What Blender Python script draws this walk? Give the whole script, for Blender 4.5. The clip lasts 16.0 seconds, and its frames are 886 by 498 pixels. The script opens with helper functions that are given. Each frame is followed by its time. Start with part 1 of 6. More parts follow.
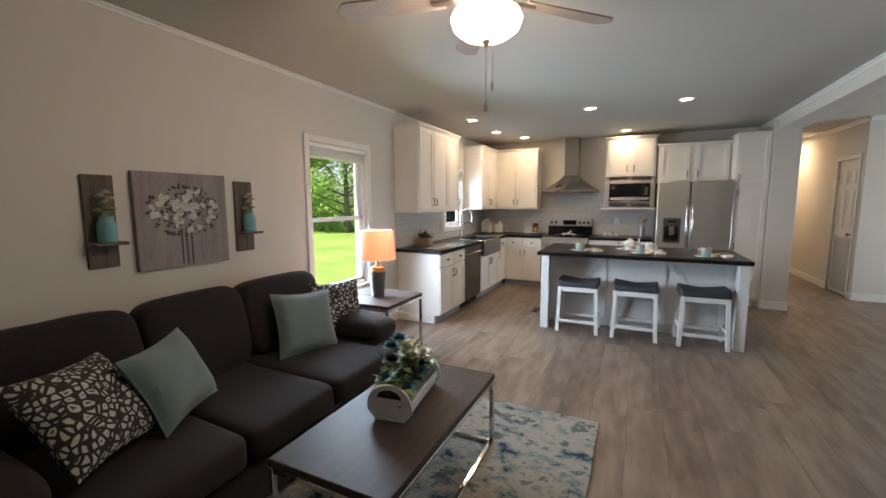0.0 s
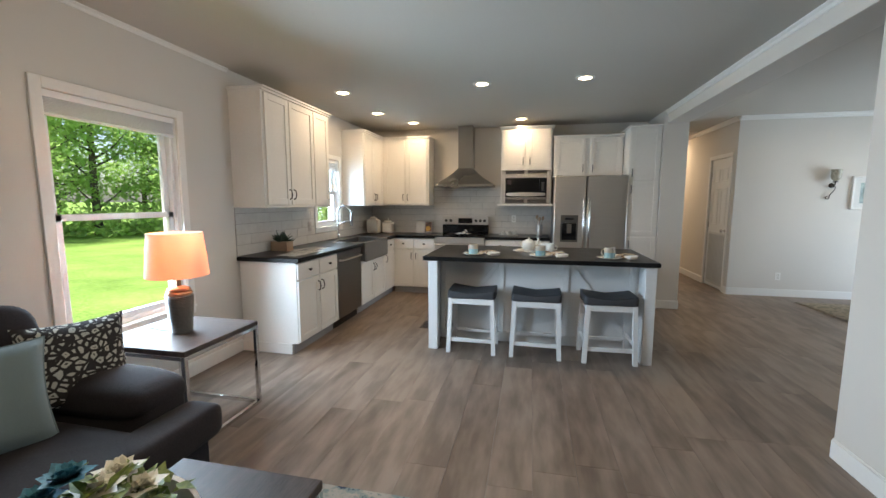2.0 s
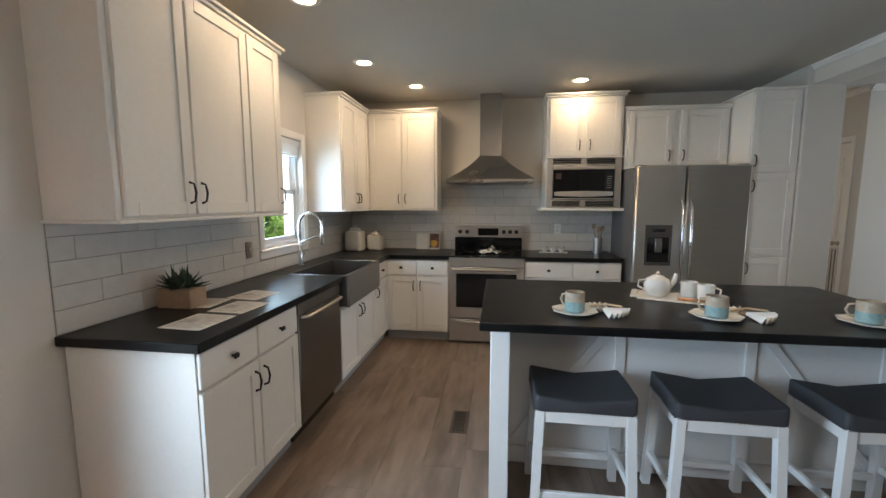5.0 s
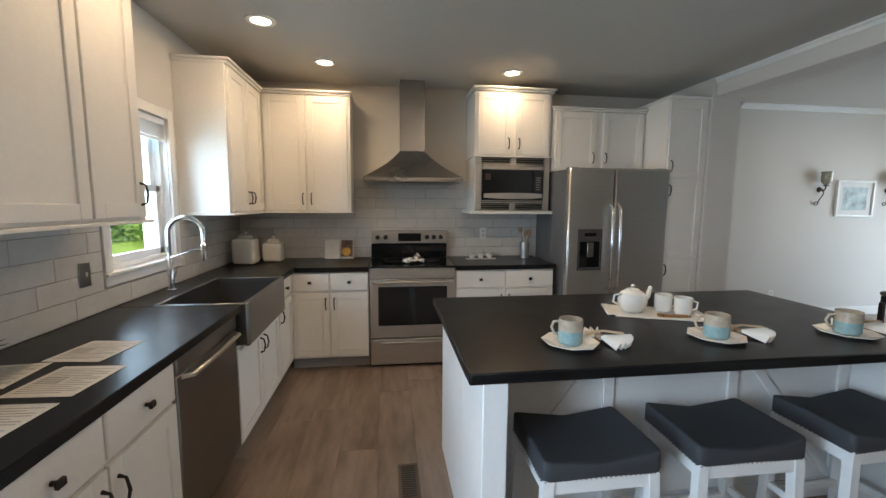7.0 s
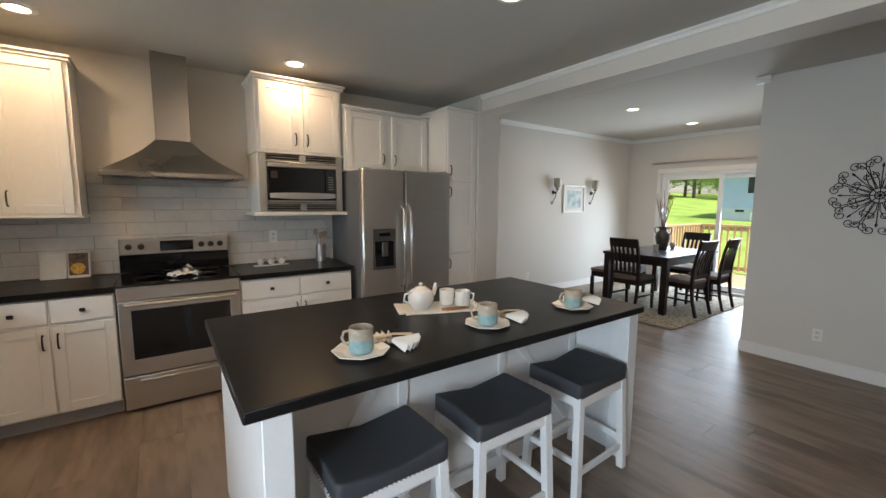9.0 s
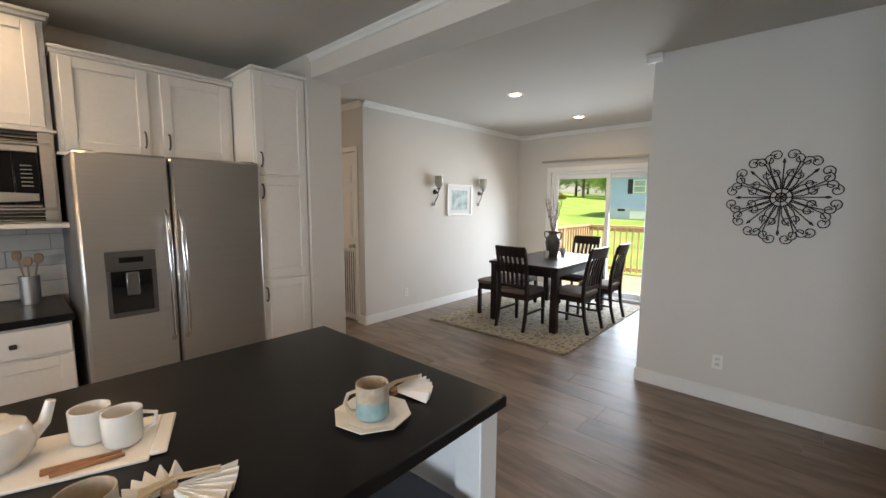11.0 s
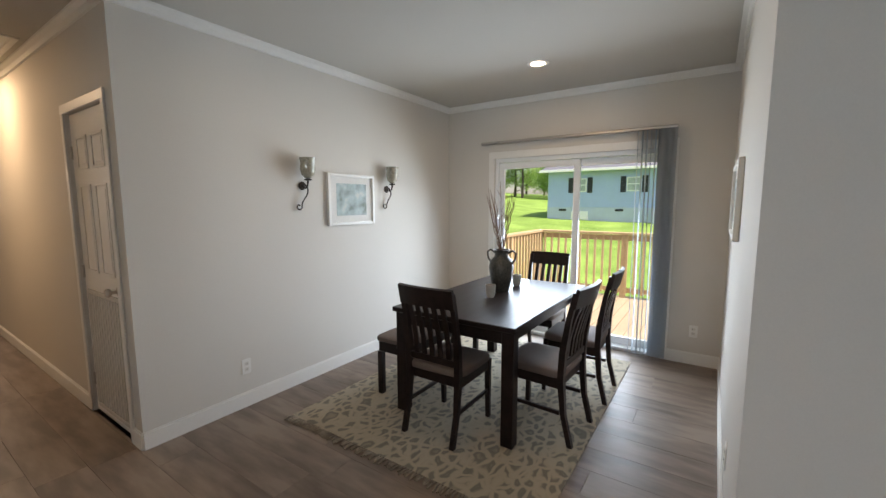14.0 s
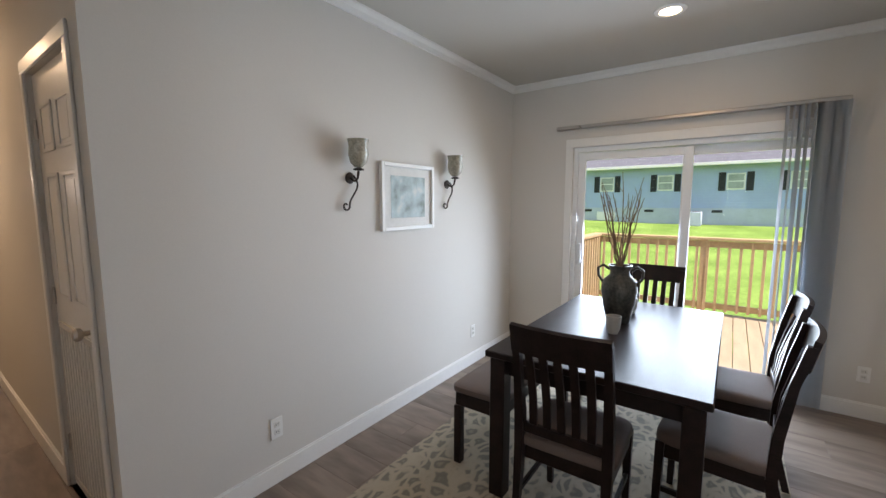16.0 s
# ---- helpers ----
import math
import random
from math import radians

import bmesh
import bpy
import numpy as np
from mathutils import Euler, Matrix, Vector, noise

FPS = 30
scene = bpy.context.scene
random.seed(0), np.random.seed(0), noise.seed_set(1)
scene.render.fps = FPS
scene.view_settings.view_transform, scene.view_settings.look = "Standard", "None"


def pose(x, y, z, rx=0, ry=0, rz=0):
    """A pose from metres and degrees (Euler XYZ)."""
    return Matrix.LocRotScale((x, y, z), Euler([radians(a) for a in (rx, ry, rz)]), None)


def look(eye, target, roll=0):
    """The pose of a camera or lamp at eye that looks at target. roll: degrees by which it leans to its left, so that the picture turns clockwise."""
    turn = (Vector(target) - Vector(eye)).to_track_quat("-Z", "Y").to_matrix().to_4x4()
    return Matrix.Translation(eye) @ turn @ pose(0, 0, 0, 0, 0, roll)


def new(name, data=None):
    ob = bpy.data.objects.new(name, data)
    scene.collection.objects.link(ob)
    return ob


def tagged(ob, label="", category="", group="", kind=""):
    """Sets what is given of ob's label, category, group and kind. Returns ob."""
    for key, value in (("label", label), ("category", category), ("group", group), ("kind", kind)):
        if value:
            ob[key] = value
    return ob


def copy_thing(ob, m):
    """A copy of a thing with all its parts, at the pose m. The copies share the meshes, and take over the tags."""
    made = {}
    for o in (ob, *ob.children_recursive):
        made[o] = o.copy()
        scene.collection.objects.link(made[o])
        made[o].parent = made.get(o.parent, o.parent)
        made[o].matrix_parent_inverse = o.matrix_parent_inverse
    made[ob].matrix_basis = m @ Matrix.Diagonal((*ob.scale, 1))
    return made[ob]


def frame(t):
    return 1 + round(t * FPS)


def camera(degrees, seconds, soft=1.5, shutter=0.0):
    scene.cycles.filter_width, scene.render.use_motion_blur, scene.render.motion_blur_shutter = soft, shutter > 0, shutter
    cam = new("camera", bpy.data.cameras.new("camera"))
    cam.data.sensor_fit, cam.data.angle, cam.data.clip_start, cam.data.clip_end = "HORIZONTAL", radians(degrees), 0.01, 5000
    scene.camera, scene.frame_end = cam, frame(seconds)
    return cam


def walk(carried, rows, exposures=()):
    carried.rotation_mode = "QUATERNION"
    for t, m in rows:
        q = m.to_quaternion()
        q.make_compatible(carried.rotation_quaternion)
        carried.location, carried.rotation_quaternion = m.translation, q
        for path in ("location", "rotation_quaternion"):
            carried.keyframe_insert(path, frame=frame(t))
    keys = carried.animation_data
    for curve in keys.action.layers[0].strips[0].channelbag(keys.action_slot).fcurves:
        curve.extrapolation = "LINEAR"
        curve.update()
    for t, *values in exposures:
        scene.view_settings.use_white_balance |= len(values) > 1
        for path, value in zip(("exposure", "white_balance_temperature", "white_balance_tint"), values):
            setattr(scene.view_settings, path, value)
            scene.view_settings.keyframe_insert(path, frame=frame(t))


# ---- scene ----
cam = camera(95.4, 16.0)

PATH = [
    (0, (0.432, 0.116, 1.495), (-0.425, 1.908, 1.265), -0.2),
    (0.5, (0.512, 0.262, 1.466), (-0.169, 2.129, 1.24), -0.1),
    (1, (0.54, 0.519, 1.466), (-0.011, 2.428, 1.239), -0.0),
    (1.5, (0.475, 0.836, 1.437), (0.007, 2.767, 1.208), 0.0),
    (2, (0.388, 1.177, 1.428), (-0.031, 3.119, 1.196), 0.1),
    (2.5, (0.278, 1.563, 1.443), (-0.106, 3.512, 1.209), 0.1),
    (3, (0.127, 1.903, 1.431), (-0.238, 3.856, 1.201), 0.0),
    (3.5, (-0.026, 2.233, 1.429), (-0.375, 4.188, 1.198), -0.0),
    (4, (-0.165, 2.578, 1.427), (-0.493, 4.538, 1.2), -0.0),
    (4.2, (-0.238, 2.696, 1.438), (-0.555, 4.657, 1.206), 0.1),
    (6.3, (-0.824, 3.508, 1.461), (-0.853, 5.497, 1.247), -0.1),
    (6.5, (-0.843, 3.554, 1.469), (-0.794, 5.541, 1.247), 0.2),
    (7, (-0.866, 3.626, 1.467), (-0.594, 5.595, 1.242), 0.4),
    (7.5, (-0.858, 3.638, 1.48), (-0.336, 5.555, 1.251), 0.3),
    (8, (-0.824, 3.639, 1.488), (-0.06, 5.474, 1.26), 0.2),
    (8.5, (-0.805, 3.654, 1.495), (0.171, 5.385, 1.264), 0.2),
    (9, (-0.762, 3.687, 1.494), (0.385, 5.309, 1.264), 0.4),
    (9.5, (-0.565, 3.728, 1.494), (0.709, 5.252, 1.259), 0.4),
    (10, (-0.232, 3.797, 1.52), (1.123, 5.25, 1.284), 0.3),
    (10.2, (-0.098, 3.854, 1.498), (1.284, 5.281, 1.267), 0.3),
    (12.3, (1.431, 4.704, 1.588), (2.969, 5.958, 1.34), 0.4),
    (12.5, (1.616, 4.745, 1.571), (3.148, 6.006, 1.322), 0.2),
    (13, (2.026, 4.916, 1.538), (3.577, 6.156, 1.306), -0.0),
    (13.5, (2.287, 5.173, 1.542), (3.887, 6.351, 1.31), -0.0),
    (14, (2.507, 5.312, 1.529), (4.154, 6.423, 1.304), -0.1),
    (14.5, (2.7, 5.47, 1.528), (4.391, 6.513, 1.299), -0.2),
    (15, (2.856, 5.638, 1.503), (4.567, 6.647, 1.276), -0.1),
    (15.5, (2.935, 5.939, 1.51), (4.626, 6.983, 1.284), -0.2),
    (16, (2.95, 6.239, 1.52), (4.564, 7.399, 1.295), 0.0),
]
walk(cam, [(t, look(eye, target, roll)) for t, eye, target, roll in PATH],
     exposures=[(0, 0.98, 6800, 18), (1.5, 1.0, 6550, 14), (3.5, 0.66, 6600, 15), (6.5, 0.62, 6600, 15), (8, 0.65, 6700, 16), (10, 0.86, 7300, 20), (12.5, 1.0, 7300, 21), (14, 0.6, 7100, 20), (15.5, 0.58, 6950, 21), (16, 0.54, 6850, 22)])

# ---- exposure, world, sun, large lights ----
world = bpy.data.worlds.new("sky")
world.use_nodes = True
scene.world = world
_wn = world.node_tree.nodes
_sky = _wn.new("ShaderNodeTexSky")
_sky.sky_type = "NISHITA"
_sky.sun_disc = False
_sky.sun_elevation = radians(60)
_sky.sun_rotation = radians(194)
_sky.air_density, _sky.dust_density = 1.0, 2.0
world.node_tree.links.new(_sky.outputs[0], _wn["Background"].inputs["Color"])
_wn["Background"].inputs["Strength"].default_value = 0.15


def lamp(name, kind, power, m, color=(1, 1, 1), **props):
    data = bpy.data.lights.new(name, kind)
    data.energy, data.color = power, color
    for k, v in props.items():
        if k == "size":
            if kind == "AREA":
                data.size = v
            else:
                data.shadow_soft_size = v
        elif k == "size_y":
            data.shape, data.size_y = "RECTANGLE", v
        elif k == "disk":
            data.shape, data.size = "DISK", v
        elif k == "angle":
            data.angle = v
        elif k == "spread":
            data.spread = v
    ob = new(name, data)
    ob.matrix_world = m
    return ob


WARM = (1.0, 0.74, 0.45)
lamp("sun", "SUN", 5.0, look((0, 0, 20), (2.6, 10.5, 0)), (1, 0.95, 0.87), angle=radians(6))
lamp("window_light", "AREA", 46, look((-2.275, 3.42, 1.30), (0, 3.42, 0.45)), (0.60, 0.82, 1.0), spread=radians(140), size=0.86, size_y=1.4)
lamp("sink_window_light", "AREA", 15, look((-2.47, 6.24, 1.60), (0, 6.24, 1.0)), (0.55, 0.80, 1.0), spread=radians(150), size=0.64, size_y=0.9)
lamp("slider_light", "AREA", 62, look((7.075, 6.75, 1.05), (4, 6.70, -0.1)), (0.64, 0.84, 1.0), spread=radians(150), size=1.5, size_y=1.95)
CEIL, KCEIL = 2.71, 2.605
DOWNLIGHTS = [(-1.635, 5.385, KCEIL), (-1.645, 6.44, KCEIL), (-1.36, 7.16, KCEIL), (-0.12, 5.365, KCEIL), (0.865, 5.36, KCEIL), (0.225, 7.18, KCEIL), (4.35, 6.68, CEIL), (5.92, 6.64, CEIL), (2.98, 10.66, CEIL)]
for _x, _y, _z in DOWNLIGHTS:
    lamp("downlight_lamp", "AREA", 12 if _y > 9 else 2.85, look((_x, _y, _z - 0.02), (_x, _y + 0.001, 0)), WARM, disk=0.115)
FAN = (-0.23, 1.97)
lamp("fan_bulb", "POINT", 9, pose(FAN[0], FAN[1], 2.30), (1, 0.82, 0.62), size=0.1)
LAMP = (-1.77, 3.27)
lamp("table_lamp_bulb", "POINT", 3.3, pose(LAMP[0], LAMP[1], 1.10), (1, 0.6, 0.32), size=0.04)
# fill light added in mid-air to brighten the bedroom, apart from the bedside lamp
lamp("bedroom_fill", "POINT", 40, pose(3.0, 15.0, 1.9), (1, 0.9, 0.75), size=0.15)

# ---- materials ----
MATS = {}


def mat(name, color, rough=0.6, metal=0.0, var=0.06, scale=4.0, fine=60.0, bump=0.1, dist=0.002, spec=0.5, stretch=None, color2=None, rvar=0.08, rand=0.0, lo=0.7, hi=1.3, sheen=0.0, emit=None, coat=0.0):
    """A plain surface with a broad and a fine variation, in object space."""
    if name in MATS:
        return MATS[name]
    m = bpy.data.materials.new(name)
    m.use_nodes = True
    n, l = m.node_tree.nodes, m.node_tree.links
    b = n["Principled BSDF"]
    tc = n.new("ShaderNodeTexCoord")
    mp = n.new("ShaderNodeMapping")
    l.new(tc.outputs["Object"], mp.inputs[0])
    if stretch:
        mp.inputs["Scale"].default_value = stretch
    big, small = n.new("ShaderNodeTexNoise"), n.new("ShaderNodeTexNoise")
    big.inputs["Scale"].default_value, small.inputs["Scale"].default_value = scale, fine
    big.inputs["Detail"].default_value = small.inputs["Detail"].default_value = 4
    l.new(mp.outputs[0], big.inputs["Vector"])
    l.new(mp.outputs[0], small.inputs["Vector"])
    mixv = n.new("ShaderNodeMath")
    mixv.operation = "ADD"
    l.new(big.outputs[0], mixv.inputs[0])
    l.new(small.outputs[0], mixv.inputs[1])
    ramp = n.new("ShaderNodeMapRange")
    ramp.inputs[1].default_value, ramp.inputs[2].default_value = lo, hi
    l.new(mixv.outputs[0], ramp.inputs[0])
    fac = ramp.outputs[0]
    if rand:
        info = n.new("ShaderNodeObjectInfo")
        far = n.new("ShaderNodeMath")
        far.operation = "MULTIPLY"
        far.inputs[1].default_value = 63.0
        l.new(info.outputs["Random"], far.inputs[0])
        l.new(far.outputs[0], mp.inputs["Location"])
        add = n.new("ShaderNodeMath")
        add.operation = "MULTIPLY_ADD"
        l.new(info.outputs["Random"], add.inputs[0])
        add.inputs[1].default_value = rand
        l.new(fac, add.inputs[2])
        fac = add.outputs[0]
    mix = n.new("ShaderNodeMix")
    mix.data_type = "RGBA"
    a = [c * (1 - var) for c in color]
    c2 = color2 or [min(1, c * (1 + var)) for c in color]
    mix.inputs[6].default_value, mix.inputs[7].default_value = (*a, 1), (*c2, 1)
    l.new(fac, mix.inputs[0])
    l.new(mix.outputs[2], b.inputs["Base Color"])
    rr = n.new("ShaderNodeMapRange")
    rr.inputs[3].default_value, rr.inputs[4].default_value = max(0.02, rough - rvar), min(1, rough + rvar)
    l.new(big.outputs[0], rr.inputs[0])
    l.new(rr.outputs[0], b.inputs["Roughness"])
    b.inputs["Metallic"].default_value = metal
    b.inputs["Specular IOR Level"].default_value = spec
    b.inputs["Sheen Weight"].default_value = sheen
    b.inputs["Coat Weight"].default_value = coat
    if emit:
        b.inputs["Emission Color"].default_value = (*emit[0], 1)
        b.inputs["Emission Strength"].default_value = emit[1]
    if bump:
        bp = n.new("ShaderNodeBump")
        bp.inputs["Strength"].default_value, bp.inputs["Distance"].default_value = bump, dist
        l.new(small.outputs[0], bp.inputs["Height"])
        l.new(bp.outputs[0], b.inputs["Normal"])
    MATS[name] = m
    return m


def ramp_on(m, kind, scale, stops, stretch=(1, 1, 1), feature=None, detail=4, distort=0.0, warp=0.0, grit=0.5):
    """Recolours a material by a ramp over a noise or cell pattern."""
    n, l = m.node_tree.nodes, m.node_tree.links
    tc, mp = n.new("ShaderNodeTexCoord"), n.new("ShaderNodeMapping")
    mp.inputs["Scale"].default_value = stretch
    l.new(tc.outputs["Object"], mp.inputs[0])
    tx = n.new("ShaderNodeTexVoronoi" if kind == "cells" else "ShaderNodeTexNoise")
    tx.inputs["Scale"].default_value = scale
    vec = mp.outputs[0]
    if warp:
        w = n.new("ShaderNodeTexNoise")
        w.inputs["Scale"].default_value = 7
        l.new(vec, w.inputs["Vector"])
        sc = n.new("ShaderNodeVectorMath")
        sc.operation = "MULTIPLY_ADD"
        l.new(w.outputs["Color"], sc.inputs[0])
        sc.inputs[1].default_value = (warp, warp, warp)
        l.new(vec, sc.inputs[2])
        vec = sc.outputs[0]
    l.new(vec, tx.inputs["Vector"])
    if kind == "cells":
        tx.feature = feature or "DISTANCE_TO_EDGE"
    else:
        tx.inputs["Detail"].default_value, tx.inputs["Distortion"].default_value = detail, distort
        tx.inputs["Roughness"].default_value = grit
    cr = n.new("ShaderNodeValToRGB")
    while len(cr.color_ramp.elements) < len(stops):
        cr.color_ramp.elements.new(0.5)
    for e, (p, c) in zip(cr.color_ramp.elements, stops):
        e.position, e.color = p, (*c, 1)
    l.new(tx.outputs[0], cr.inputs[0])
    l.new(cr.outputs[0], n["Principled BSDF"].inputs["Base Color"])
    return m


def glass_mat(name, tint=(1, 1, 1), gloss=0.04):
    m = bpy.data.materials.new(name)
    m.use_nodes = True
    n, l = m.node_tree.nodes, m.node_tree.links
    tr, gl, mx, fr = n.new("ShaderNodeBsdfTransparent"), n.new("ShaderNodeBsdfGlossy"), n.new("ShaderNodeMixShader"), n.new("ShaderNodeFresnel")
    tr.inputs[0].default_value = (*tint, 1)
    gl.inputs["Roughness"].default_value = gloss
    fr.inputs[0].default_value = 1.12
    l.new(fr.outputs[0], mx.inputs[0])
    l.new(tr.outputs[0], mx.inputs[1])
    l.new(gl.outputs[0], mx.inputs[2])
    l.new(mx.outputs[0], n["Material Output"].inputs[0])
    return m


def cloth_glow(name, color, through_color, amount=0.5):
    """Thin cloth that lets light through."""
    m = mat(name, color, 0.9, var=0.05, fine=300, bump=0.2)
    n, l = m.node_tree.nodes, m.node_tree.links
    t, mx = n.new("ShaderNodeBsdfTranslucent"), n.new("ShaderNodeMixShader")
    t.inputs[0].default_value = (*through_color, 1)
    mx.inputs[0].default_value = amount
    l.new(n["Principled BSDF"].outputs[0], mx.inputs[1])
    l.new(t.outputs[0], mx.inputs[2])
    l.new(mx.outputs[0], n["Material Output"].inputs[0])
    return m


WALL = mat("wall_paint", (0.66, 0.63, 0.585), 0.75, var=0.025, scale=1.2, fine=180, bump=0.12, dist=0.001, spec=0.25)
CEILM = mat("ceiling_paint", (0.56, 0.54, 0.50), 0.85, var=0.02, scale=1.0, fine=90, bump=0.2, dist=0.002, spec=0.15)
TRIM = mat("white_trim", (0.80, 0.79, 0.76), 0.4, var=0.02, scale=3, fine=40, bump=0.03)
CAB = mat("cabinet_paint", (0.80, 0.78, 0.74), 0.42, var=0.025, scale=3, fine=50, bump=0.04, dist=0.001)
VINYL = mat("window_vinyl", (0.82, 0.84, 0.85), 0.35, var=0.02, scale=3, fine=40, bump=0.02)
PLANK = mat("vinyl_plank", (0.126, 0.088, 0.066), 0.40, spec=0.35, var=0.1, scale=2.0, fine=5, bump=0.06, dist=0.001, stretch=(2.6, 0.55, 1), color2=(0.255, 0.196, 0.155), rand=0.35, rvar=0.06, lo=0.80, hi=1.30)
SUB = mat("subfloor", (0.10, 0.08, 0.065), 0.8)
COUNTER = mat("black_laminate", (0.009, 0.0085, 0.0085), 0.30, var=0.3, scale=8, fine=220, bump=0.06, dist=0.0006, rvar=0.05, spec=0.18)
TILE = mat("white_tile", (0.60, 0.58, 0.545), 0.22, var=0.05, scale=5, fine=20, bump=0.08, dist=0.002, rand=0.2)
GROUT = mat("grout", (0.30, 0.285, 0.265), 0.9, var=0.1, fine=200)
STEEL = mat("stainless_steel", (0.58, 0.56, 0.53), 0.37, 1.0, var=0.06, scale=3, fine=180, bump=0.05, dist=0.0005, stretch=(1, 1, 40), rvar=0.05)
STEELD = mat("dark_stainless", (0.26, 0.255, 0.25), 0.34, 1.0, var=0.08, scale=3, fine=180, bump=0.05, dist=0.0005, stretch=(1, 1, 40))
HOODM = mat("hood_steel", (0.37, 0.355, 0.335), 0.27, 1.0, var=0.06, scale=2, fine=60, bump=0.0, rvar=0.05)
CHAMP = mat("champagne_metal", (0.66, 0.55, 0.40), 0.38, 0.7, var=0.08, bump=0.0)
CHROME = mat("chrome", (0.72, 0.72, 0.72), 0.10, 1.0, var=0.02, rvar=0.03, bump=0.0)
BLACKG = mat("black_glass", (0.008, 0.008, 0.009), 0.08, var=0.1, bump=0.0, rvar=0.03)
BLACK = mat("black_plastic", (0.015, 0.015, 0.015), 0.45, var=0.15, bump=0.05)
PULL = mat("bronze_pull", (0.035, 0.030, 0.028), 0.38, 0.7, var=0.15, bump=0.04)
IRON = mat("wrought_iron", (0.05, 0.038, 0.030), 0.5, 0.6, var=0.3, fine=90, bump=0.2)
SOFA = mat("charcoal_microfibre", (0.010, 0.008, 0.010), 0.9, var=0.3, scale=3, fine=120, bump=0.25, dist=0.002, sheen=0.05, color2=(0.021, 0.016, 0.020))
TEAL = mat("teal_fabric", (0.145, 0.195, 0.205), 0.85, var=0.08, scale=5, fine=350, bump=0.4, dist=0.001, sheen=0.2)
PATT = mat("patterned_fabric", (0.4, 0.4, 0.36), 0.9, fine=350, bump=0.3, dist=0.001)
ramp_on(PATT, "cells", 33, [(0.0, (0.02, 0.018, 0.018)), (0.15, (0.03, 0.027, 0.026)), (0.19, (0.42, 0.43, 0.39)), (0.36, (0.48, 0.48, 0.43)), (0.42, (0.06, 0.06, 0.055))], stretch=(1.0, 1, 1.0), warp=0.07)
DARKW = mat("espresso_wood", (0.010, 0.006, 0.005), 0.34, spec=0.25, var=0.35, scale=3, fine=40, bump=0.08, stretch=(1, 6, 6), color2=(0.024, 0.013, 0.011), rvar=0.06)
TABLEW = mat("greyed_walnut", (0.044, 0.034, 0.031), 0.48, spec=0.3, var=0.3, scale=3, fine=30, bump=0.1, stretch=(9, 1, 1), color2=(0.085, 0.066, 0.058))
SEATB = mat("brown_seat_cover", (0.13, 0.095, 0.08), 0.75, var=0.12, fine=200, bump=0.2)
STOOLS = mat("charcoal_seat_cover", (0.042, 0.044, 0.050), 0.7, var=0.15, fine=260, bump=0.25, dist=0.001)
WHITEP = mat("white_stool_paint", (0.78, 0.78, 0.77), 0.4, var=0.03, fine=40, bump=0.03)
ISLP = mat("island_paint", (0.74, 0.74, 0.73), 0.45, var=0.025, scale=3, fine=50, bump=0.04)
CERAM = mat("white_ceramic", (0.74, 0.72, 0.67), 0.2, var=0.03, bump=0.03, fine=30)
AQUA = mat("aqua_glaze", (0.24, 0.38, 0.40), 0.2, var=0.15, scale=20, fine=60, bump=0.05)
BEIGEG = mat("sand_glaze", (0.42, 0.35, 0.27), 0.25, var=0.15, scale=20, fine=60, bump=0.05)
NAPK = mat("striped_napkin", (0.75, 0.74, 0.71), 0.9, fine=300, bump=0.3)
PAPER = mat("printed_paper", (0.62, 0.60, 0.56), 0.6, var=0.05, fine=40, bump=0.0)
PINK = mat("print_grey", (0.30, 0.29, 0.28), 0.7, bump=0.0)
BOARDW = mat("weathered_board", (0.085, 0.068, 0.056), 0.8, var=0.35, scale=3, fine=30, bump=0.35, stretch=(8, 8, 1), color2=(0.17, 0.14, 0.12))
PLANTB = mat("light_wood_box", (0.36, 0.25, 0.17), 0.7, var=0.15, scale=5, fine=40, bump=0.15, stretch=(8, 1, 8))
LEAF = mat("houseplant_leaf", (0.09, 0.15, 0.04), 0.5, var=0.4, scale=30, fine=80, color2=(0.26, 0.34, 0.09), bump=0.1)
LEAFB = mat("blue_petal", (0.03, 0.16, 0.24), 0.6, var=0.4, scale=30, fine=80, color2=(0.08, 0.28, 0.36), bump=0.1)
PETAL = mat("cream_petal", (0.72, 0.69, 0.56), 0.6, var=0.1, scale=30, fine=80, bump=0.1)
CANVAS = mat("painted_canvas", (0.235, 0.205, 0.205), 0.85, var=0.1, scale=3, fine=30, bump=0.3, stretch=(1, 7, 0.8), color2=(0.34, 0.305, 0.30))
PEWTER = mat("vase_pewter", (0.035, 0.035, 0.032), 0.4, 0.3, var=0.4, scale=14, fine=60, bump=0.4, dist=0.004, color2=(0.09, 0.085, 0.07))
TWIG = mat("dried_twig", (0.20, 0.12, 0.08), 0.8, var=0.2, fine=60)
RUGL = mat("blue_grey_rug", (0.3, 0.3, 0.3), 0.95, fine=260, bump=0.5, dist=0.004)
ramp_on(RUGL, "noise", 5, [(0.37, (0.012, 0.022, 0.06)), (0.415, (0.03, 0.055, 0.09)), (0.425, (0.15, 0.20, 0.20)), (0.47, (0.20, 0.23, 0.21)), (0.485, (0.30, 0.275, 0.235)), (0.56, (0.34, 0.315, 0.27)), (0.57, (0.13, 0.16, 0.15)), (0.66, (0.04, 0.06, 0.08))], stretch=(0.75, 1.0, 1), detail=12, distort=0.1, grit=0.72)
RUGD = mat("cream_rug", (0.4, 0.37, 0.3), 0.95, fine=260, bump=0.5, dist=0.004)
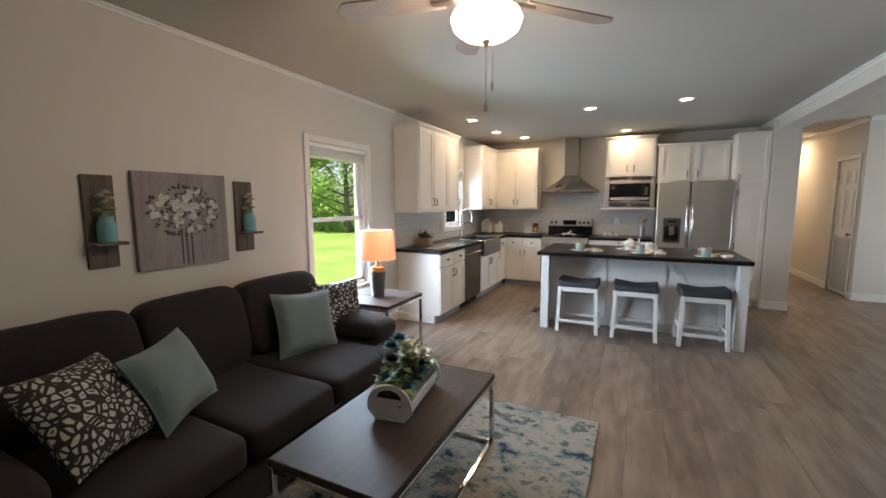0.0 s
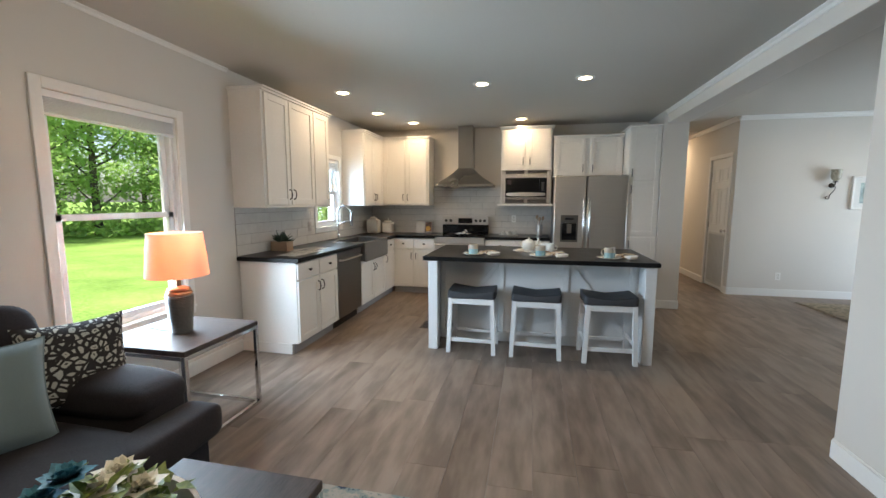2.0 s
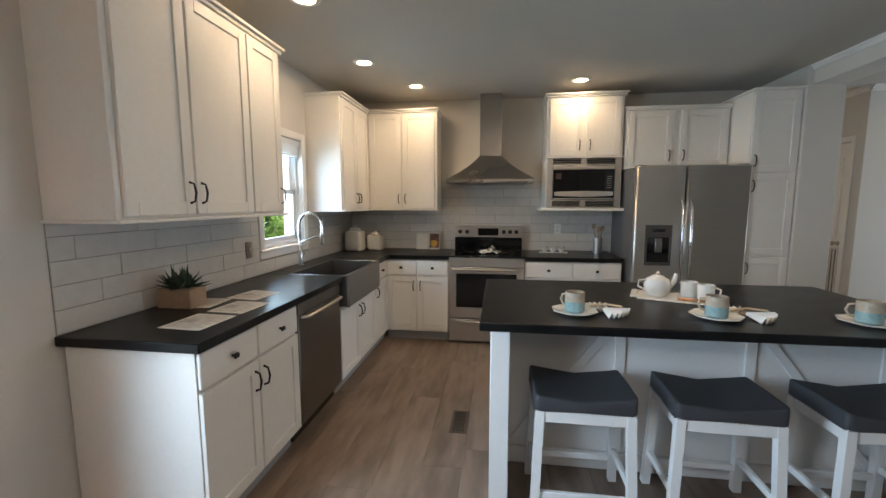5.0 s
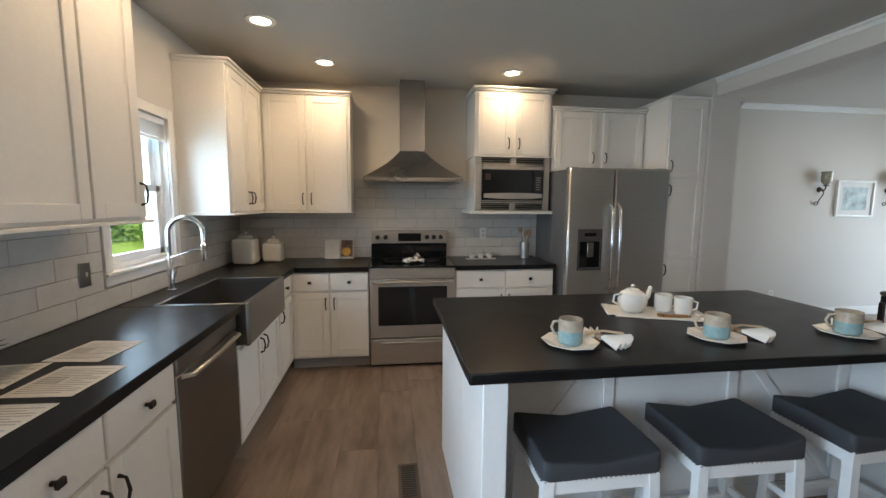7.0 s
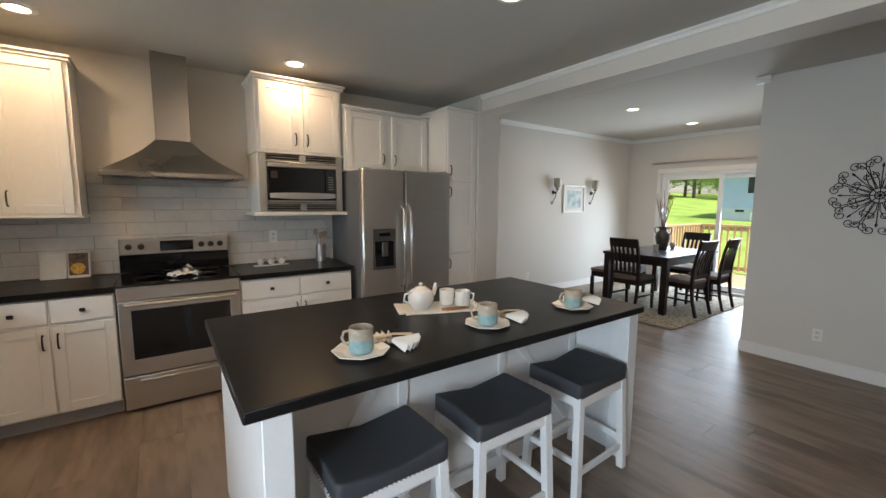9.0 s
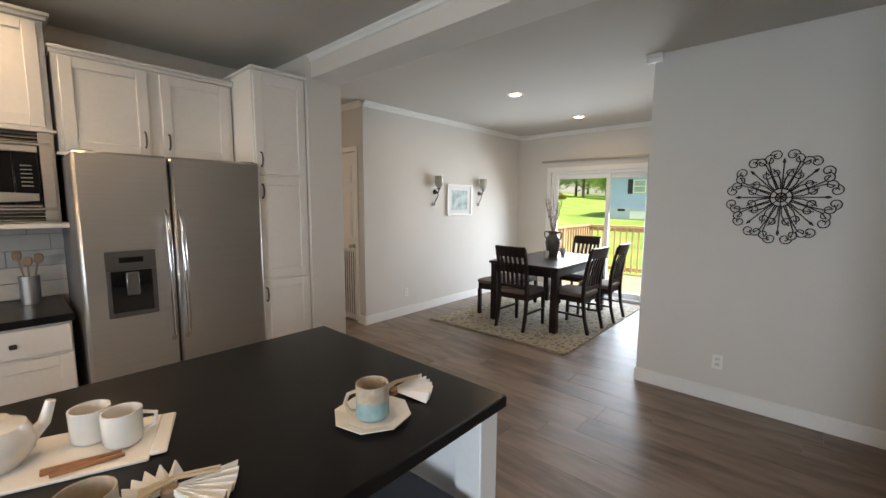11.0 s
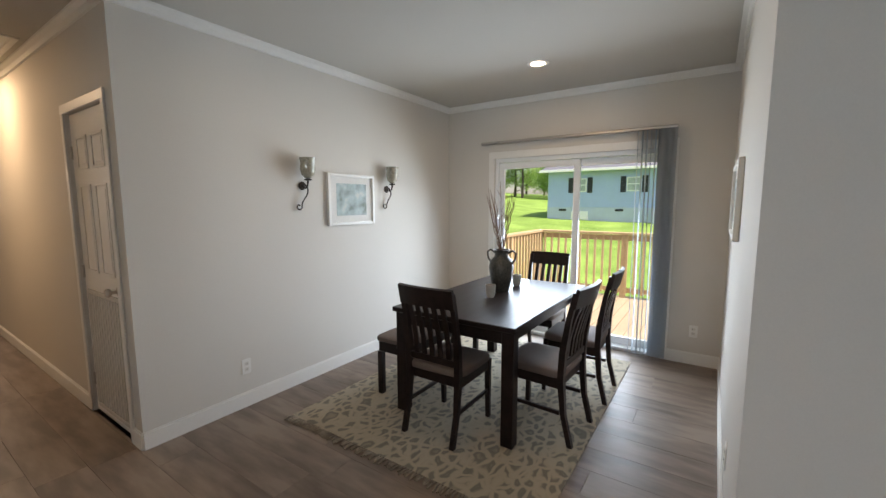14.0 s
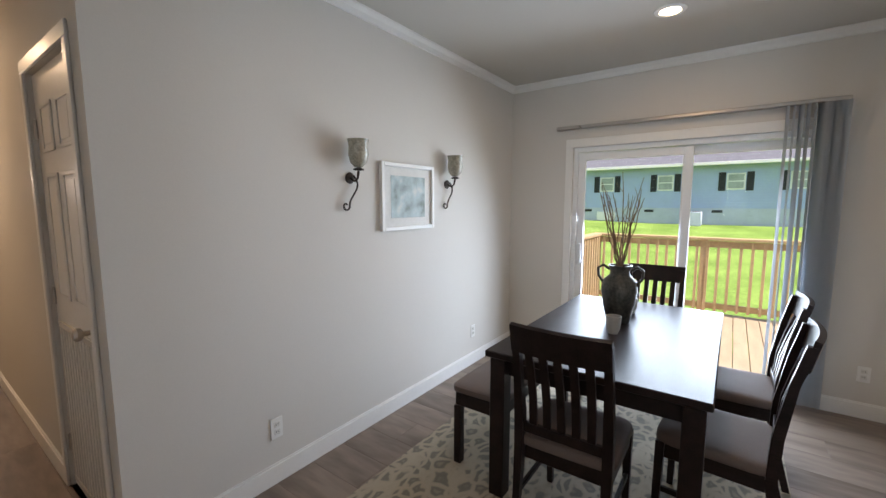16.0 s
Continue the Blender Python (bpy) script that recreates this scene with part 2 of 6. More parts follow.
ramp_on(RUGD, "cells", 14, [(0.0, (0.37, 0.315, 0.235)), (0.13, (0.34, 0.29, 0.215)), (0.20, (0.19, 0.17, 0.135)), (0.30, (0.16, 0.145, 0.12)), (0.45, (0.25, 0.22, 0.17))], stretch=(0.75, 1.0, 1), warp=0.13)
FRINGE = mat("rug_fringe", (0.20, 0.155, 0.12), 0.95, var=0.3, scale=12, fine=200, color2=(0.42, 0.37, 0.30))
BLADE = mat("fan_blade", (0.30, 0.25, 0.22), 0.45, var=0.15, scale=4, fine=30, stretch=(1, 8, 1))
NICKEL = mat("brushed_nickel", (0.48, 0.44, 0.40), 0.3, 1.0, var=0.05, fine=150)
GLOBE = mat("lit_globe", (0.9, 0.85, 0.75), 0.4, emit=((1.0, 0.80, 0.55), 7.0), bump=0)
LENS = mat("lit_downlight", (0.9, 0.85, 0.75), 0.4, emit=((1.0, 0.78, 0.48), 16.0), bump=0)
SHADE = cloth_glow("lamp_shade", (0.75, 0.53, 0.42), (0.93, 0.56, 0.39), 0.48)
BLIND = cloth_glow("sheer_blind", (0.42, 0.44, 0.46), (0.66, 0.72, 0.78), 0.55)
GLAZEC = mat("ribbed_grey_glaze", (0.085, 0.085, 0.08), 0.35, var=0.2, scale=8, fine=60)
COPPER = mat("copper_band", (0.45, 0.25, 0.15), 0.3, 1.0, var=0.1)
SMOKE = mat("crackle_glass", (0.36, 0.34, 0.27), 0.15, var=0.35, scale=25, fine=90, bump=0.2)
GLASS = glass_mat("window_glass")
GRILLE = mat("grille_brown", (0.10, 0.075, 0.055), 0.5, 0.3)
GRASS = mat("lawn", (0.15, 0.28, 0.05), 0.95, var=0.3, scale=0.6, fine=14, bump=0.5, dist=0.05, color2=(0.27, 0.42, 0.10), spec=0.1)
FOLI = cloth_glow("tree_leaves", (0.18, 0.32, 0.09), (0.46, 0.66, 0.20), 0.55)
BARK = mat("bark", (0.09, 0.075, 0.06), 0.9, var=0.3, fine=20, bump=0.6, dist=0.02)
DECKW = mat("pine_decking", (0.38, 0.31, 0.21), 0.75, var=0.15, scale=2, fine=30, bump=0.2, stretch=(1, 6, 1), rand=0.15)
RAILW = mat("pine_rail", (0.48, 0.35, 0.20), 0.7, var=0.15, scale=3, fine=30, bump=0.15, rand=0.2)
SIDING = mat("blue_siding", (0.42, 0.53, 0.80), 0.7, var=0.05, scale=1, fine=20, bump=0.1)
SKIRT = mat("grey_foundation", (0.50, 0.57, 0.70), 0.8, var=0.08, scale=2, fine=20, bump=0.1)
ROOF = mat("grey_shingle", (0.13, 0.14, 0.16), 0.9, var=0.25, scale=3, fine=30, bump=0.4)
SHUT = mat("dark_shutter", (0.02, 0.022, 0.03), 0.6)
ROADM = mat("asphalt", (0.10, 0.10, 0.10), 0.9, var=0.15, fine=60)
CARPET = mat("grey_carpet", (0.22, 0.22, 0.23), 0.95, fine=200, bump=0.5)
MATTE = mat("mat_board", (0.70, 0.69, 0.66), 0.8, bump=0.05)
PRINT = mat("landscape_print", (0.2, 0.25, 0.25), 0.5, bump=0.0)
ramp_on(PRINT, "noise", 9, [(0.36, (0.10, 0.13, 0.10)), (0.47, (0.24, 0.30, 0.28)), (0.56, (0.34, 0.42, 0.42)), (0.66, (0.55, 0.56, 0.50))], detail=8)

# ---- mesh building ----
ORG = {}


def thing(name, label, category, base, group="", kind=""):
    ob = new(name)
    ob.empty_display_size = 0.1
    ob.location = base
    ORG[ob.name] = Vector(base)
    return tagged(ob, label, category, group, kind)


class B:
    """Collects solids in world metres and makes one mesh object of them."""

    def __init__(self):
        self.bm = bmesh.new()
        self.slot = 0

    def _mark(self, faces):
        for f in faces:
            f.material_index = self.slot

    def box(self, x0, x1, y0, y1, z0, z1, bev=0.003, rz=0.0, m=None):
        x0, x1 = min(x0, x1), max(x0, x1)
        y0, y1 = min(y0, y1), max(y0, y1)
        z0, z1 = min(z0, z1), max(z0, z1)
        c = Vector(((x0 + x1) / 2, (y0 + y1) / 2, (z0 + z1) / 2))
        mm = Matrix.Translation(c) @ Matrix.Rotation(radians(rz), 4, "Z") @ Matrix.Diagonal((x1 - x0, y1 - y0, z1 - z0, 1))
        if m:
            mm = m @ mm
        t = bmesh.new()
        bmesh.ops.create_cube(t, size=1.0, matrix=mm)
        bev = min(bev, 0.3 * min(x1 - x0, y1 - y0, z1 - z0))
        if bev > 0:
            bmesh.ops.bevel(t, geom=t.edges[:], offset=bev, segments=1, affect="EDGES")
        self._take(t)
        return self

    def _take(self, t):
        t.verts.ensure_lookup_table()
        vs = [self.bm.verts.new(v.co) for v in t.verts]
        t.verts.index_update()
        for f in t.faces:
            nf = self.bm.faces.new([vs[v.index] for v in f.verts])
            nf.material_index = self.slot
        t.free()

    def rings(self, rings, cap=True, closed=False):
        rows = [[self.bm.verts.new(p) for p in r] for r in rings]
        n = len(rows[0])
        pairs = list(zip(rows, rows[1:])) + ([(rows[-1], rows[0])] if closed else [])
        for a, b in pairs:
            for i in range(n):
                f = self.bm.faces.new((a[i], a[(i + 1) % n], b[(i + 1) % n], b[i]))
                f.material_index = self.slot
        if cap and not closed:
            for r in (rows[0][::-1], rows[-1]):
                self.bm.faces.new(r).material_index = self.slot
        return self

    def cyl(self, p0, p1, r0, r1=None, n=14):
        r1 = r0 if r1 is None else r1
        return self.tube([p0, p1], [r0, r1], n)

    def tube(self, pts, r, n=8, closed=False):
        pts = [Vector(p) for p in pts]
        rs = r if isinstance(r, (list, tuple)) else [r] * len(pts)
        out, ref = [], None
        for i, p in enumerate(pts):
            if closed:
                d = (pts[(i + 1) % len(pts)] - pts[i - 1]).normalized()
            else:
                d = (pts[min(i + 1, len(pts) - 1)] - pts[max(i - 1, 0)]).normalized()
            if ref is None:
                ref = d.orthogonal().normalized()
            ref = (ref - d * ref.dot(d)).normalized()
            s = d.cross(ref)
            out.append([p + (ref * math.cos(a) + s * math.sin(a)) * rs[i] for a in (2 * math.pi * k / n for k in range(n))])
        return self.rings(out, True, closed)

    def lathe(self, c, prof, n=24, m=None):
        out = []
        for r, z in prof:
            ring = [Vector((max(r, 0.0004) * math.cos(2 * math.pi * k / n), max(r, 0.0004) * math.sin(2 * math.pi * k / n), z)) for k in range(n)]
            out.append([(m @ p if m else p) + Vector(c) for p in ring])
        return self.rings(out)

    def cushion(self, c, s, e1=0.45, e2=0.45, m=None, nu=20, nv=28, sag=0.0):
        """A rounded block with soft, full sides."""
        def sp(v, e):
            return math.copysign(abs(v) ** e, v)
        out = []
        for i in range(nu + 1):
            u = -math.pi / 2 + math.pi * i / nu
            u = max(-1.5705, min(1.5705, u))
            ring = []
            for k in range(nv):
                w = 2 * math.pi * k / nv
                p = Vector((s[0] * sp(math.cos(u), e1) * sp(math.cos(w), e2), s[1] * sp(math.cos(u), e1) * sp(math.sin(w), e2), s[2] * sp(math.sin(u), e1)))
                if sag:
                    p.z += sag * (p.y / s[1]) ** 2 if p.z > 0 else 0
                p += noise.noise_vector((p + Vector(c)) * 7) * 0.006
                ring.append((m @ p if m else p) + Vector(c))
            out.append(ring)
        return self.rings(out)

    def pillow(self, m, w=0.22, t=0.075, n=14):
        rows = {}
        for side in (1, -1):
            for i in range(n + 1):
                for j in range(n + 1):
                    u, v = -1 + 2 * i / n, -1 + 2 * j / n
                    edge = i in (0, n) or j in (0, n)
                    if side < 0 and edge:
                        rows[side, i, j] = rows[1, i, j]
                        continue
                    th = t * (max(0, (1 - u ** 4) * (1 - v ** 4))) ** 0.55
                    px = w * u * (1 - 0.10 * (1 - v * v) * abs(u))
                    pz = w * v * (1 - 0.10 * (1 - u * u) * abs(v))
                    wr = noise.noise(Vector((px * 9, pz * 9, side * 3.0 + w))) * 0.012 * (1 - abs(u * v))
                    rows[side, i, j] = self.bm.verts.new(m @ Vector((px, side * th + (wr if not edge else 0), pz)))
        for side in (1, -1):
            for i in range(n):
                for j in range(n):
                    q = [rows[side, i, j], rows[side, i + 1, j], rows[side, i + 1, j + 1], rows[side, i, j + 1]]
                    self.bm.faces.new(q if side < 0 else q[::-1]).material_index = self.slot
        return self

    def quad(self, a, b, c, d):
        f = self.bm.faces.new([self.bm.verts.new(p) for p in (a, b, c, d)])
        f.material_index = self.slot
        return self

    def done(self, name, mats, parent=None, smooth=True, label="", category="", kind="", group="", base=None):
        o = Vector(base) if base is not None else (ORG[parent.name] if parent is not None else Vector((0, 0, 0)))
        bmesh.ops.recalc_face_normals(self.bm, faces=self.bm.faces[:])
        bmesh.ops.translate(self.bm, verts=self.bm.verts[:], vec=-o)
        me = bpy.data.meshes.new(name)
        self.bm.to_mesh(me)
        self.bm.free()
        for mm in mats if isinstance(mats, (list, tuple)) else [mats]:
            me.materials.append(mm)
        if smooth:
            me.shade_smooth()
            me.set_sharp_from_angle(angle=radians(38))
        ob = new(name, me)
        if parent is not None:
            ob.parent = parent
            ORG[ob.name] = o
        else:
            ob.location = o
            ORG[ob.name] = o
        return tagged(ob, label, category, group, kind)


def wall(name, axis, at, thick, a0, a1, z0, z1, holes=(), material=None, label=""):
    """A wall across x or y at a place, with openings (a0, a1, z0, z1) that go through it."""
    b = B()
    def put(p0, p1, q0, q1):
        if p1 - p0 < 0.001 or q1 - q0 < 0.001:
            return
        if axis == "x":
            b.box(at, at + thick, p0, p1, q0, q1, 0)
        else:
            b.box(p0, p1, at, at + thick, q0, q1, 0)
    cur = a0
    for h0, h1, g0, g1 in sorted(holes):
        put(cur, h0, z0, z1)
        put(h0, h1, z0, g0)
        put(h0, h1, g1, z1)
        cur = h1
    put(cur, a1, z0, z1)
    return b.done(name, material or WALL, smooth=False, label=label or "smooth off-white painted wall", category="wall", kind="structure")

# ---- large structure ----
WX, BY, BEAM0, BEAM1, HALLX, FOYX, DINY0, DINY1, SLX = -2.30, 7.78, 2.09, 2.35, 3.42, 4.07, 5.20, 8.18, 6.90
B().box(-2.45, 7.05, -2.6, 13.1, -0.30, -0.013, 0).done("subfloor", SUB, smooth=False, label="floor base under the planks", category="floor", kind="structure")
wall("wall_west", "x", WX - 0.18, 0.18, -2.6, 7.96, -0.3, CEIL + 0.1, [(2.98, 3.86, 0.595, 2.06), (5.92, 6.56, 1.10, 2.00)])
wall("wall_kitchen", "y", BY, 0.14, WX, BEAM0 - 0.03, -0.3, CEIL + 0.1)
B().box(2.0515, BEAM1, 7.03, 7.92, -0.02, CEIL + 0.02, 0.004).done("wall_pillar", WALL, label="off-white pillar beside the pantry", category="wall", kind="structure")
wall("wall_hall_west", "x", BEAM1 - 0.12, 0.12, 7.92, 13.0, -0.02, CEIL + 0.02)
wall("wall_hall_east", "x", HALLX, 0.12, DINY1, 13.0, -0.02, CEIL + 0.02, [(8.34, 9.06, 0.0, 2.14)])
wall("wall_hall_end", "y", 13.0, 0.12, 2.2, 3.6, -0.02, CEIL + 0.02, [(2.45, 3.27, 0.0, 2.06)])
wall("wall_dining_north", "y", DINY1, 0.12, HALLX + 0.12, SLX, -0.02, CEIL + 0.02)
wall("wall_dining_south", "y", DINY0 - 0.12, 0.12, FOYX + 0.12, SLX, -0.02, CEIL + 0.02)
wall("wall_foyer", "x", FOYX, 0.12, 0.4, DINY0, -0.02, CEIL + 0.02)
wall("wall_slider", "x", SLX, 0.16, DINY0 - 0.12, DINY1 + 0.12, -0.3, CEIL + 0.1, [(5.70, 7.53, 0.0, 2.05)])
wall("wall_living_east", "x", BEAM0, BEAM1 - BEAM0, -2.6, 3.72, -0.02, CEIL + 0.02)
wall("wall_living_south", "y", -2.7, 0.12, WX - 0.18, BEAM1, -0.3, CEIL + 0.1)
wall("wall_foyer_south", "y", 0.4, 0.12, BEAM1, FOYX, -0.02, CEIL + 0.02)
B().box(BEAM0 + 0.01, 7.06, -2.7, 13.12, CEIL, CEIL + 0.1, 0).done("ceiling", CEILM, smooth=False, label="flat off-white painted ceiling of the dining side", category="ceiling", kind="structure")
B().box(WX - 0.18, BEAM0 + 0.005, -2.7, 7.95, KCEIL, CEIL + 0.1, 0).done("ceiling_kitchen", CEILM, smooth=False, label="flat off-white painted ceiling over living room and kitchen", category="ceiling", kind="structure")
B().box(BEAM0, BEAM1, 3.72, 7.03, 2.445, CEIL + 0.01, 0.004).done("ceiling_beam", WALL, label="boxed off-white ceiling beam between kitchen and dining", category="beam", kind="structure")


def baseboard(x0, y0, x1, y1, nx, ny, h=0.115, t=0.014):
    b = B()
    if x0 == x1:
        b.box(x0, x0 + nx * t, y0, y1, 0.0, h - 0.012, 0.001)
        b.box(x0, x0 + nx * t * 0.6, y0, y1, h - 0.012, h, 0.003)
    else:
        b.box(x0, x1, y0, y0 + ny * t, 0.0, h - 0.012, 0.001)
        b.box(x0, x1, y0, y0 + ny * t * 0.6, h - 0.012, h, 0.003)
    b.done("baseboard", TRIM, label="white painted baseboard along the wall", category="baseboard", kind="structure")


def crown(x0, y0, x1, y1, nx, ny, z=CEIL, s=0.045):
    prof = [(0.0, 0.0), (0.0, -s * 1.25), (s * 0.3, -s * 1.2), (s * 0.45, -s * 0.6), (s * 0.95, -s * 0.25), (s, 0.0)]
    ends = []
    for x, y in ((x0, y0), (x1, y1)):
        ends.append([Vector((x + nx * d, y + ny * d, z + h - 0.001)) for d, h in prof])
    b = B()
    b.rings(ends)
    b.done("trim", TRIM, label="white crown moulding under the ceiling", category="trim", kind="structure")


for seg in ((WX, -2.6, WX, 4.45, 1, 0), (BEAM0, -2.6, BEAM0, 3.72, -1, 0), (BEAM0, 3.72, BEAM1, 3.72, 0, 1), (2.06, 7.03, BEAM1, 7.03, 0, -1), (BEAM1, 7.03, BEAM1, 12.98, 1, 0),
            (HALLX, 9.10, HALLX, 12.98, -1, 0), (HALLX, 8.18, HALLX, 8.30, -1, 0), (HALLX, DINY1, SLX, DINY1, 0, -1), (SLX, 7.60, SLX, DINY1, -1, 0), (SLX, DINY0, SLX, 5.63, -1, 0),
            (FOYX, DINY0, SLX, DINY0, 0, 1), (FOYX, 0.52, FOYX, DINY0, -1, 0)):
    baseboard(*seg)
for seg in ((WX, -2.6, WX, 4.44, 1, 0), (BEAM0, -2.6, BEAM0, 7.03, -1, 0)):
    crown(*seg, z=KCEIL, s=0.034 if seg[0] > 0 else 0.026)
for seg in ((BEAM1, 3.0, BEAM1, 7.03, 1, 0), (HALLX, DINY1, SLX, DINY1, 0, -1), (SLX, DINY0, SLX, DINY1, -1, 0), (FOYX, DINY0, SLX, DINY0, 0, 1), (FOYX, DINY0 - 0.06, FOYX, DINY0 + 0.055, -1, 0), (HALLX, DINY1, HALLX, 12.98, -1, 0)):
    crown(*seg, s=0.05)


# ---- windows ----
def hung_window(name, y0, y1, z0, z1, label):
    w = thing(name, label, "window", (WX, (y0 + y1) / 2, z0), kind="structure")
    b = B()
    c = 0.062
    b.box(WX, WX + 0.018, y0 - c, y0, z0, z1 + c).box(WX, WX + 0.018, y1, y1 + c, z0, z1 + c).box(WX, WX + 0.018, y0, y1, z1, z1 + c)
    b.done("casing", TRIM, w)
    B().box(WX - 0.10, WX + 0.03, y0 - c, y1 + c, z0 - 0.022, z0 - 0.001, 0.004).box(WX, WX + 0.016, y0 - c, y1 + c, z0 - c - 0.01, z0 - 0.023).done("sill", TRIM, w)
    f = B()
    x = WX - 0.055
    t = 0.045
    zm = z0 + (z1 - z0) * 0.5
    f.box(x - 0.05, x + 0.02, y0, y0 + 0.03, z0, z1).box(x - 0.05, x + 0.02, y1 - 0.03, y1, z0, z1).box(x - 0.05, x + 0.02, y0, y1, z1 - 0.03, z1).box(x - 0.05, x + 0.02, y0, y1, z0, z0 + 0.03)
    for a, b2, dx in ((z0 + 0.03, zm + 0.02, 0.0), (zm - 0.02, z1 - 0.03, -0.03)):
        f.box(x + dx - 0.02, x + dx + 0.01, y0 + 0.03, y0 + 0.03 + t, a, b2).box(x + dx - 0.02, x + dx + 0.01, y1 - 0.03 - t, y1 - 0.03, a, b2)
        f.box(x + dx - 0.02, x + dx + 0.01, y0 + 0.03, y1 - 0.03, a, a + t * 0.9).box(x + dx - 0.02, x + dx + 0.01, y0 + 0.03, y1 - 0.03, b2 - t * 0.9, b2)
    f.box(x + 0.02, WX - 0.001, y0 + 0.0005, y0 + 0.004, z0, z1, 0).box(x + 0.02, WX - 0.001, y1 - 0.004, y1 - 0.0005, z0, z1, 0)
    f.done("frame", VINYL, w)
    for a, b2, dx in ((z0 + 0.06, zm, 0.0), (zm, z1 - 0.06, -0.03)):
        p = B().box(x + dx - 0.008, x + dx - 0.004, y0 + 0.06, y1 - 0.06, a, b2, 0).done("pane", GLASS, w, smooth=False)
        p.visible_shadow = False
    s = B()
    s.box(WX - 0.04, WX - 0.004, y0 + 0.005, y1 - 0.005, z1 - 0.045, z1 - 0.002, 0.004)
    for k in range(9):
        s.box(WX - 0.038, WX - 0.006, y0 + 0.01, y1 - 0.01, z1 - 0.055 - k * 0.0085, z1 - 0.050 - k * 0.0085, 0.001)
    s.box(WX - 0.038, WX - 0.006, y0 + 0.01, y1 - 0.01, z1 - 0.145, z1 - 0.128, 0.003)
    s.done("blind", VINYL, w, label="raised white slat blind")
    return w


hung_window("window_1", 2.98, 3.86, 0.595, 2.06, "white double-hung window with a raised blind")
hung_window("window_2", 5.92, 6.56, 1.10, 2.00, "small white double-hung window above the sink")

# sliding door to the deck
sd = thing("door_1", "white sliding glass patio door to the deck", "door", (SLX, 6.61, 0), kind="structure")
b = B()
b.box(SLX - 0.012, SLX, 5.63, 5.70, 0.0, 2.05).box(SLX - 0.012, SLX, 7.53, 7.60, 0.0, 2.05).box(SLX - 0.012, SLX, 5.63, 7.60, 2.05, 2.13)
b.done("casing", TRIM, sd)
b = B()
b.box(SLX + 0.02, SLX + 0.14, 5.70, 5.74, 0.0, 2.05).box(SLX + 0.02, SLX + 0.14, 7.49, 7.53, 0.0, 2.05).box(SLX + 0.02, SLX + 0.14, 5.74, 7.49, 2.005, 2.05).box(SLX, SLX + 0.16, 5.70, 7.53, 0.002, 0.035)
b.done("frame", VINYL, sd)
for y0, y1, x in ((6.54, 7.49, SLX + 0.05), (5.74, 6.62, SLX + 0.09)):
    b = B()
    b.box(x, x + 0.035, y0, y0 + 0.065, 0.035, 2.0).box(x, x + 0.035, y1 - 0.065, y1, 0.035, 2.0).box(x, x + 0.035, y0 + 0.065, y1 - 0.065, 1.93, 2.0).box(x, x + 0.035, y0 + 0.065, y1 - 0.065, 0.035, 0.12)
    leaf = b.done("sash", VINYL, sd)
    p = B().box(x + 0.015, x + 0.02, y0 + 0.06, y1 - 0.06, 0.115, 1.935, 0).done("pane", GLASS, sd, smooth=False)
    p.visible_shadow = False
B().box(SLX + 0.02, SLX + 0.05, 7.435, 7.465, 0.93, 1.13, 0.01).done("handle", VINYL, sd)

tr = thing("vertical_blind", "grey vertical blind drawn aside on a white track", "blind", (SLX - 0.05, 5.8, 0.03))
B().box(SLX - 0.075, SLX - 0.02, 5.64, 7.68, 2.215, 2.245, 0.005).done("headrail", NICKEL, tr)
for k in range(13):
    y = 5.66 + (k * 0.017 if k < 8 else 0.119 + (k - 7) * 0.038)
    a = radians((26 if k < 8 else 8) + 8 * math.sin(k * 2.1))
    dx, dy = math.cos(a) * 0.043, math.sin(a) * 0.043
    b = B()
    n = 6
    pts = []
    for i in range(n + 1):
        s = -1 + 2 * i / n
        pts.append((SLX - 0.062 + dx * s + 0.004 * (1 - s * s), y + dy * s + 0.008 * (1 - s * s)))
    for (xa, ya), (xb, yb) in zip(pts, pts[1:]):
        b.quad((xa, ya, 0.03), (xb, yb, 0.03), (xb, yb, 2.215), (xa, ya, 2.215))
    b.done("slat", BLIND, tr)


# ---- kitchen cabinets ----
def rot_for(face):
    """Cabinets are drawn facing -y; this turns the face: 's' to -y, 'e' to +x."""
    return Matrix.Rotation(radians(90), 4, "Z") if face == "e" else Matrix.Identity(4)


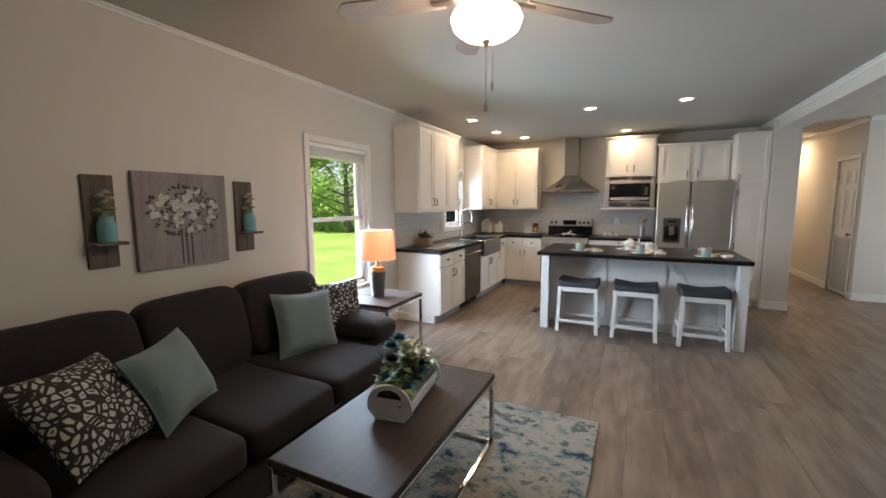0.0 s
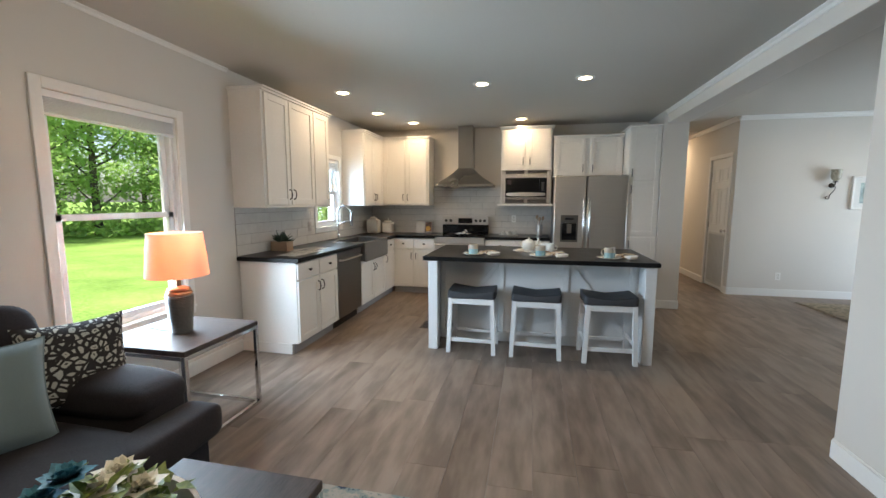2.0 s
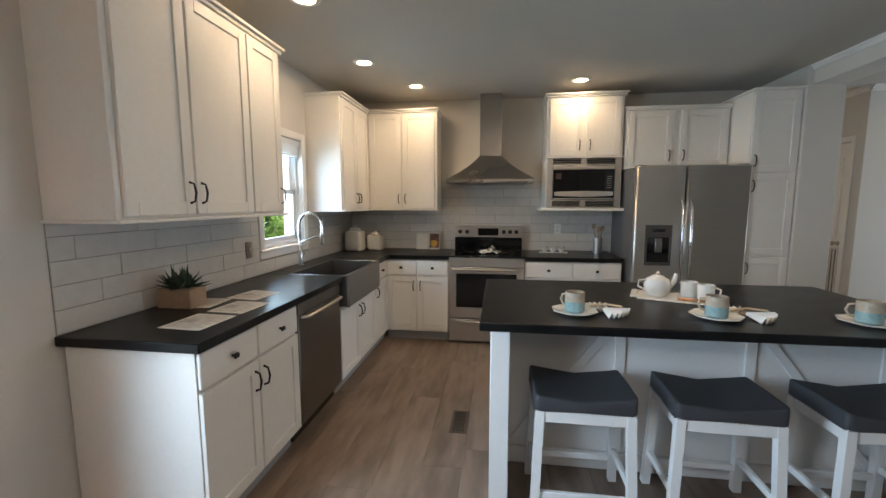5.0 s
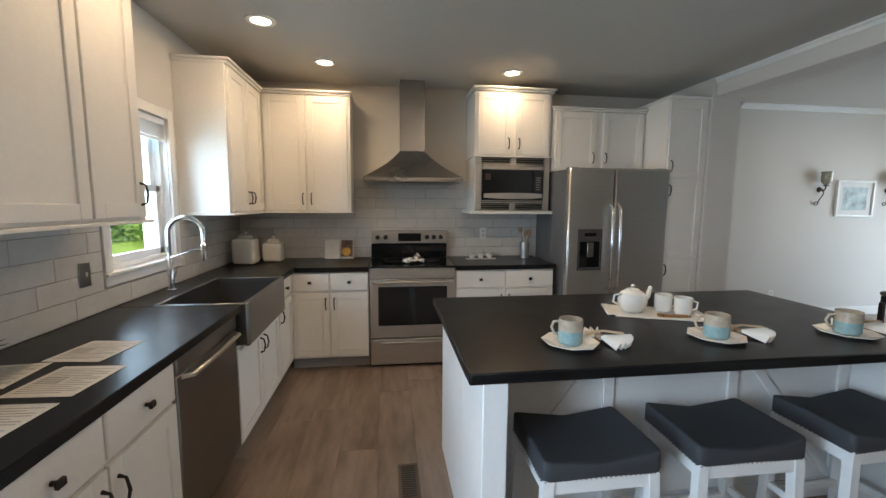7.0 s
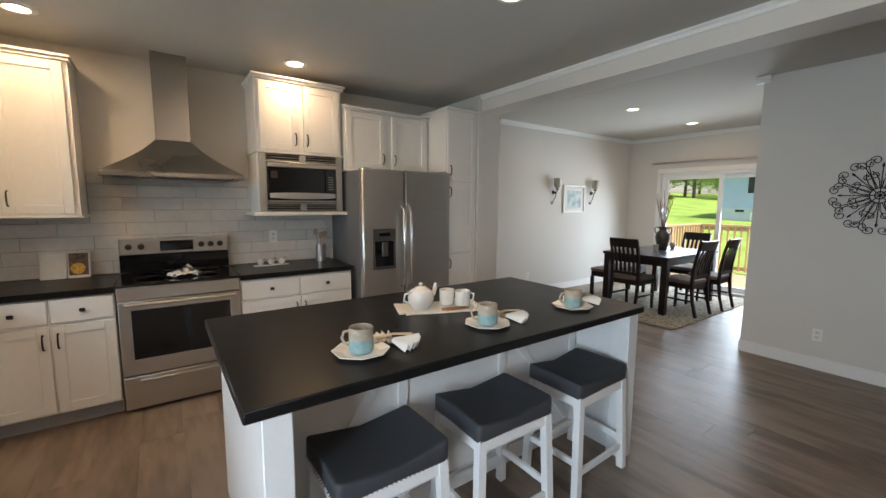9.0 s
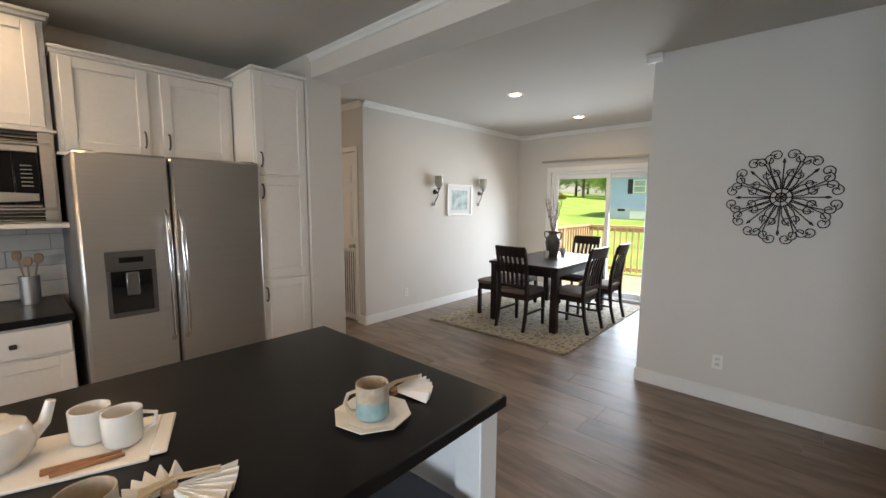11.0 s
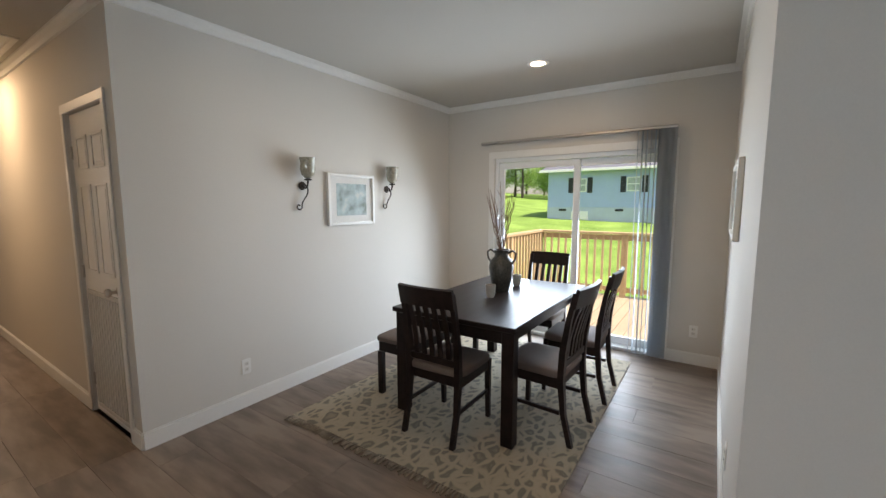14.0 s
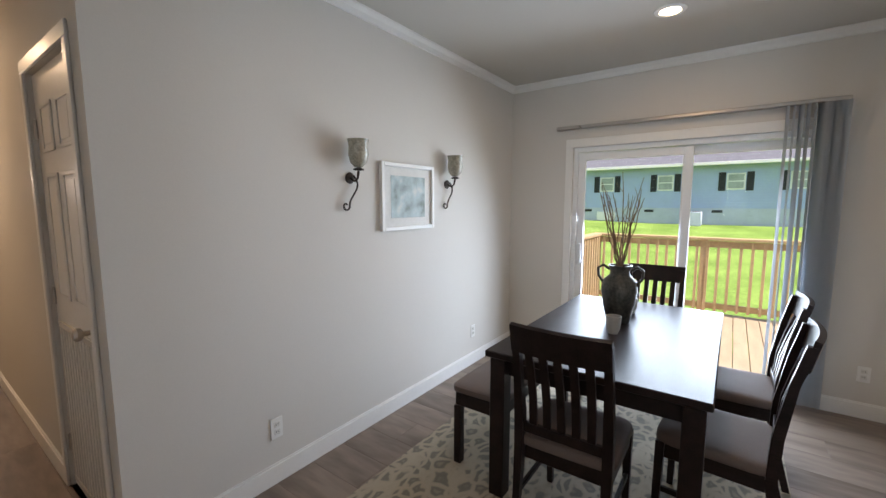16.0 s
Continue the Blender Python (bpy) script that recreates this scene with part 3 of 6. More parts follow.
class Cab:
    """A cabinet with width along its face, local x along the face, local y back from it, at world place p."""

    def __init__(self, name, label, p, face, group=""):
        self.root = thing(name, label, "cabinet", p, group)
        self.root.rotation_euler = (0, 0, radians(90) if face == "e" else 0)
        ORG[self.root.name] = Vector((0, 0, 0))

    def part(self, b, name, material, parent=None, label=""):
        return b.done(name, material, parent or self.root, label=label, base=(0, 0, 0))

    def door(self, x0, x1, z0, z1, pull="", material=None, y=0.0):
        b, r, t = B(), 0.058, 0.019
        b.box(x0, x0 + r, y - t, y, z0, z1, 0.002).box(x1 - r, x1, y - t, y, z0, z1, 0.002)
        b.box(x0 + r, x1 - r, y - t, y, z1 - r, z1, 0.002).box(x0 + r, x1 - r, y - t, y, z0, z0 + r, 0.002)
        b.box(x0 + r - 0.004, x1 - r + 0.004, y - 0.009, y - 0.001, z0 + r - 0.004, z1 - r + 0.004, 0)
        d = self.part(b, "door", material or CAB)
        if pull:
            px = x1 - 0.03 if "r" in pull else x0 + 0.03
            pz = z1 - 0.10 if "t" in pull else z0 + 0.10
            h = B().tube([(px, y - t + 0.001, pz - 0.048), (px, y - t - 0.022, pz - 0.04), (px, y - t - 0.03, pz), (px, y - t - 0.022, pz + 0.04), (px, y - t + 0.001, pz + 0.048)], [0.0065, 0.0045, 0.0055, 0.0045, 0.0065], 8)
            self.part(h, "handle", PULL, d)
        return d

    def drawer(self, x0, x1, z0, z1):
        b = B().box(x0, x1, -0.019, 0, z0, z1, 0.005)
        d = self.part(b, "drawer", CAB)
        c = ((x0 + x1) / 2, -0.019, (z0 + z1) / 2)
        k = B().cyl(c, (c[0], -0.034, c[2]), 0.007, n=8).box(c[0] - 0.015, c[0] + 0.015, -0.047, -0.033, c[2] - 0.012, c[2] + 0.012, 0.004)
        self.part(k, "knob", PULL, d)


def base_cabinet(p, face, w, n, label, drawers=True, top=0.872, end_left=False, depth=0.60):
    c = Cab("base_cabinet", label, p, face, "base cabinets")
    c.part(B().box(0, w, 0, depth, 0.10, top, 0.002).box(0.0, w, 0.06, depth, 0.0, 0.10, 0), "body", CAB)
    s = w / n
    for i in range(n):
        a, z = i * s + 0.006, i * s + s - 0.006
        if drawers:
            c.drawer(a, z, top - 0.165, top - 0.012)
        side = "r" if (i % 2 == 0 and n > 1) else "l"
        c.door(a, z, 0.115, top - (0.18 if drawers else 0.012), side + "t")
    return c


def wall_cabinet(p, face, doors, z0, z1, label, depth=0.33, crown_out=0.03, stile=0.007):
    """doors: widths and pull sides."""
    w = sum(d[0] for d in doors)
    c = Cab("wall_cabinet", label, (p[0], p[1], z0), face, "wall cabinets")
    h = z1 - z0
    c.part(B().box(0, w, 0, depth, 0, h, 0.002), "body", CAB)
    c.part(B().box(-crown_out * 0.6, w + crown_out * 0.6, -crown_out - 0.015, depth, h, h + 0.018, 0.004).box(-crown_out * 0.3, w + crown_out * 0.3, -crown_out * 0.5 - 0.01, depth, h - 0.02, h - 0.0005, 0.003), "crown", CAB)
    c.part(B().box(-0.012, w + 0.012, -0.03, depth, -0.014, -0.0005, 0.002), "light_rail", CAB)
    x = 0
    for dw, pull in doors:
        c.door(x + (0.028 if x == 0 else stile), x + dw - (0.028 if abs(x + dw - w) < 0.001 else stile), 0.014, h - 0.028, pull)
        x += dw
    return c


FX, FY = -1.70, 7.17
base_cabinet((FX, 4.46, 0), "e", 0.78, 2, "white shaker base cabinet with two drawers and two doors", depth=0.59)
base_cabinet((FX, 5.88, 0), "e", 0.85, 2, "white shaker sink cabinet with two doors", drawers=False, top=0.665, depth=0.59)
base_cabinet((FX, 6.735, 0), "e", 0.42, 1, "narrow white shaker base cabinet beside the sink", depth=0.59)
base_cabinet((FX + 0.005, FY, 0), "s", 0.66, 2, "white shaker base cabinet beside the range", depth=0.60)
base_cabinet((-0.262, FY, 0), "s", 0.925, 2, "white shaker base cabinet between range and refrigerator", depth=0.60)
# skirting of the end panel
B().box(WX + 0.002, FX - 0.06, 4.446, 4.459, 0.0, 0.10, 0.003).done("baseboard", TRIM, label="white baseboard at the cabinet end", category="baseboard", kind="structure")
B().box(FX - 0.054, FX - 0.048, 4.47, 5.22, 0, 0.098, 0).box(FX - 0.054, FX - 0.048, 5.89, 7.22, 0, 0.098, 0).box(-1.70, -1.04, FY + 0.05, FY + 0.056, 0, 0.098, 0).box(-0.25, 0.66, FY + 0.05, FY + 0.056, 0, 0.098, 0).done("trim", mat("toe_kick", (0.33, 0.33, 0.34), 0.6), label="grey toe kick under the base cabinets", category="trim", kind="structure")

UX, UY = -1.97, 7.45
wall_cabinet((UX, 4.44), "e", [(0.40, "rb"), (0.46, "lb"), (0.36, "rb")], 1.385, 2.43, "white shaker wall cabinet with three doors", depth=0.33)
wall_cabinet((UX, 6.68), "e", [(0.385, "rb"), (0.385, "lb")], 1.385, 2.43, "white shaker corner wall cabinet with two doors", depth=0.33)
wall_cabinet((UX + 0.004, UY), "s", [(0.386, "rb"), (0.386, "lb")], 1.385, 2.43, "white shaker wall cabinet beside the hood", depth=0.33)
MX, MY = -0.058, 7.385
mc = wall_cabinet((MX, MY), "s", [(0.37, "rb"), (0.37, "lb")], 1.915, 2.515, "white shaker cabinet above the microwave", depth=0.39, crown_out=0.045, stile=0.02)
m2 = Cab("microwave_shelf", "white open cabinet box that holds the microwave", (MX, MY, 1.37), "s")
m2.part(B().box(0, 0.03, 0, 0.39, 0.03, 0.53, 0.002).box(0.71, 0.74, 0, 0.39, 0.03, 0.53, 0.002).box(0.03, 0.71, 0.37, 0.39, 0.03, 0.53, 0), "body", CAB)
m2.part(B().box(-0.045, 0.775, -0.045, 0.39, 0.0, 0.0295, 0.005), "shelf", CAB)
wall_cabinet((0.70, 7.395), "s", [(0.475, "rb"), (0.475, "lb")], 1.80, 2.37, "white shaker cabinet above the refrigerator", depth=0.38, crown_out=0.02, stile=0.035)
pn = Cab("pantry_cabinet", "tall white shaker pantry cabinet with three doors", (1.66, 7.07, 0), "s")
pn.part(B().box(0, 0.39, 0, 0.70, 0.10, 2.42, 0.002).box(0, 0.39, 0.06, 0.70, 0, 0.10, 0), "body", CAB)
pn.part(B().box(-0.015, 0.395, -0.04, 0.70, 2.42, 2.44, 0.004), "crown", CAB)
pn.door(0.01, 0.38, 1.72, 2.39, "lb")
pn.door(0.01, 0.38, 0.985, 1.70, "lt")
pn.door(0.01, 0.38, 0.12, 0.96, "lt")


# ---- countertops ----
ct = B()
ct.box(WX + 0.002, FX + 0.045, 4.43, 5.90, 0.873, 0.914, 0.004)
ct.box(WX + 0.002, -2.11, 5.90, 6.73, 0.873, 0.914, 0.003)
ct.box(WX + 0.002, FX + 0.045, 6.73, BY - 0.002, 0.873, 0.914, 0.004)
ct.box(FX + 0.045, -1.032, FY - 0.035, BY - 0.002, 0.873, 0.914, 0.004)
ct.done("countertop", COUNTER, label="black laminate countertop with sink cutout", category="countertop")
B().box(-0.262, 0.675, FY - 0.035, BY - 0.002, 0.873, 0.914, 0.004).done("countertop", COUNTER, label="short black laminate countertop beside the refrigerator", category="countertop")

# apron sink
b = B()
b.box(-2.105, -1.635, 5.905, 5.925, 0.68, 0.918, 0.004).box(-2.105, -1.635, 6.705, 6.725, 0.68, 0.918, 0.004).box(-2.105, -2.085, 5.925, 6.705, 0.68, 0.918, 0.003)
b.box(-1.66, -1.63, 5.925, 6.705, 0.668, 0.918, 0.006).box(-2.085, -1.66, 5.925, 6.705, 0.68, 0.70, 0.002)
b.cyl((-1.88, 6.315, 0.701), (-1.88, 6.315, 0.706), 0.04)
b.done("sink", STEELD, label="dark steel apron-front farmhouse sink", category="sink")
fa = thing("faucet", "tall chrome spring faucet behind the sink", "faucet", (-2.20, 6.30, 0.914))
b = B().lathe((-2.2, 6.3, 0), [(0.027, 0.9145), (0.027, 0.925), (0.018, 0.93), (0.018, 1.12), (0.012, 1.13), (0.012, 1.15)])
b.tube([(-2.2, 6.3, 1.15)] + [(-2.2 + 0.10 - 0.10 * math.cos(a), 6.3, 1.27 + 0.10 * math.sin(a)) for a in [math.pi * k / 12 for k in range(13)]] + [(-2.0, 6.3, 1.21)], 0.011, 10)
b.lathe((-2.0, 6.3, 0), [(0.012, 1.21), (0.017, 1.205), (0.019, 1.12), (0.014, 1.10)])
b.done("body", CHROME, fa)
b = B()
sp = []
for k in range(260):
    s = k / 259
    if s < 0.3:
        c, tdir = Vector((-2.2, 6.3, 1.14 + 0.13 * s / 0.3)), 0
    else:
        a = math.pi * (s - 0.3) / 0.7
        c, tdir = Vector((-2.1 - 0.10 * math.cos(a), 6.3, 1.27 + 0.10 * math.sin(a))), a
    rad = Vector((-math.cos(tdir), 0, math.sin(tdir)))
    w = k * 0.9
    sp.append(c + (rad * math.cos(w) + Vector((0, 1, 0)) * math.sin(w)) * 0.016)
b.tube(sp, 0.0022, 5)
b.done("spring", CHROME, fa)
B().tube([(-2.2, 6.3, 1.12), (-2.06, 6.3, 1.17), (-2.0, 6.3, 1.17)], 0.006, 8).done("arm", CHROME, fa)
B().tube([(-2.2, 6.318, 0.99), (-2.2, 6.35, 1.0), (-2.19, 6.36, 1.05)], [0.008, 0.007, 0.005], 8).done("lever", CHROME, fa)

# dishwasher
dw = thing("dishwasher", "dark stainless dishwasher under the counter", "dishwasher", (FX, 5.56, 0))
B().box(WX + 0.06, FX - 0.02, 5.25, 5.87, 0.09, 0.868, 0).done("body", BLACK, dw)
B().box(FX - 0.02, FX + 0.018, 5.25, 5.87, 0.11, 0.785, 0.005).box(FX - 0.02, FX + 0.022, 5.25, 5.87, 0.79, 0.865, 0.005).done("door", STEELD, dw)
B().tube([(FX + 0.016, 5.29, 0.775), (FX + 0.055, 5.31, 0.775), (FX + 0.062, 5.56, 0.775), (FX + 0.055, 5.81, 0.775), (FX + 0.016, 5.83, 0.775)], 0.011, 8).done("handle", STEEL, dw)
B().box(WX + 0.06, FX - 0.05, 5.25, 5.87, 0.0, 0.088, 0).done("kickplate", BLACK, dw)

# range
X0, X1, RF = -1.027, -0.267, 7.135
rg = thing("range", "stainless electric range with black glass cooktop", "stove", (-0.647, 7.45, 0))
B().box(X0, X1, RF + 0.03, BY - 0.03, 0.03, 0.900, 0.003).done("body", STEELD, rg)
B().box(X0 - 0.002, X1 + 0.002, RF - 0.005, 7.70, 0.901, 0.918, 0.005).done("cooktop", BLACKG, rg)
d = B().box(X0 + 0.003, X1 - 0.003, RF, RF + 0.029, 0.27, 0.80, 0.006).done("door", STEEL, rg)
B().box(X0 + 0.075, X1 - 0.075, RF - 0.004, RF - 0.0005, 0.385, 0.735, 0.003).done("oven_window", BLACKG, rg)
B().tube([(X0 + 0.04, RF + 0.002, 0.775), (X0 + 0.045, RF - 0.045, 0.78), (X1 - 0.045, RF - 0.045, 0.78), (X1 - 0.04, RF + 0.002, 0.775)], 0.012, 10).done("handle", STEEL, rg)
B().box(X0 + 0.003, X1 - 0.003, RF, RF + 0.029, 0.805, 0.898, 0.004).done("front_band", STEEL, rg)
B().box(X0 + 0.003, X1 - 0.003, RF, RF + 0.029, 0.025, 0.26, 0.006).box(X0 + 0.10, X1 - 0.10, RF - 0.014, RF, 0.215, 0.235, 0.005).done("drawer", STEEL, rg)
bg = B().box(X0, X1, 7.70, 7.76, 0.919, 1.06, 0.003)
bg.done("back_lower", BLACKG, rg)
B().box(X0, X1, 7.69, 7.765, 1.061, 1.19, 0.006).done("control_panel", STEEL, rg)
B().box(-0.76, -0.53, 7.684, 7.6895, 1.085, 1.165, 0.001).done("display", BLACKG, rg)
for x in (-0.965, -0.885, -0.47, -0.40, -0.33):
    B().cyl((x, 7.6895, 1.125), (x, 7.66, 1.125), 0.024, 0.020).done("knob", BLACK, rg)
for x, y, r in ((-0.83, 7.3, 0.10), (-0.46, 7.3, 0.08), (-0.83, 7.56, 0.08), (-0.46, 7.56, 0.10)):
    B().lathe((x, y, 0), [(r, 0.9183), (r, 0.9188), (r - 0.004, 0.9188), (r - 0.004, 0.9183)], 32).done("burner_ring", STEELD, rg)

# hood
hd = thing("range_hood", "stainless chimney range hood on the wall", "range hood", (-0.65, 7.6, 1.66))
b = B()
def rect(x0, x1, y0, y1, z):
    return [Vector((x0, y0, z)), Vector((x1, y0, z)), Vector((x1, y1, z)), Vector((x0, y1, z))]
prof = []
for k in range(8):
    u = k / 7
    e = u + 0.10 * math.sin(math.pi * u)
    prof.append(rect(-1.075 + 0.335 * e, -0.175 - 0.335 * e, 7.31 + 0.21 * e, BY - 0.003, 1.70 + 0.255 * u))
b.rings([rect(-1.075, -0.175, 7.31, BY - 0.003, 1.66), rect(-1.078, -0.172, 7.307, BY - 0.003, 1.665), rect(-1.078, -0.172, 7.307, BY - 0.003, 1.694), rect(-1.075, -0.175, 7.31, BY - 0.003, 1.698)] + prof)
b.done("canopy", HOODM, hd, smooth=False)
B().box(-0.74, -0.51, 7.52, BY - 0.003, 1.95, KCEIL - 0.002, 0.003).done("chimney", HOODM, hd)
B().box(-1.0, -0.25, 7.36, 7.70, 1.650, 1.6595, 0.002).done("filter", STEELD, hd)

# refrigerator
rf = thing("refrigerator", "stainless side-by-side refrigerator with ice dispenser", "refrigerator", (1.18, 7.4, 0))
B().box(0.708, 1.652, 7.055, BY - 0.02, 0.02, 1.775, 0.005).box(0.72, 0.80, 7.02, 7.10, 1.7755, 1.792, 0.004).box(1.56, 1.64, 7.02, 7.10, 1.7755, 1.792, 0.004).done("body", mat("grey_case", (0.16, 0.16, 0.165), 0.5, 0.3), rf)
FF = 6.985
for x0, x1 in ((0.705, 1.126), (1.134, 1.658)):
    d = B().box(x0, x1, FF, 7.053, 0.09, 1.785, 0.014).done("door", STEEL, rf)
    x = x1 - 0.032 if x0 < 1 else x0 + 0.032
    B().tube([(x, FF + 0.002, 0.70), (x, FF - 0.05, 0.74), (x, FF - 0.062, 1.1), (x, FF - 0.05, 1.42), (x, FF + 0.002, 1.47)], [0.013, 0.012, 0.014, 0.012, 0.013], 10).done("handle", CHROME, rf)
B().box(0.708, 1.655, 7.01, 7.053, 0.02, 0.085, 0.004).done("kickplate", BLACK, rf)
g = mat("dispenser_grey", (0.12, 0.115, 0.11), 0.35, 0.6)
B().box(0.80, 1.03, FF - 0.007, FF - 0.0005, 1.14, 1.25, 0.004).box(0.80, 0.82, FF - 0.007, FF - 0.0005, 0.88, 1.139, 0.002).box(1.01, 1.03, FF - 0.007, FF - 0.0005, 0.88, 1.139, 0.002).box(0.821, 1.009, FF - 0.012, FF - 0.0005, 0.88, 0.905, 0.003).done("dispenser", g, rf)
B().box(0.821, 1.009, FF - 0.003, FF - 0.0006, 0.906, 1.139, 0).done("dispenser_recess", BLACKG, rf)
B().box(0.885, 0.945, FF - 0.022, FF - 0.0035, 1.0, 1.13, 0.006).done("dispenser_paddle", STEELD, rf)
B().box(0.86, 0.97, FF - 0.0085, FF - 0.0072, 1.185, 1.215, 0).done("dispenser_display", BLACKG, rf)

# microwave
mw = thing("microwave", "built-in stainless microwave with louvred trim grilles", "microwave", (0.312, MY, 1.405))
A0, A1 = MX + 0.012, MX + 0.728
b = B()
for z0, z1 in ((1.402, 1.412), (1.472, 1.484), (1.826, 1.838), (1.898, 1.908)):
    b.box(A0, A1, MY - 0.024, MY - 0.001, z0, z1, 0.002)
for z0, z1 in ((1.4125, 1.4715), (1.8385, 1.8975)):
    for x0, x1 in ((A0, A0 + 0.055), ((A0 + A1) / 2 - 0.028, (A0 + A1) / 2 + 0.028), (A1 - 0.055, A1)):
        b.box(x0, x1, MY - 0.024, MY - 0.001, z0, z1, 0.002)
b.box(A0, A0 + 0.055, MY - 0.024, MY - 0.001, 1.4845, 1.8255, 0.002).box(A1 - 0.055, A1, MY - 0.024, MY - 0.001, 1.4845, 1.8255, 0.002)
b.done("trim_frame", STEEL, mw)
B().box(A0 + 0.02, A1 - 0.02, MY + 0.02, MY + 0.03, 1.41, 1.90, 0).done("grille_back", BLACK, mw)
for z in (1.417, 1.437, 1.457, 1.843, 1.863, 1.883):
    for x0, x1 in ((A0 + 0.0555, (A0 + A1) / 2 - 0.0285), ((A0 + A1) / 2 + 0.0285, A1 - 0.0555)):
        m = Matrix.Translation(((x0 + x1) / 2, MY - 0.012, z + 0.005)) @ Matrix.Rotation(radians(28), 4, "X")
        B().box(-(x1 - x0) / 2, (x1 - x0) / 2, -0.010, 0.010, -0.0025, 0.0025, 0.001, m=m).done("louvre", STEEL, mw)
B().box(A0 + 0.06, A1 - 0.06, MY - 0.012, MY + 0.019, 1.487, 1.824, 0).done("body", STEELD, mw)
B().box(A0 + 0.062, A1 - 0.062, MY - 0.040, MY - 0.0125, 1.785, 1.822, 0.004).box(A0 + 0.062, A1 - 0.062, MY - 0.040, MY - 0.0125, 1.489, 1.502, 0.004).done("door", STEEL, mw)
B().box(A0 + 0.062, A1 - 0.165, MY - 0.039, MY - 0.0125, 1.503, 1.784, 0.004).done("door_glass", BLACKG, mw)
B().box(A1 - 0.162, A1 - 0.062, MY - 0.039, MY - 0.0125, 1.503, 1.784, 0.004).done("control_panel", BLACKG, mw)
b = B()
hp = []
for k in range(13):
    u = -1 + k / 6
    x, y = (A0 + A1) / 2 + u * 0.285, MY - 0.046 - 0.016 * (1 - u * u)
    h = 0.024 + 0.012 * (1 - u * u)
    hp.append([Vector((x, y, 1.548 - h)), Vector((x, y, 1.548 + h * 0.6)), Vector((x, MY - 0.0395, 1.548 + h * 0.6)), Vector((x, MY - 0.0395, 1.548 - h))])
b.rings(hp)
b.done("handle", STEEL, mw)
b = B()
for k in range(6):
    b.box(A1 - 0.135, A1 - 0.09, MY - 0.0405, MY - 0.0393, 1.60 + k * 0.022, 1.606 + k * 0.022, 0)
b.done("key_marks", mat("key_grey", (0.22, 0.22, 0.21), 0.6), mw)
B().box(A0 + 0.085, A0 + 0.14, MY - 0.0405, MY - 0.0393, 1.69, 1.75, 0).done("sticker", mat("sticker_red", (0.045, 0.025, 0.025), 0.5), mw)

# ---- island ----
isl = thing("kitchen_island", "white kitchen island with black top and seating overhang", "kitchen island", (0.44, 5.4, 0))
B().box(-0.605, 1.484, 4.86, 5.94, 0.873, 0.914, 0.005).done("top", COUNTER, isl)
B().box(-0.55, 1.45, 5.26, 5.90, 0.0, 0.872, 0.003).box(-0.55, -0.515, 4.99, 5.26, 0.0, 0.872, 0.002).box(1.415, 1.45, 4.99, 5.26, 0.0, 0.872, 0.002).done("body", ISLP, isl)
for x in (-0.555, 1.372):
    B().box(x, x + 0.09, 4.88, 4.985, 0.0, 0.872, 0.004).done("post", ISLP, isl)
b = B()
for x in (0.12, 0.75, 1.36):
    b.box(x - 0.025, x + 0.025, 5.245, 5.2595, 0.10, 0.84, 0.002)
b.box(-0.51, -0.46, 5.245, 5.2595, 0.10, 0.84, 0.002).box(-0.51, 1.39, 5.243, 5.2595, 0.0, 0.099, 0.003).box(-0.51, 1.39, 5.244, 5.2595, 0.841, 0.872, 0.002)
for xa, za, xb, zb in ((-0.44, 0.12, 0.09, 0.82), (0.78, 0.82, 1.33, 0.12)):
    L = math.hypot(xb - xa, zb - za)
    m = Matrix.Translation(((xa + xb) / 2, 5.252, (za + zb) / 2)) @ Matrix.Rotation(-math.atan2(zb - za, xb - xa), 4, "Y")
    b.box(-L / 2, L / 2, -0.006, 0.006, -0.022, 0.022, 0.002, m=m)
b.done("battens", ISLP, isl)


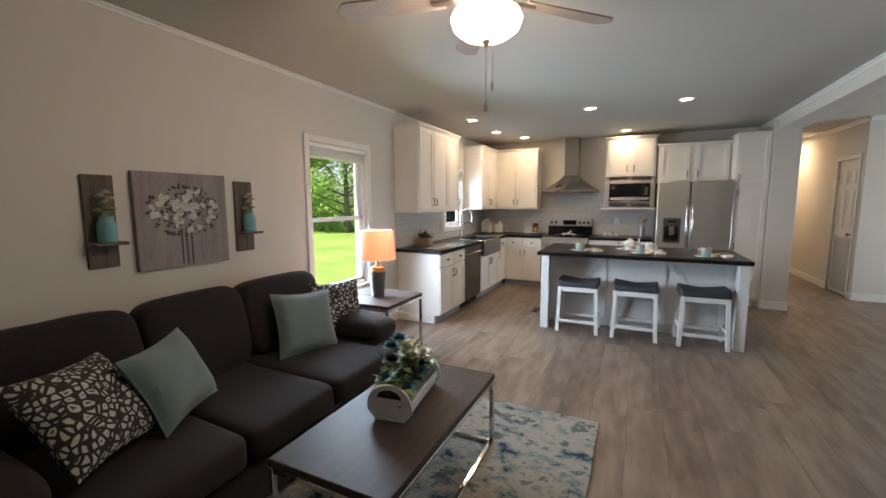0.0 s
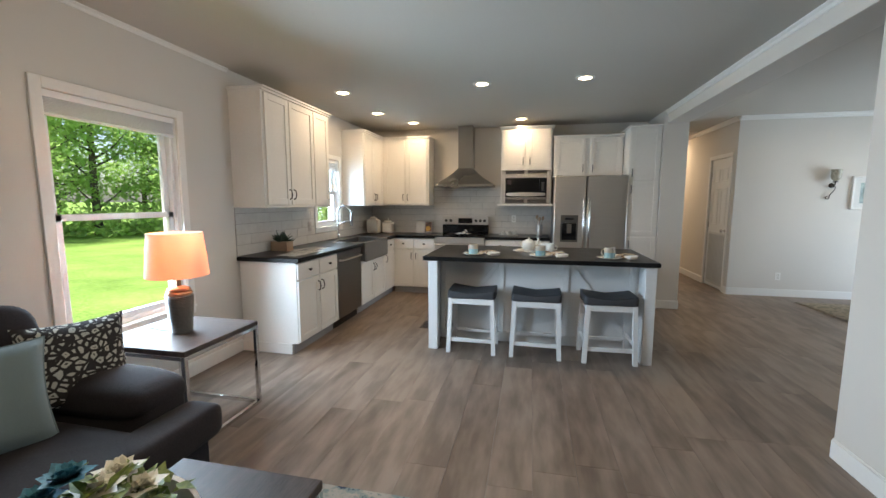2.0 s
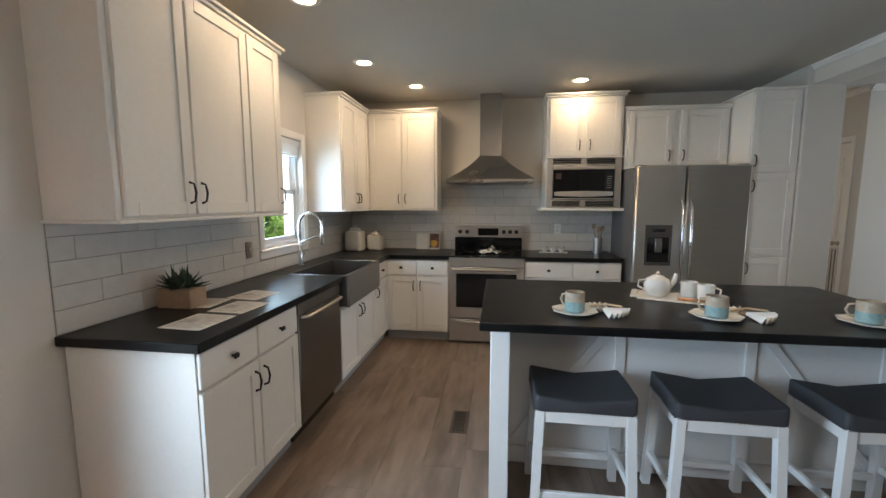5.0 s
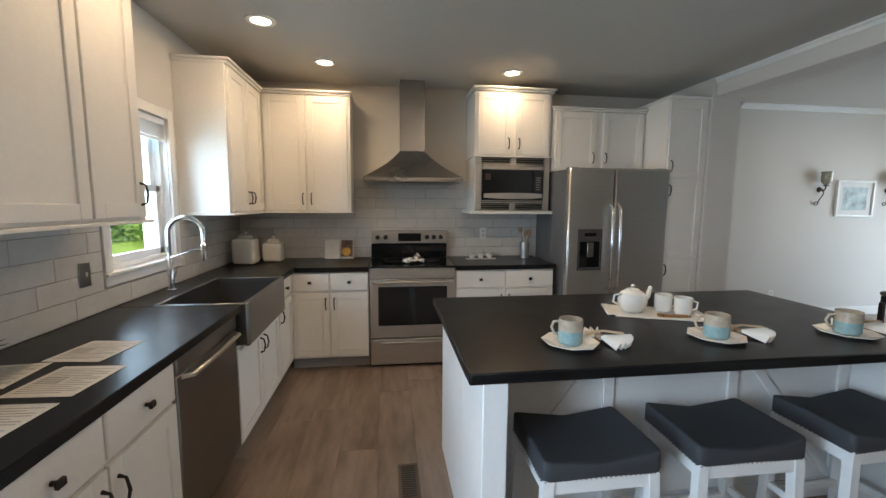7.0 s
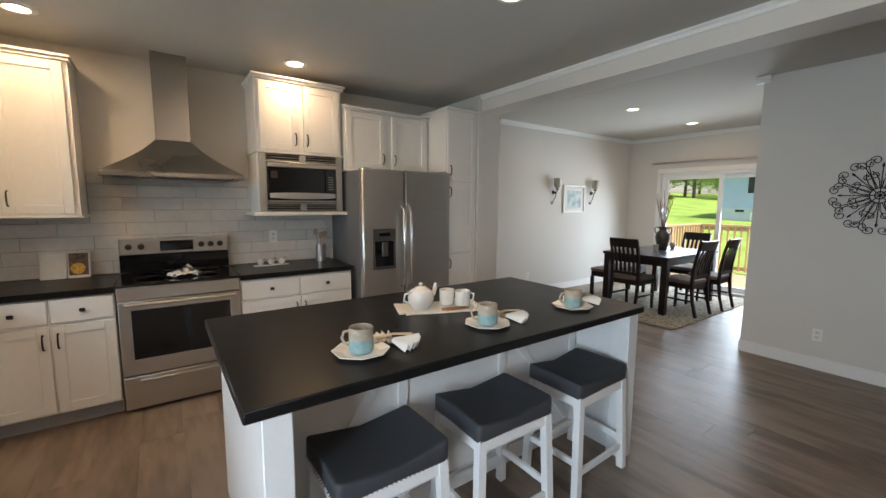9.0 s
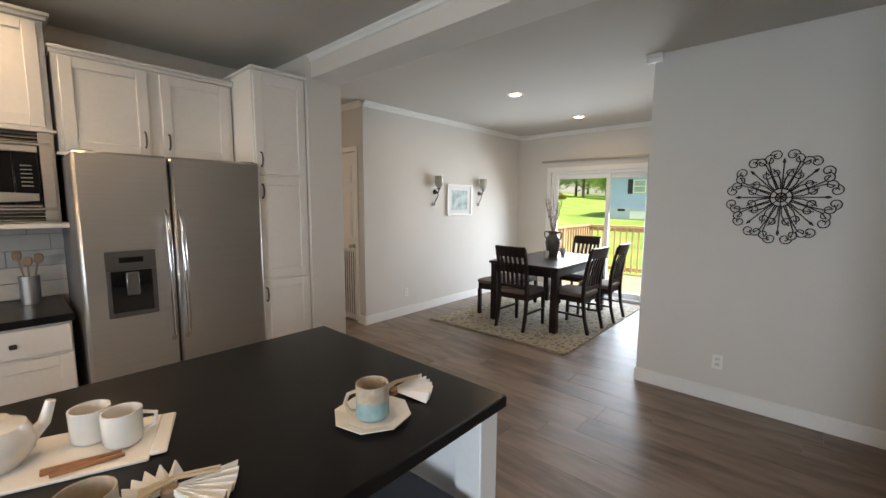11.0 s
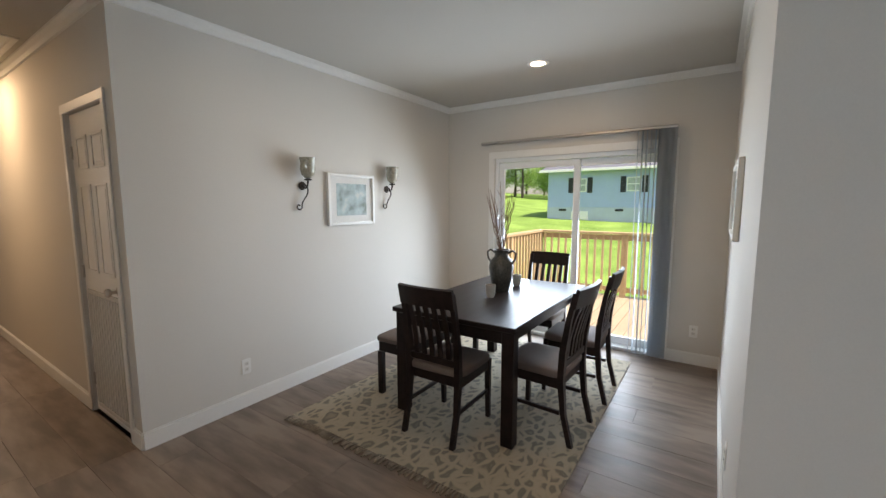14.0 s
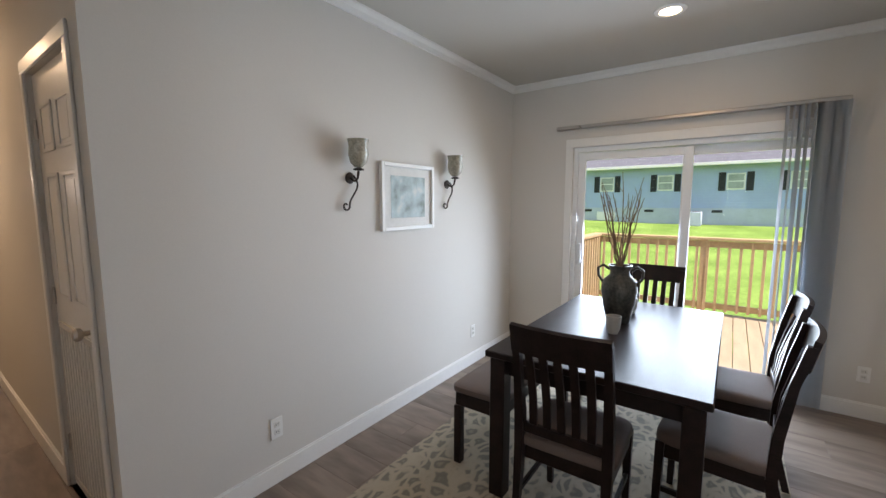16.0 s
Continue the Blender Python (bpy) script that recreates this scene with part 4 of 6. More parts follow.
def stool(x, y):
    s = thing("counter_stool", "white wooden counter stool with charcoal saddle seat", "stool", (x, y, 0), "stools at the island")
    q = B()
    q.cushion((x, y, 0.558), (0.222, 0.168, 0.034), 0.2, 0.12)
    for v in q.bm.verts:
        if v.co.z > 0.557:
            v.co.z += 0.035 * ((v.co.x - x) / 0.225) ** 2 - 0.012
    q.done("seat", STOOLS, s)
    b = B()
    for k in range(24):
        b.cyl((x - 0.21 + k * 0.0183, y - 0.166, 0.530), (x - 0.21 + k * 0.0183, y - 0.171, 0.530), 0.0028, 0.0015, n=6)
    for k in range(18):
        b.cyl((x - 0.2205, y - 0.155 + k * 0.0183, 0.530), (x - 0.2255, y - 0.155 + k * 0.0183, 0.530), 0.0028, 0.0015, n=6)
    b.done("nail_trim", GRILLE, s)
    for sx in (-1, 1):
        for sy in (-1, 1):
            xa, ya, xb, yb = x + sx * 0.195, y + sy * 0.145, x + sx * 0.215, y + sy * 0.165
            b = B()
            r = 0.019
            b.rings([[Vector((xb + i * r, yb + j * r, 0.0)) for i, j in ((-1, -1), (1, -1), (1, 1), (-1, 1))], [Vector((xa + i * r, ya + j * r, 0.532)) for i, j in ((-1, -1), (1, -1), (1, 1), (-1, 1))]])
            b.done("leg", WHITEP, s, smooth=False)
    b = B()
    for sy in (-1, 1):
        b.box(x - 0.18, x + 0.18, y + sy * 0.148 - 0.012, y + sy * 0.148 + 0.012, 0.472, 0.527, 0.003)
    for sx in (-1, 1):
        b.box(x + sx * 0.197 - 0.012, x + sx * 0.197 + 0.012, y - 0.135, y + 0.135, 0.472, 0.527, 0.003)
    b.done("apron", WHITEP, s)
    for sy, z in ((-1, 0.11), (1, 0.11)):
        B().box(x - 0.195, x + 0.195, y + sy * 0.16 - 0.010, y + sy * 0.16 + 0.010, z, z + 0.034, 0.003).done("rung", WHITEP, s)
    for sx in (-1, 1):
        B().box(x + sx * 0.208 - 0.010, x + sx * 0.208 + 0.010, y - 0.145, y + 0.145, 0.16, 0.194, 0.003).done("rung", WHITEP, s)
    return s


st = stool(-0.133, 5.0)
copy_thing(st, pose(0.463, 5.005, 0, rz=-1))
copy_thing(st, pose(1.10, 5.01, 0, rz=2))

# ---- ceiling fixtures ----
for x, y, z in DOWNLIGHTS:
    dl = thing("recessed_downlight", "lit round recessed ceiling light with white rim", "downlight", (x, y, z), "recessed ceiling lights")
    B().lathe((x, y, z), [(0.092, -0.0005), (0.090, -0.006), (0.062, -0.009), (0.060, -0.001)], 28).done("rim", TRIM, dl)
    B().lathe((x, y, z), [(0.001, -0.003), (0.058, -0.004), (0.058, -0.001), (0.001, -0.001)], 24).done("lens", LENS, dl)

fan = thing("ceiling_fan", "ceiling fan with five taupe blades and a lit glass bowl", "ceiling fan", (FAN[0], FAN[1], KCEIL))
fx, fy = FAN
B().lathe((fx, fy, 0), [(0.001, KCEIL - 0.001), (0.07, KCEIL - 0.001), (0.06, KCEIL - 0.045), (0.016, KCEIL - 0.052), (0.014, 2.551), (0.06, 2.55), (0.10, 2.51), (0.11, 2.45), (0.10, 2.41), (0.06, 2.395), (0.075, 2.385), (0.078, 2.368), (0.03, 2.366)], 28).done("motor", NICKEL, fan)
gl = B().lathe((fx, fy, 0), [(0.03, 2.366), (0.10, 2.365), (0.155, 2.35), (0.165, 2.325), (0.15, 2.285), (0.11, 2.255), (0.06, 2.24), (0.001, 2.235)], 32).done("glass_bowl", GLOBE, fan)
gl.visible_shadow = False
B().lathe((fx, fy, 0), [(0.001, 2.236), (0.02, 2.234), (0.014, 2.22), (0.006, 2.205), (0.001, 2.20)], 14).done("finial", NICKEL, fan)
for k in range(5):
    a = radians(192 + 72 * k)
    m = Matrix.Translation((fx, fy, 2.43)) @ Matrix.Rotation(a, 4, "Z") @ Matrix.Rotation(radians(11), 4, "X")
    b = B()
    top, bot = [], []
    n = 14
    for i in range(n + 1):
        s = i / n
        r = 0.20 + 0.53 * s
        w = 0.050 + 0.022 * s if s < 0.88 else 0.069 * math.sqrt(max(0.02, 1 - ((s - 0.88) / 0.12) ** 2 * 0.9))
        top.append((r, w))
    outline = [Vector((r, w, 0)) for r, w in top] + [Vector((r, -w, 0)) for r, w in reversed(top)]
    b.rings([[m @ (p + Vector((0, 0, -0.004))) for p in outline], [m @ (p + Vector((0, 0, 0.004))) for p in outline]])
    b.done("blade", BLADE, fan, smooth=False)
    B().box(0.08, 0.26, -0.018, 0.018, -0.016, -0.0045, 0.003, m=m).done("blade_arm", NICKEL, fan)
for dx, L in ((0.0, 0.25), (0.03, 0.16)):
    b = B().tube([(fx + dx, fy, 2.215), (fx + dx, fy, 2.215 - L)], 0.0022, 5)
    b.lathe((fx + dx, fy, 2.215 - L), [(0.002, 0.0), (0.007, -0.012), (0.007, -0.04), (0.002, -0.05)], 10)
    b.done("pull_chain", NICKEL, fan)

hb = B()
hb.box(2.75, 3.33, 9.52, 9.56, CEIL - 0.014, CEIL - 0.001, 0.003).box(2.75, 3.33, 10.12, 10.16, CEIL - 0.014, CEIL - 0.001, 0.003).box(3.29, 3.33, 9.56, 10.12, CEIL - 0.014, CEIL - 0.001, 0.003).box(2.75, 2.79, 9.56, 10.12, CEIL - 0.014, CEIL - 0.001, 0.003).box(2.79, 3.29, 9.56, 10.12, CEIL - 0.006, CEIL - 0.001, 0.001)
hb.done("trim", TRIM, label="white attic hatch with frame in the hall ceiling", category="trim", kind="structure")


# ---- living room ----
def sofa():
    s = thing("sofa", "charcoal microfibre three-seat sofa with loose cushions", "sofa", (-1.65, 1.58, 0))
    y0, y1 = 0.40, 2.80
    b = B()
    b.box(-2.20, -1.13, y0 + 0.04, y1 - 0.03, 0.05, 0.28, 0.02)
    b.cushion((-2.08, (y0 + y1) / 2, 0.46), (0.13, (y1 - y0) / 2 - 0.03, 0.36), 0.35, 0.2, nv=36)
    b.done("frame", SOFA, s)
    for y in (y0 + 0.14, y1 - 0.14):
        a = B().cushion((-1.70, y, 0.33), (0.46, 0.135, 0.28), 0.3, 0.35)
        a.cushion((-1.68, y, 0.52), (0.44, 0.15, 0.105), 0.75, 0.35)
        a.done("arm", SOFA, s)
    ys = [0.68, 1.30, 1.88, 2.50]
    for i, (a, c) in enumerate(zip(ys, ys[1:])):
        q = B()
        q.cushion((-1.52, (a + c) / 2, 0.37), (0.43, (c - a) / 2, 0.092), 0.35, 0.18)
        if i == 2:
            q.cushion((-1.16, 2.56, 0.375), (0.10, 0.24, 0.085), 0.4, 0.3)
        if i == 0:
            q.cushion((-1.16, 0.62, 0.375), (0.10, 0.22, 0.085), 0.4, 0.3)
        q.done("seat_cushion", SOFA, s)
    for a, c in zip((0.60, 1.30, 1.93), (1.30, 1.93, 2.62)):
        m = Matrix.Rotation(radians(-13), 4, "Y")
        B().cushion((-1.97, (a + c) / 2, 0.685), (0.125, (c - a) / 2, 0.275), 0.42, 0.35, m=m).done("back_cushion", SOFA, s)
    for x in (-2.12, -1.2):
        for y in (y0 + 0.12, y1 - 0.12):
            B().box(x - 0.03, x + 0.03, y - 0.03, y + 0.03, 0.0, 0.055, 0.005).done("foot", DARKW, s)


sofa()


def pillow(c, rx, rz, material, label, w=0.21, t=0.08, ry=0):
    m = Matrix.Rotation(radians(rz), 4, "Z") @ Matrix.Rotation(radians(rx), 4, "X") @ Matrix.Rotation(radians(ry), 4, "Y")
    b = B().pillow(m, w, t)
    if material is TEAL:
        n = 24
        e = []
        for k in range(4 * n):
            q, f = divmod(k, n)
            u = -1 + 2 * f / n
            px, pz = ((u, -1), (1, u), (-u, 1), (-1, -u))[q]
            e.append(m @ Vector((w * px * (1 - 0.10 * (1 - pz * pz) * abs(px)), 0, w * pz * (1 - 0.10 * (1 - px * px) * abs(pz)))))
        b.tube(e, 0.0045, 6, closed=True)
    for v in b.bm.verts:
        v.co += Vector(c)
    b.done("throw_pillow", material, label=label, category="pillow", group="throw pillows on the sofa", base=(c[0], c[1], c[2] - w))


pillow((-1.66, 2.22, 0.65), -22, 74, TEAL, "teal piped throw pillow leaning on the sofa", 0.225, ry=4)
pillow((-1.70, 2.61, 0.67), -14, 66, PATT, "dark and cream patterned throw pillow by the sofa arm", 0.205)
pillow((-1.53, 1.22, 0.665), -26, 112, TEAL, "teal piped throw pillow on the sofa seat", 0.195, ry=-5)
pillow((-1.50, 0.88, 0.68), -38, 122, PATT, "dark and cream patterned throw pillow on the sofa", 0.22, ry=6)

# rug and coffee table
B().box(-1.45, 0.27, 0.10, 2.90, 0.0005, 0.010, 0.003).done("area_rug", RUGL, label="distressed blue and cream area rug on the floor", category="rug", base=(0, 0, 0.0005))


def tube_table(name, label, x0, x1, y0, y1, h, t, along):
    s = thing(name, label, "table", ((x0 + x1) / 2, (y0 + y1) / 2, 0.0))
    B().box(x0, x1, y0, y1, h - t, h, 0.004).done("top", TABLEW, s)
    r = 0.0125
    z0 = 0.011 if name == "coffee_table" else 0.001
    for y in (y0 + r, y1 - r):
        b = B()
        for x in (x0 + r, x1 - r):
            b.box(x - r, x + r, y - r, y + r, z0, h - t - 0.0005, 0.002)
        b.box(x0 + 2 * r, x1 - 2 * r, y - r, y + r, h - t - 0.0255, h - t - 0.0005, 0.002)
        b.box(x0 + 2 * r, x1 - 2 * r, y - r, y + r, z0, z0 + 2 * r, 0.002)
        b.done("leg_frame", CHROME, s)
    b = B()
    for x in ((x0 + r, x1 - r)):
        b.box(x - r, x + r, y0 + 2 * r, y1 - 2 * r, h - t - 0.0255, h - t - 0.0005, 0.002)
        if along:
            b.box(x - r, x + r, y0 + 2 * r, y1 - 2 * r, z0, z0 + 2 * r, 0.002)
    b.done("rail", CHROME, s)
    return s


tube_table("coffee_table", "grey-brown wood coffee table on chrome tube legs", -0.88, -0.30, 1.19, 2.37, 0.46, 0.035, True)
tube_table("side_table", "grey-brown wood side table on chrome tube legs", -2.13, -1.46, 2.97, 3.59, 0.60, 0.03, True)

# planter with flowers
pl = thing("flower_planter", "white oval-ended wooden planter with artificial flowers", "planter", (-0.62, 1.86, 0.46))
M = Matrix.Translation((-0.615, 1.86, 0.4605)) @ Matrix.Rotation(radians(8), 4, "Z")
b = B()
for sy in (-0.22, 0.205):
    ring0, ring1 = [], []
    for k in range(29):
        u = k / 28
        ang = math.pi * u
        ring0.append((0.115 * math.cos(ang) * (1 + 0.15 * math.sin(ang)), 0.045 + 0.13 * math.sin(ang)))
    outline = [(0.075, 0.0)] + ring0 + [(-0.075, 0.0)]
    inner = [(0.055 * math.cos(math.pi * k / 12), 0.118 + 0.028 * math.sin(math.pi * k / 12)) for k in range(13)]
    pts = [M @ Vector((x, sy, z)) for x, z in outline]
    pts2 = [M @ Vector((x, sy + 0.016, z)) for x, z in outline]
    b.rings([pts, pts2])
b.box(-0.075, 0.075, -0.204, 0.205, 0.002, 0.014, 0.002, m=M)
for sx in (-1, 1):
    for z in (0.014, 0.052):
        b.box(sx * 0.078 - 0.006 + sx * z * 0.25, sx * 0.078 + 0.006 + sx * z * 0.25, -0.204, 0.205, z, z + 0.034, 0.003, m=M)
b.done("box", WHITEP, pl)
b = B()
for sy in (-0.2215, ):
    o = [M @ Vector((0.062 * math.cos(math.pi * k / 12), sy, 0.112 + 0.04 * math.sin(math.pi * k / 12))) for k in range(13)]
    i2 = [p + M.to_3x3() @ Vector((0, -0.001, 0)) for p in o]
    b.rings([o, i2])
b.done("grip_hole", BLACK, pl)
rg2 = random.Random(11)


def leaf(b, c, d, up, L, W):
    d = Vector(d).normalized()
    s = d.cross(Vector(up)).normalized() * W
    n = s.cross(d).normalized()
    c = Vector(c)
    p = [c, c + d * L * 0.35 + s + n * L * 0.08, c + d * L, c + d * L * 0.35 - s + n * L * 0.08]
    mid = c + d * L * 0.45 - n * L * 0.02
    vs = [b.bm.verts.new(q) for q in p]
    vm = b.bm.verts.new(mid)
    for i in range(4):
        b.bm.faces.new((vs[i], vs[(i + 1) % 4], vm)).material_index = b.slot


def bloom(b, c, r, seed, layers=3):
    q = random.Random(seed)
    for k in range(layers):
        for i in range(7):
            a = 2 * math.pi * i / 7 + k * 0.4
            el = 0.2 + 0.45 * k
            d = Vector((math.cos(a) * math.cos(el), math.sin(a) * math.cos(el), math.sin(el)))
            leaf(b, c, d, (0, 0, 1), r * (1 - 0.18 * k) * q.uniform(0.85, 1.1), r * 0.52)


lv = B()
for k in range(230):
    y, x = rg2.uniform(-0.19, 0.19), rg2.uniform(-0.08, 0.08)
    z = rg2.uniform(0.06, 0.27) * (1 - 0.55 * abs(y) / 0.2) + 0.05
    a = rg2.uniform(0, 6.28)
    leaf(lv, M @ Vector((x, y, z)), (math.cos(a), math.sin(a), rg2.uniform(-0.3, 0.8)), (0, 0, 1), rg2.uniform(0.05, 0.09), rg2.uniform(0.014, 0.026))
for k in range(16):
    y, x = rg2.uniform(-0.15, 0.15), rg2.uniform(-0.05, 0.05)
    lv.tube([M @ Vector((x * 0.5, y * 0.6, 0.02)), M @ Vector((x, y, 0.22))], 0.0025, 5)
lv.done("foliage", LEAF, pl)
for name, material, places in (("blue_flowers", LEAFB, [(-0.05, -0.14, 0.16), (0.02, -0.08, 0.10), (0.05, 0.02, 0.15), (-0.03, -0.02, 0.33), (-0.06, -0.06, 0.30), (0.03, 0.10, 0.12), (0.06, -0.15, 0.13)]),
                               ("cream_flowers", PETAL, [(0.0, 0.02, 0.27), (0.05, 0.09, 0.23), (-0.02, 0.10, 0.26), (0.04, -0.03, 0.25)]),
                               ("dark_flowers", BLACK, [(0.06, 0.05, 0.18), (-0.04, -0.09, 0.24), (0.05, -0.08, 0.19)])):
    b = B()
    for i, c in enumerate(places):
        bloom(b, M @ Vector(c), 0.060, i, 4)
    b.done(name, material, pl)

# table lamp
tl = thing("table_lamp", "lit lamp with orange-pink shade and ribbed grey base", "lamp", (LAMP[0], LAMP[1], 0.6))
lx, ly = LAMP
rib = [(0.001, 0.6005), (0.062, 0.601)]
for k in range(24):
    z = 0.606 + k * 0.0095
    rib += [(0.062 + 0.018 * k / 24, z), (0.0585 + 0.018 * k / 24, z + 0.0048)]
rib += [(0.080, 0.835), (0.07, 0.845), (0.001, 0.846)]
B().lathe((lx, ly, 0), rib, 32).done("base", GLAZEC, tl)
B().lathe((lx, ly, 0), [(0.072, 0.8465), (0.076, 0.855), (0.07, 0.866), (0.06, 0.868), (0.066, 0.876), (0.062, 0.886), (0.04, 0.895), (0.015, 0.90), (0.012, 0.96), (0.001, 0.962)], 28).done("neck", COPPER, tl)
sh = [(0.175, 0.965), (0.15, 1.235), (0.1485, 1.235), (0.1735, 0.965)]
b = B()
rings = [[Vector((lx + r * math.cos(2 * math.pi * k / 40), ly + r * math.sin(2 * math.pi * k / 40), z)) for k in range(40)] for r, z in sh]
b.rings(rings, closed=True)
b.done("shade", SHADE, tl)
B().lathe((lx, ly, 1.06), [(0.001, -0.10), (0.014, -0.10), (0.014, -0.03), (0.03, 0.03), (0.022, 0.06), (0.001, 0.07)], 16).done("bulb", mat("lit_bulb", (0.9, 0.8, 0.6), 0.4, emit=((1, 0.65, 0.35), 2.0), bump=0), tl).visible_shadow = False
B().tube([(lx - 0.06, ly, 0.6025), (lx - 0.14, ly - 0.015, 0.6025), (lx - 0.23, ly + 0.01, 0.6025), (lx - 0.345, ly + 0.02, 0.6025)], 0.002, 5).done("cord", BLACK, tl)

# wall art
cv = thing("wall_canvas", "grey canvas painting of white flowers in a vase", "painting", (WX, 1.80, 1.07))
B().box(WX + 0.001, WX + 0.035, 1.50, 2.10, 1.08, 1.69, 0.003).done("canvas", CANVAS, cv)
rc = random.Random(3)
for name, material, n, rr in (("painted_leaves", mat("painted_dark", (0.07, 0.07, 0.075), 0.85, var=0.4, scale=20), 190, (0.007, 0.016)), ("painted_petals", mat("painted_white", (0.52, 0.51, 0.48), 0.85, var=0.25, scale=20), 46, (0.017, 0.031))):
    b = B()
    for k in range(n):
        a, r = rc.uniform(0, 6.28), rc.random() ** 0.6
        y, z = 1.80 + 0.25 * r * math.cos(a), 1.45 + 0.17 * r * math.sin(a)
        if name == "painted_petals":
            y, z = 1.80 + 0.22 * r * math.cos(a), 1.45 + 0.14 * r * math.sin(a)
        w, h, t = rc.uniform(*rr), rc.uniform(*rr) * 0.7, rc.uniform(0, 3)
        x = WX + 0.0355 + (0.0012 if name == "painted_petals" else 0) + k * 0.000004
        b.bm.faces.new([b.bm.verts.new((x, y + w * math.cos(q) * math.cos(t) - h * math.sin(q) * math.sin(t), z + w * math.cos(q) * math.sin(t) + h * math.sin(q) * math.cos(t))) for q in [2 * math.pi * i / 8 for i in range(8)]])
    if name == "painted_leaves":
        for y in (1.765, 1.795, 1.83):
            b.box(WX + 0.0353, WX + 0.0358, y - 0.005, y + 0.007, 1.09, 1.33, 0)
    b.done(name, material, cv, smooth=False)
b = B()
rc = random.Random(9)
for k in range(24):
    a, r = rc.uniform(0, 6.28), rc.random() ** 0.7
    y, z = 1.80 + 0.20 * r * math.cos(a), 1.45 + 0.125 * r * math.sin(a)
    b.bm.faces.new([b.bm.verts.new((WX + 0.0375, y + 0.006 * math.cos(q), z + 0.005 * math.sin(q))) for q in [math.pi * i / 3 for i in range(6)]])
b.done("painted_centres", mat("painted_dark", (0.07, 0.07, 0.075), 0.85), cv, smooth=False)


def jar_board(y0, y1):
    s = thing("jar_sconce", "weathered board with aqua jar of white flowers", "wall decor", (WX, (y0 + y1) / 2, 1.13), "jar boards beside the painting")
    y = (y0 + y1) / 2
    B().box(WX + 0.001, WX + 0.02, y0, y1, 1.13, 1.655, 0.003).done("board", BOARDW, s)
    B().box(WX + 0.0205, WX + 0.125, y0 - 0.005, y1 + 0.005, 1.262, 1.28, 0.003).done("shelf", BOARDW, s)
    B().lathe((WX + 0.07, y, 1.2805), [(0.001, 0), (0.042, 0.0), (0.046, 0.01), (0.046, 0.10), (0.036, 0.122), (0.034, 0.14), (0.036, 0.145), (0.001, 0.145)], 20).done("jar", mat("aqua_jar", (0.16, 0.36, 0.40), 0.15, var=0.1), s)
    b = B()
    for i, (dy, dz) in enumerate(((-0.03, 0.17), (0.02, 0.18), (0.0, 0.215), (0.03, 0.235), (-0.02, 0.25), (0.01, 0.27))):
        bloom(b, (WX + 0.07, y + dy, 1.28 + dz), 0.036, i)
    b.done("flowers", PETAL, s)
    b = B()
    for i in range(7):
        dy = -0.03 + 0.01 * i
        b.tube([(WX + 0.07, y + dy * 0.3, 1.42), (WX + 0.07, y + dy, 1.5)], 0.002, 5)
        leaf(b, (WX + 0.07, y + dy, 1.45), (0.5, dy * 20, 0.4), (0, 0, 1), 0.04, 0.01)
    b.done("stems", LEAF, s)
    return s


j = jar_board(1.26, 1.41)
copy_thing(j, pose(WX, 2.26, 1.13))

# console by the east wall
tv = thing("console_table", "black console table with lower shelf by the wall", "table", (1.87, 1.75, 0))
B().box(1.66, 2.07, 1.0, 2.50, 0.67, 0.70, 0.004).done("top", DARKW, tv)
for x in (1.70, 2.02):
    for y in (1.06, 2.40):
        B().box(x - 0.025, x + 0.025, y - 0.025, y + 0.025, 0.0, 0.669, 0.003).done("leg", DARKW, tv)
B().box(1.675, 2.055, 1.03, 2.46, 0.30, 0.325, 0.003).done("shelf", DARKW, tv)
B().box(1.70, 2.04, 1.085, 2.375, 0.59, 0.668, 0.003).done("apron", DARKW, tv)


def plate(name, label, cat, axis, at, n, a, z, w=0.035, h=0.057, switch=False, sockets=True, body=None):
    s = thing(name, label, cat, (at if axis == "x" else a, a if axis == "x" else at, z - h))
    def bx(b, p0, p1, d0, d1, z0, z1, bev):
        if axis == "x":
            b.box(at + n * d0, at + n * d1, p0, p1, z0, z1, bev)
        else:
            b.box(p0, p1, at + n * d0, at + n * d1, z0, z1, bev)
        return b
    bx(B(), a - w, a + w, 0.0008, 0.006, z - h, z + h, 0.002).done("plate", body or TRIM, s)
    if sockets:
        for dz in (-0.021, 0.021):
            bx(B(), a - 0.016, a + 0.016, 0.0062, 0.0085, z + dz - 0.014, z + dz + 0.014, 0.002).done("socket", CERAM, s)
            b = B()
            for da in (-0.006, 0.006):
                bx(b, a + da - 0.0012, a + da + 0.0012, 0.0086, 0.0092, z + dz - 0.004, z + dz + 0.005, 0)
            b.done("slots", BLACK, s)
    else:
        bx(B(), a - 0.006, a + 0.006, 0.0062, 0.014, z - 0.012, z + 0.012, 0.002).done("toggle", CERAM, s)


plate("wall_outlet", "white electrical outlet near the baseboard", "outlet", "y", DINY1, -1, 4.10, 0.31)
plate("wall_outlet", "white electrical outlet near the room corner", "outlet", "y", DINY1, -1, 6.13, 0.32)
plate("wall_outlet", "white electrical outlet below the wall medallion", "outlet", "x", FOYX, -1, 4.62, 0.32)
plate("wall_outlet", "white electrical outlet beside the patio door", "outlet", "x", SLX, -1, 5.42, 0.32)
plate("wall_outlet", "white electrical outlet on the tile backsplash", "outlet", "y", BY - 0.011, -1, 0.13, 1.16)
plate("light_switch", "white light switch plate on the wall", "switch", "x", BEAM0, -1, 3.24, 1.10, 0.06, 0.057, sockets=False)
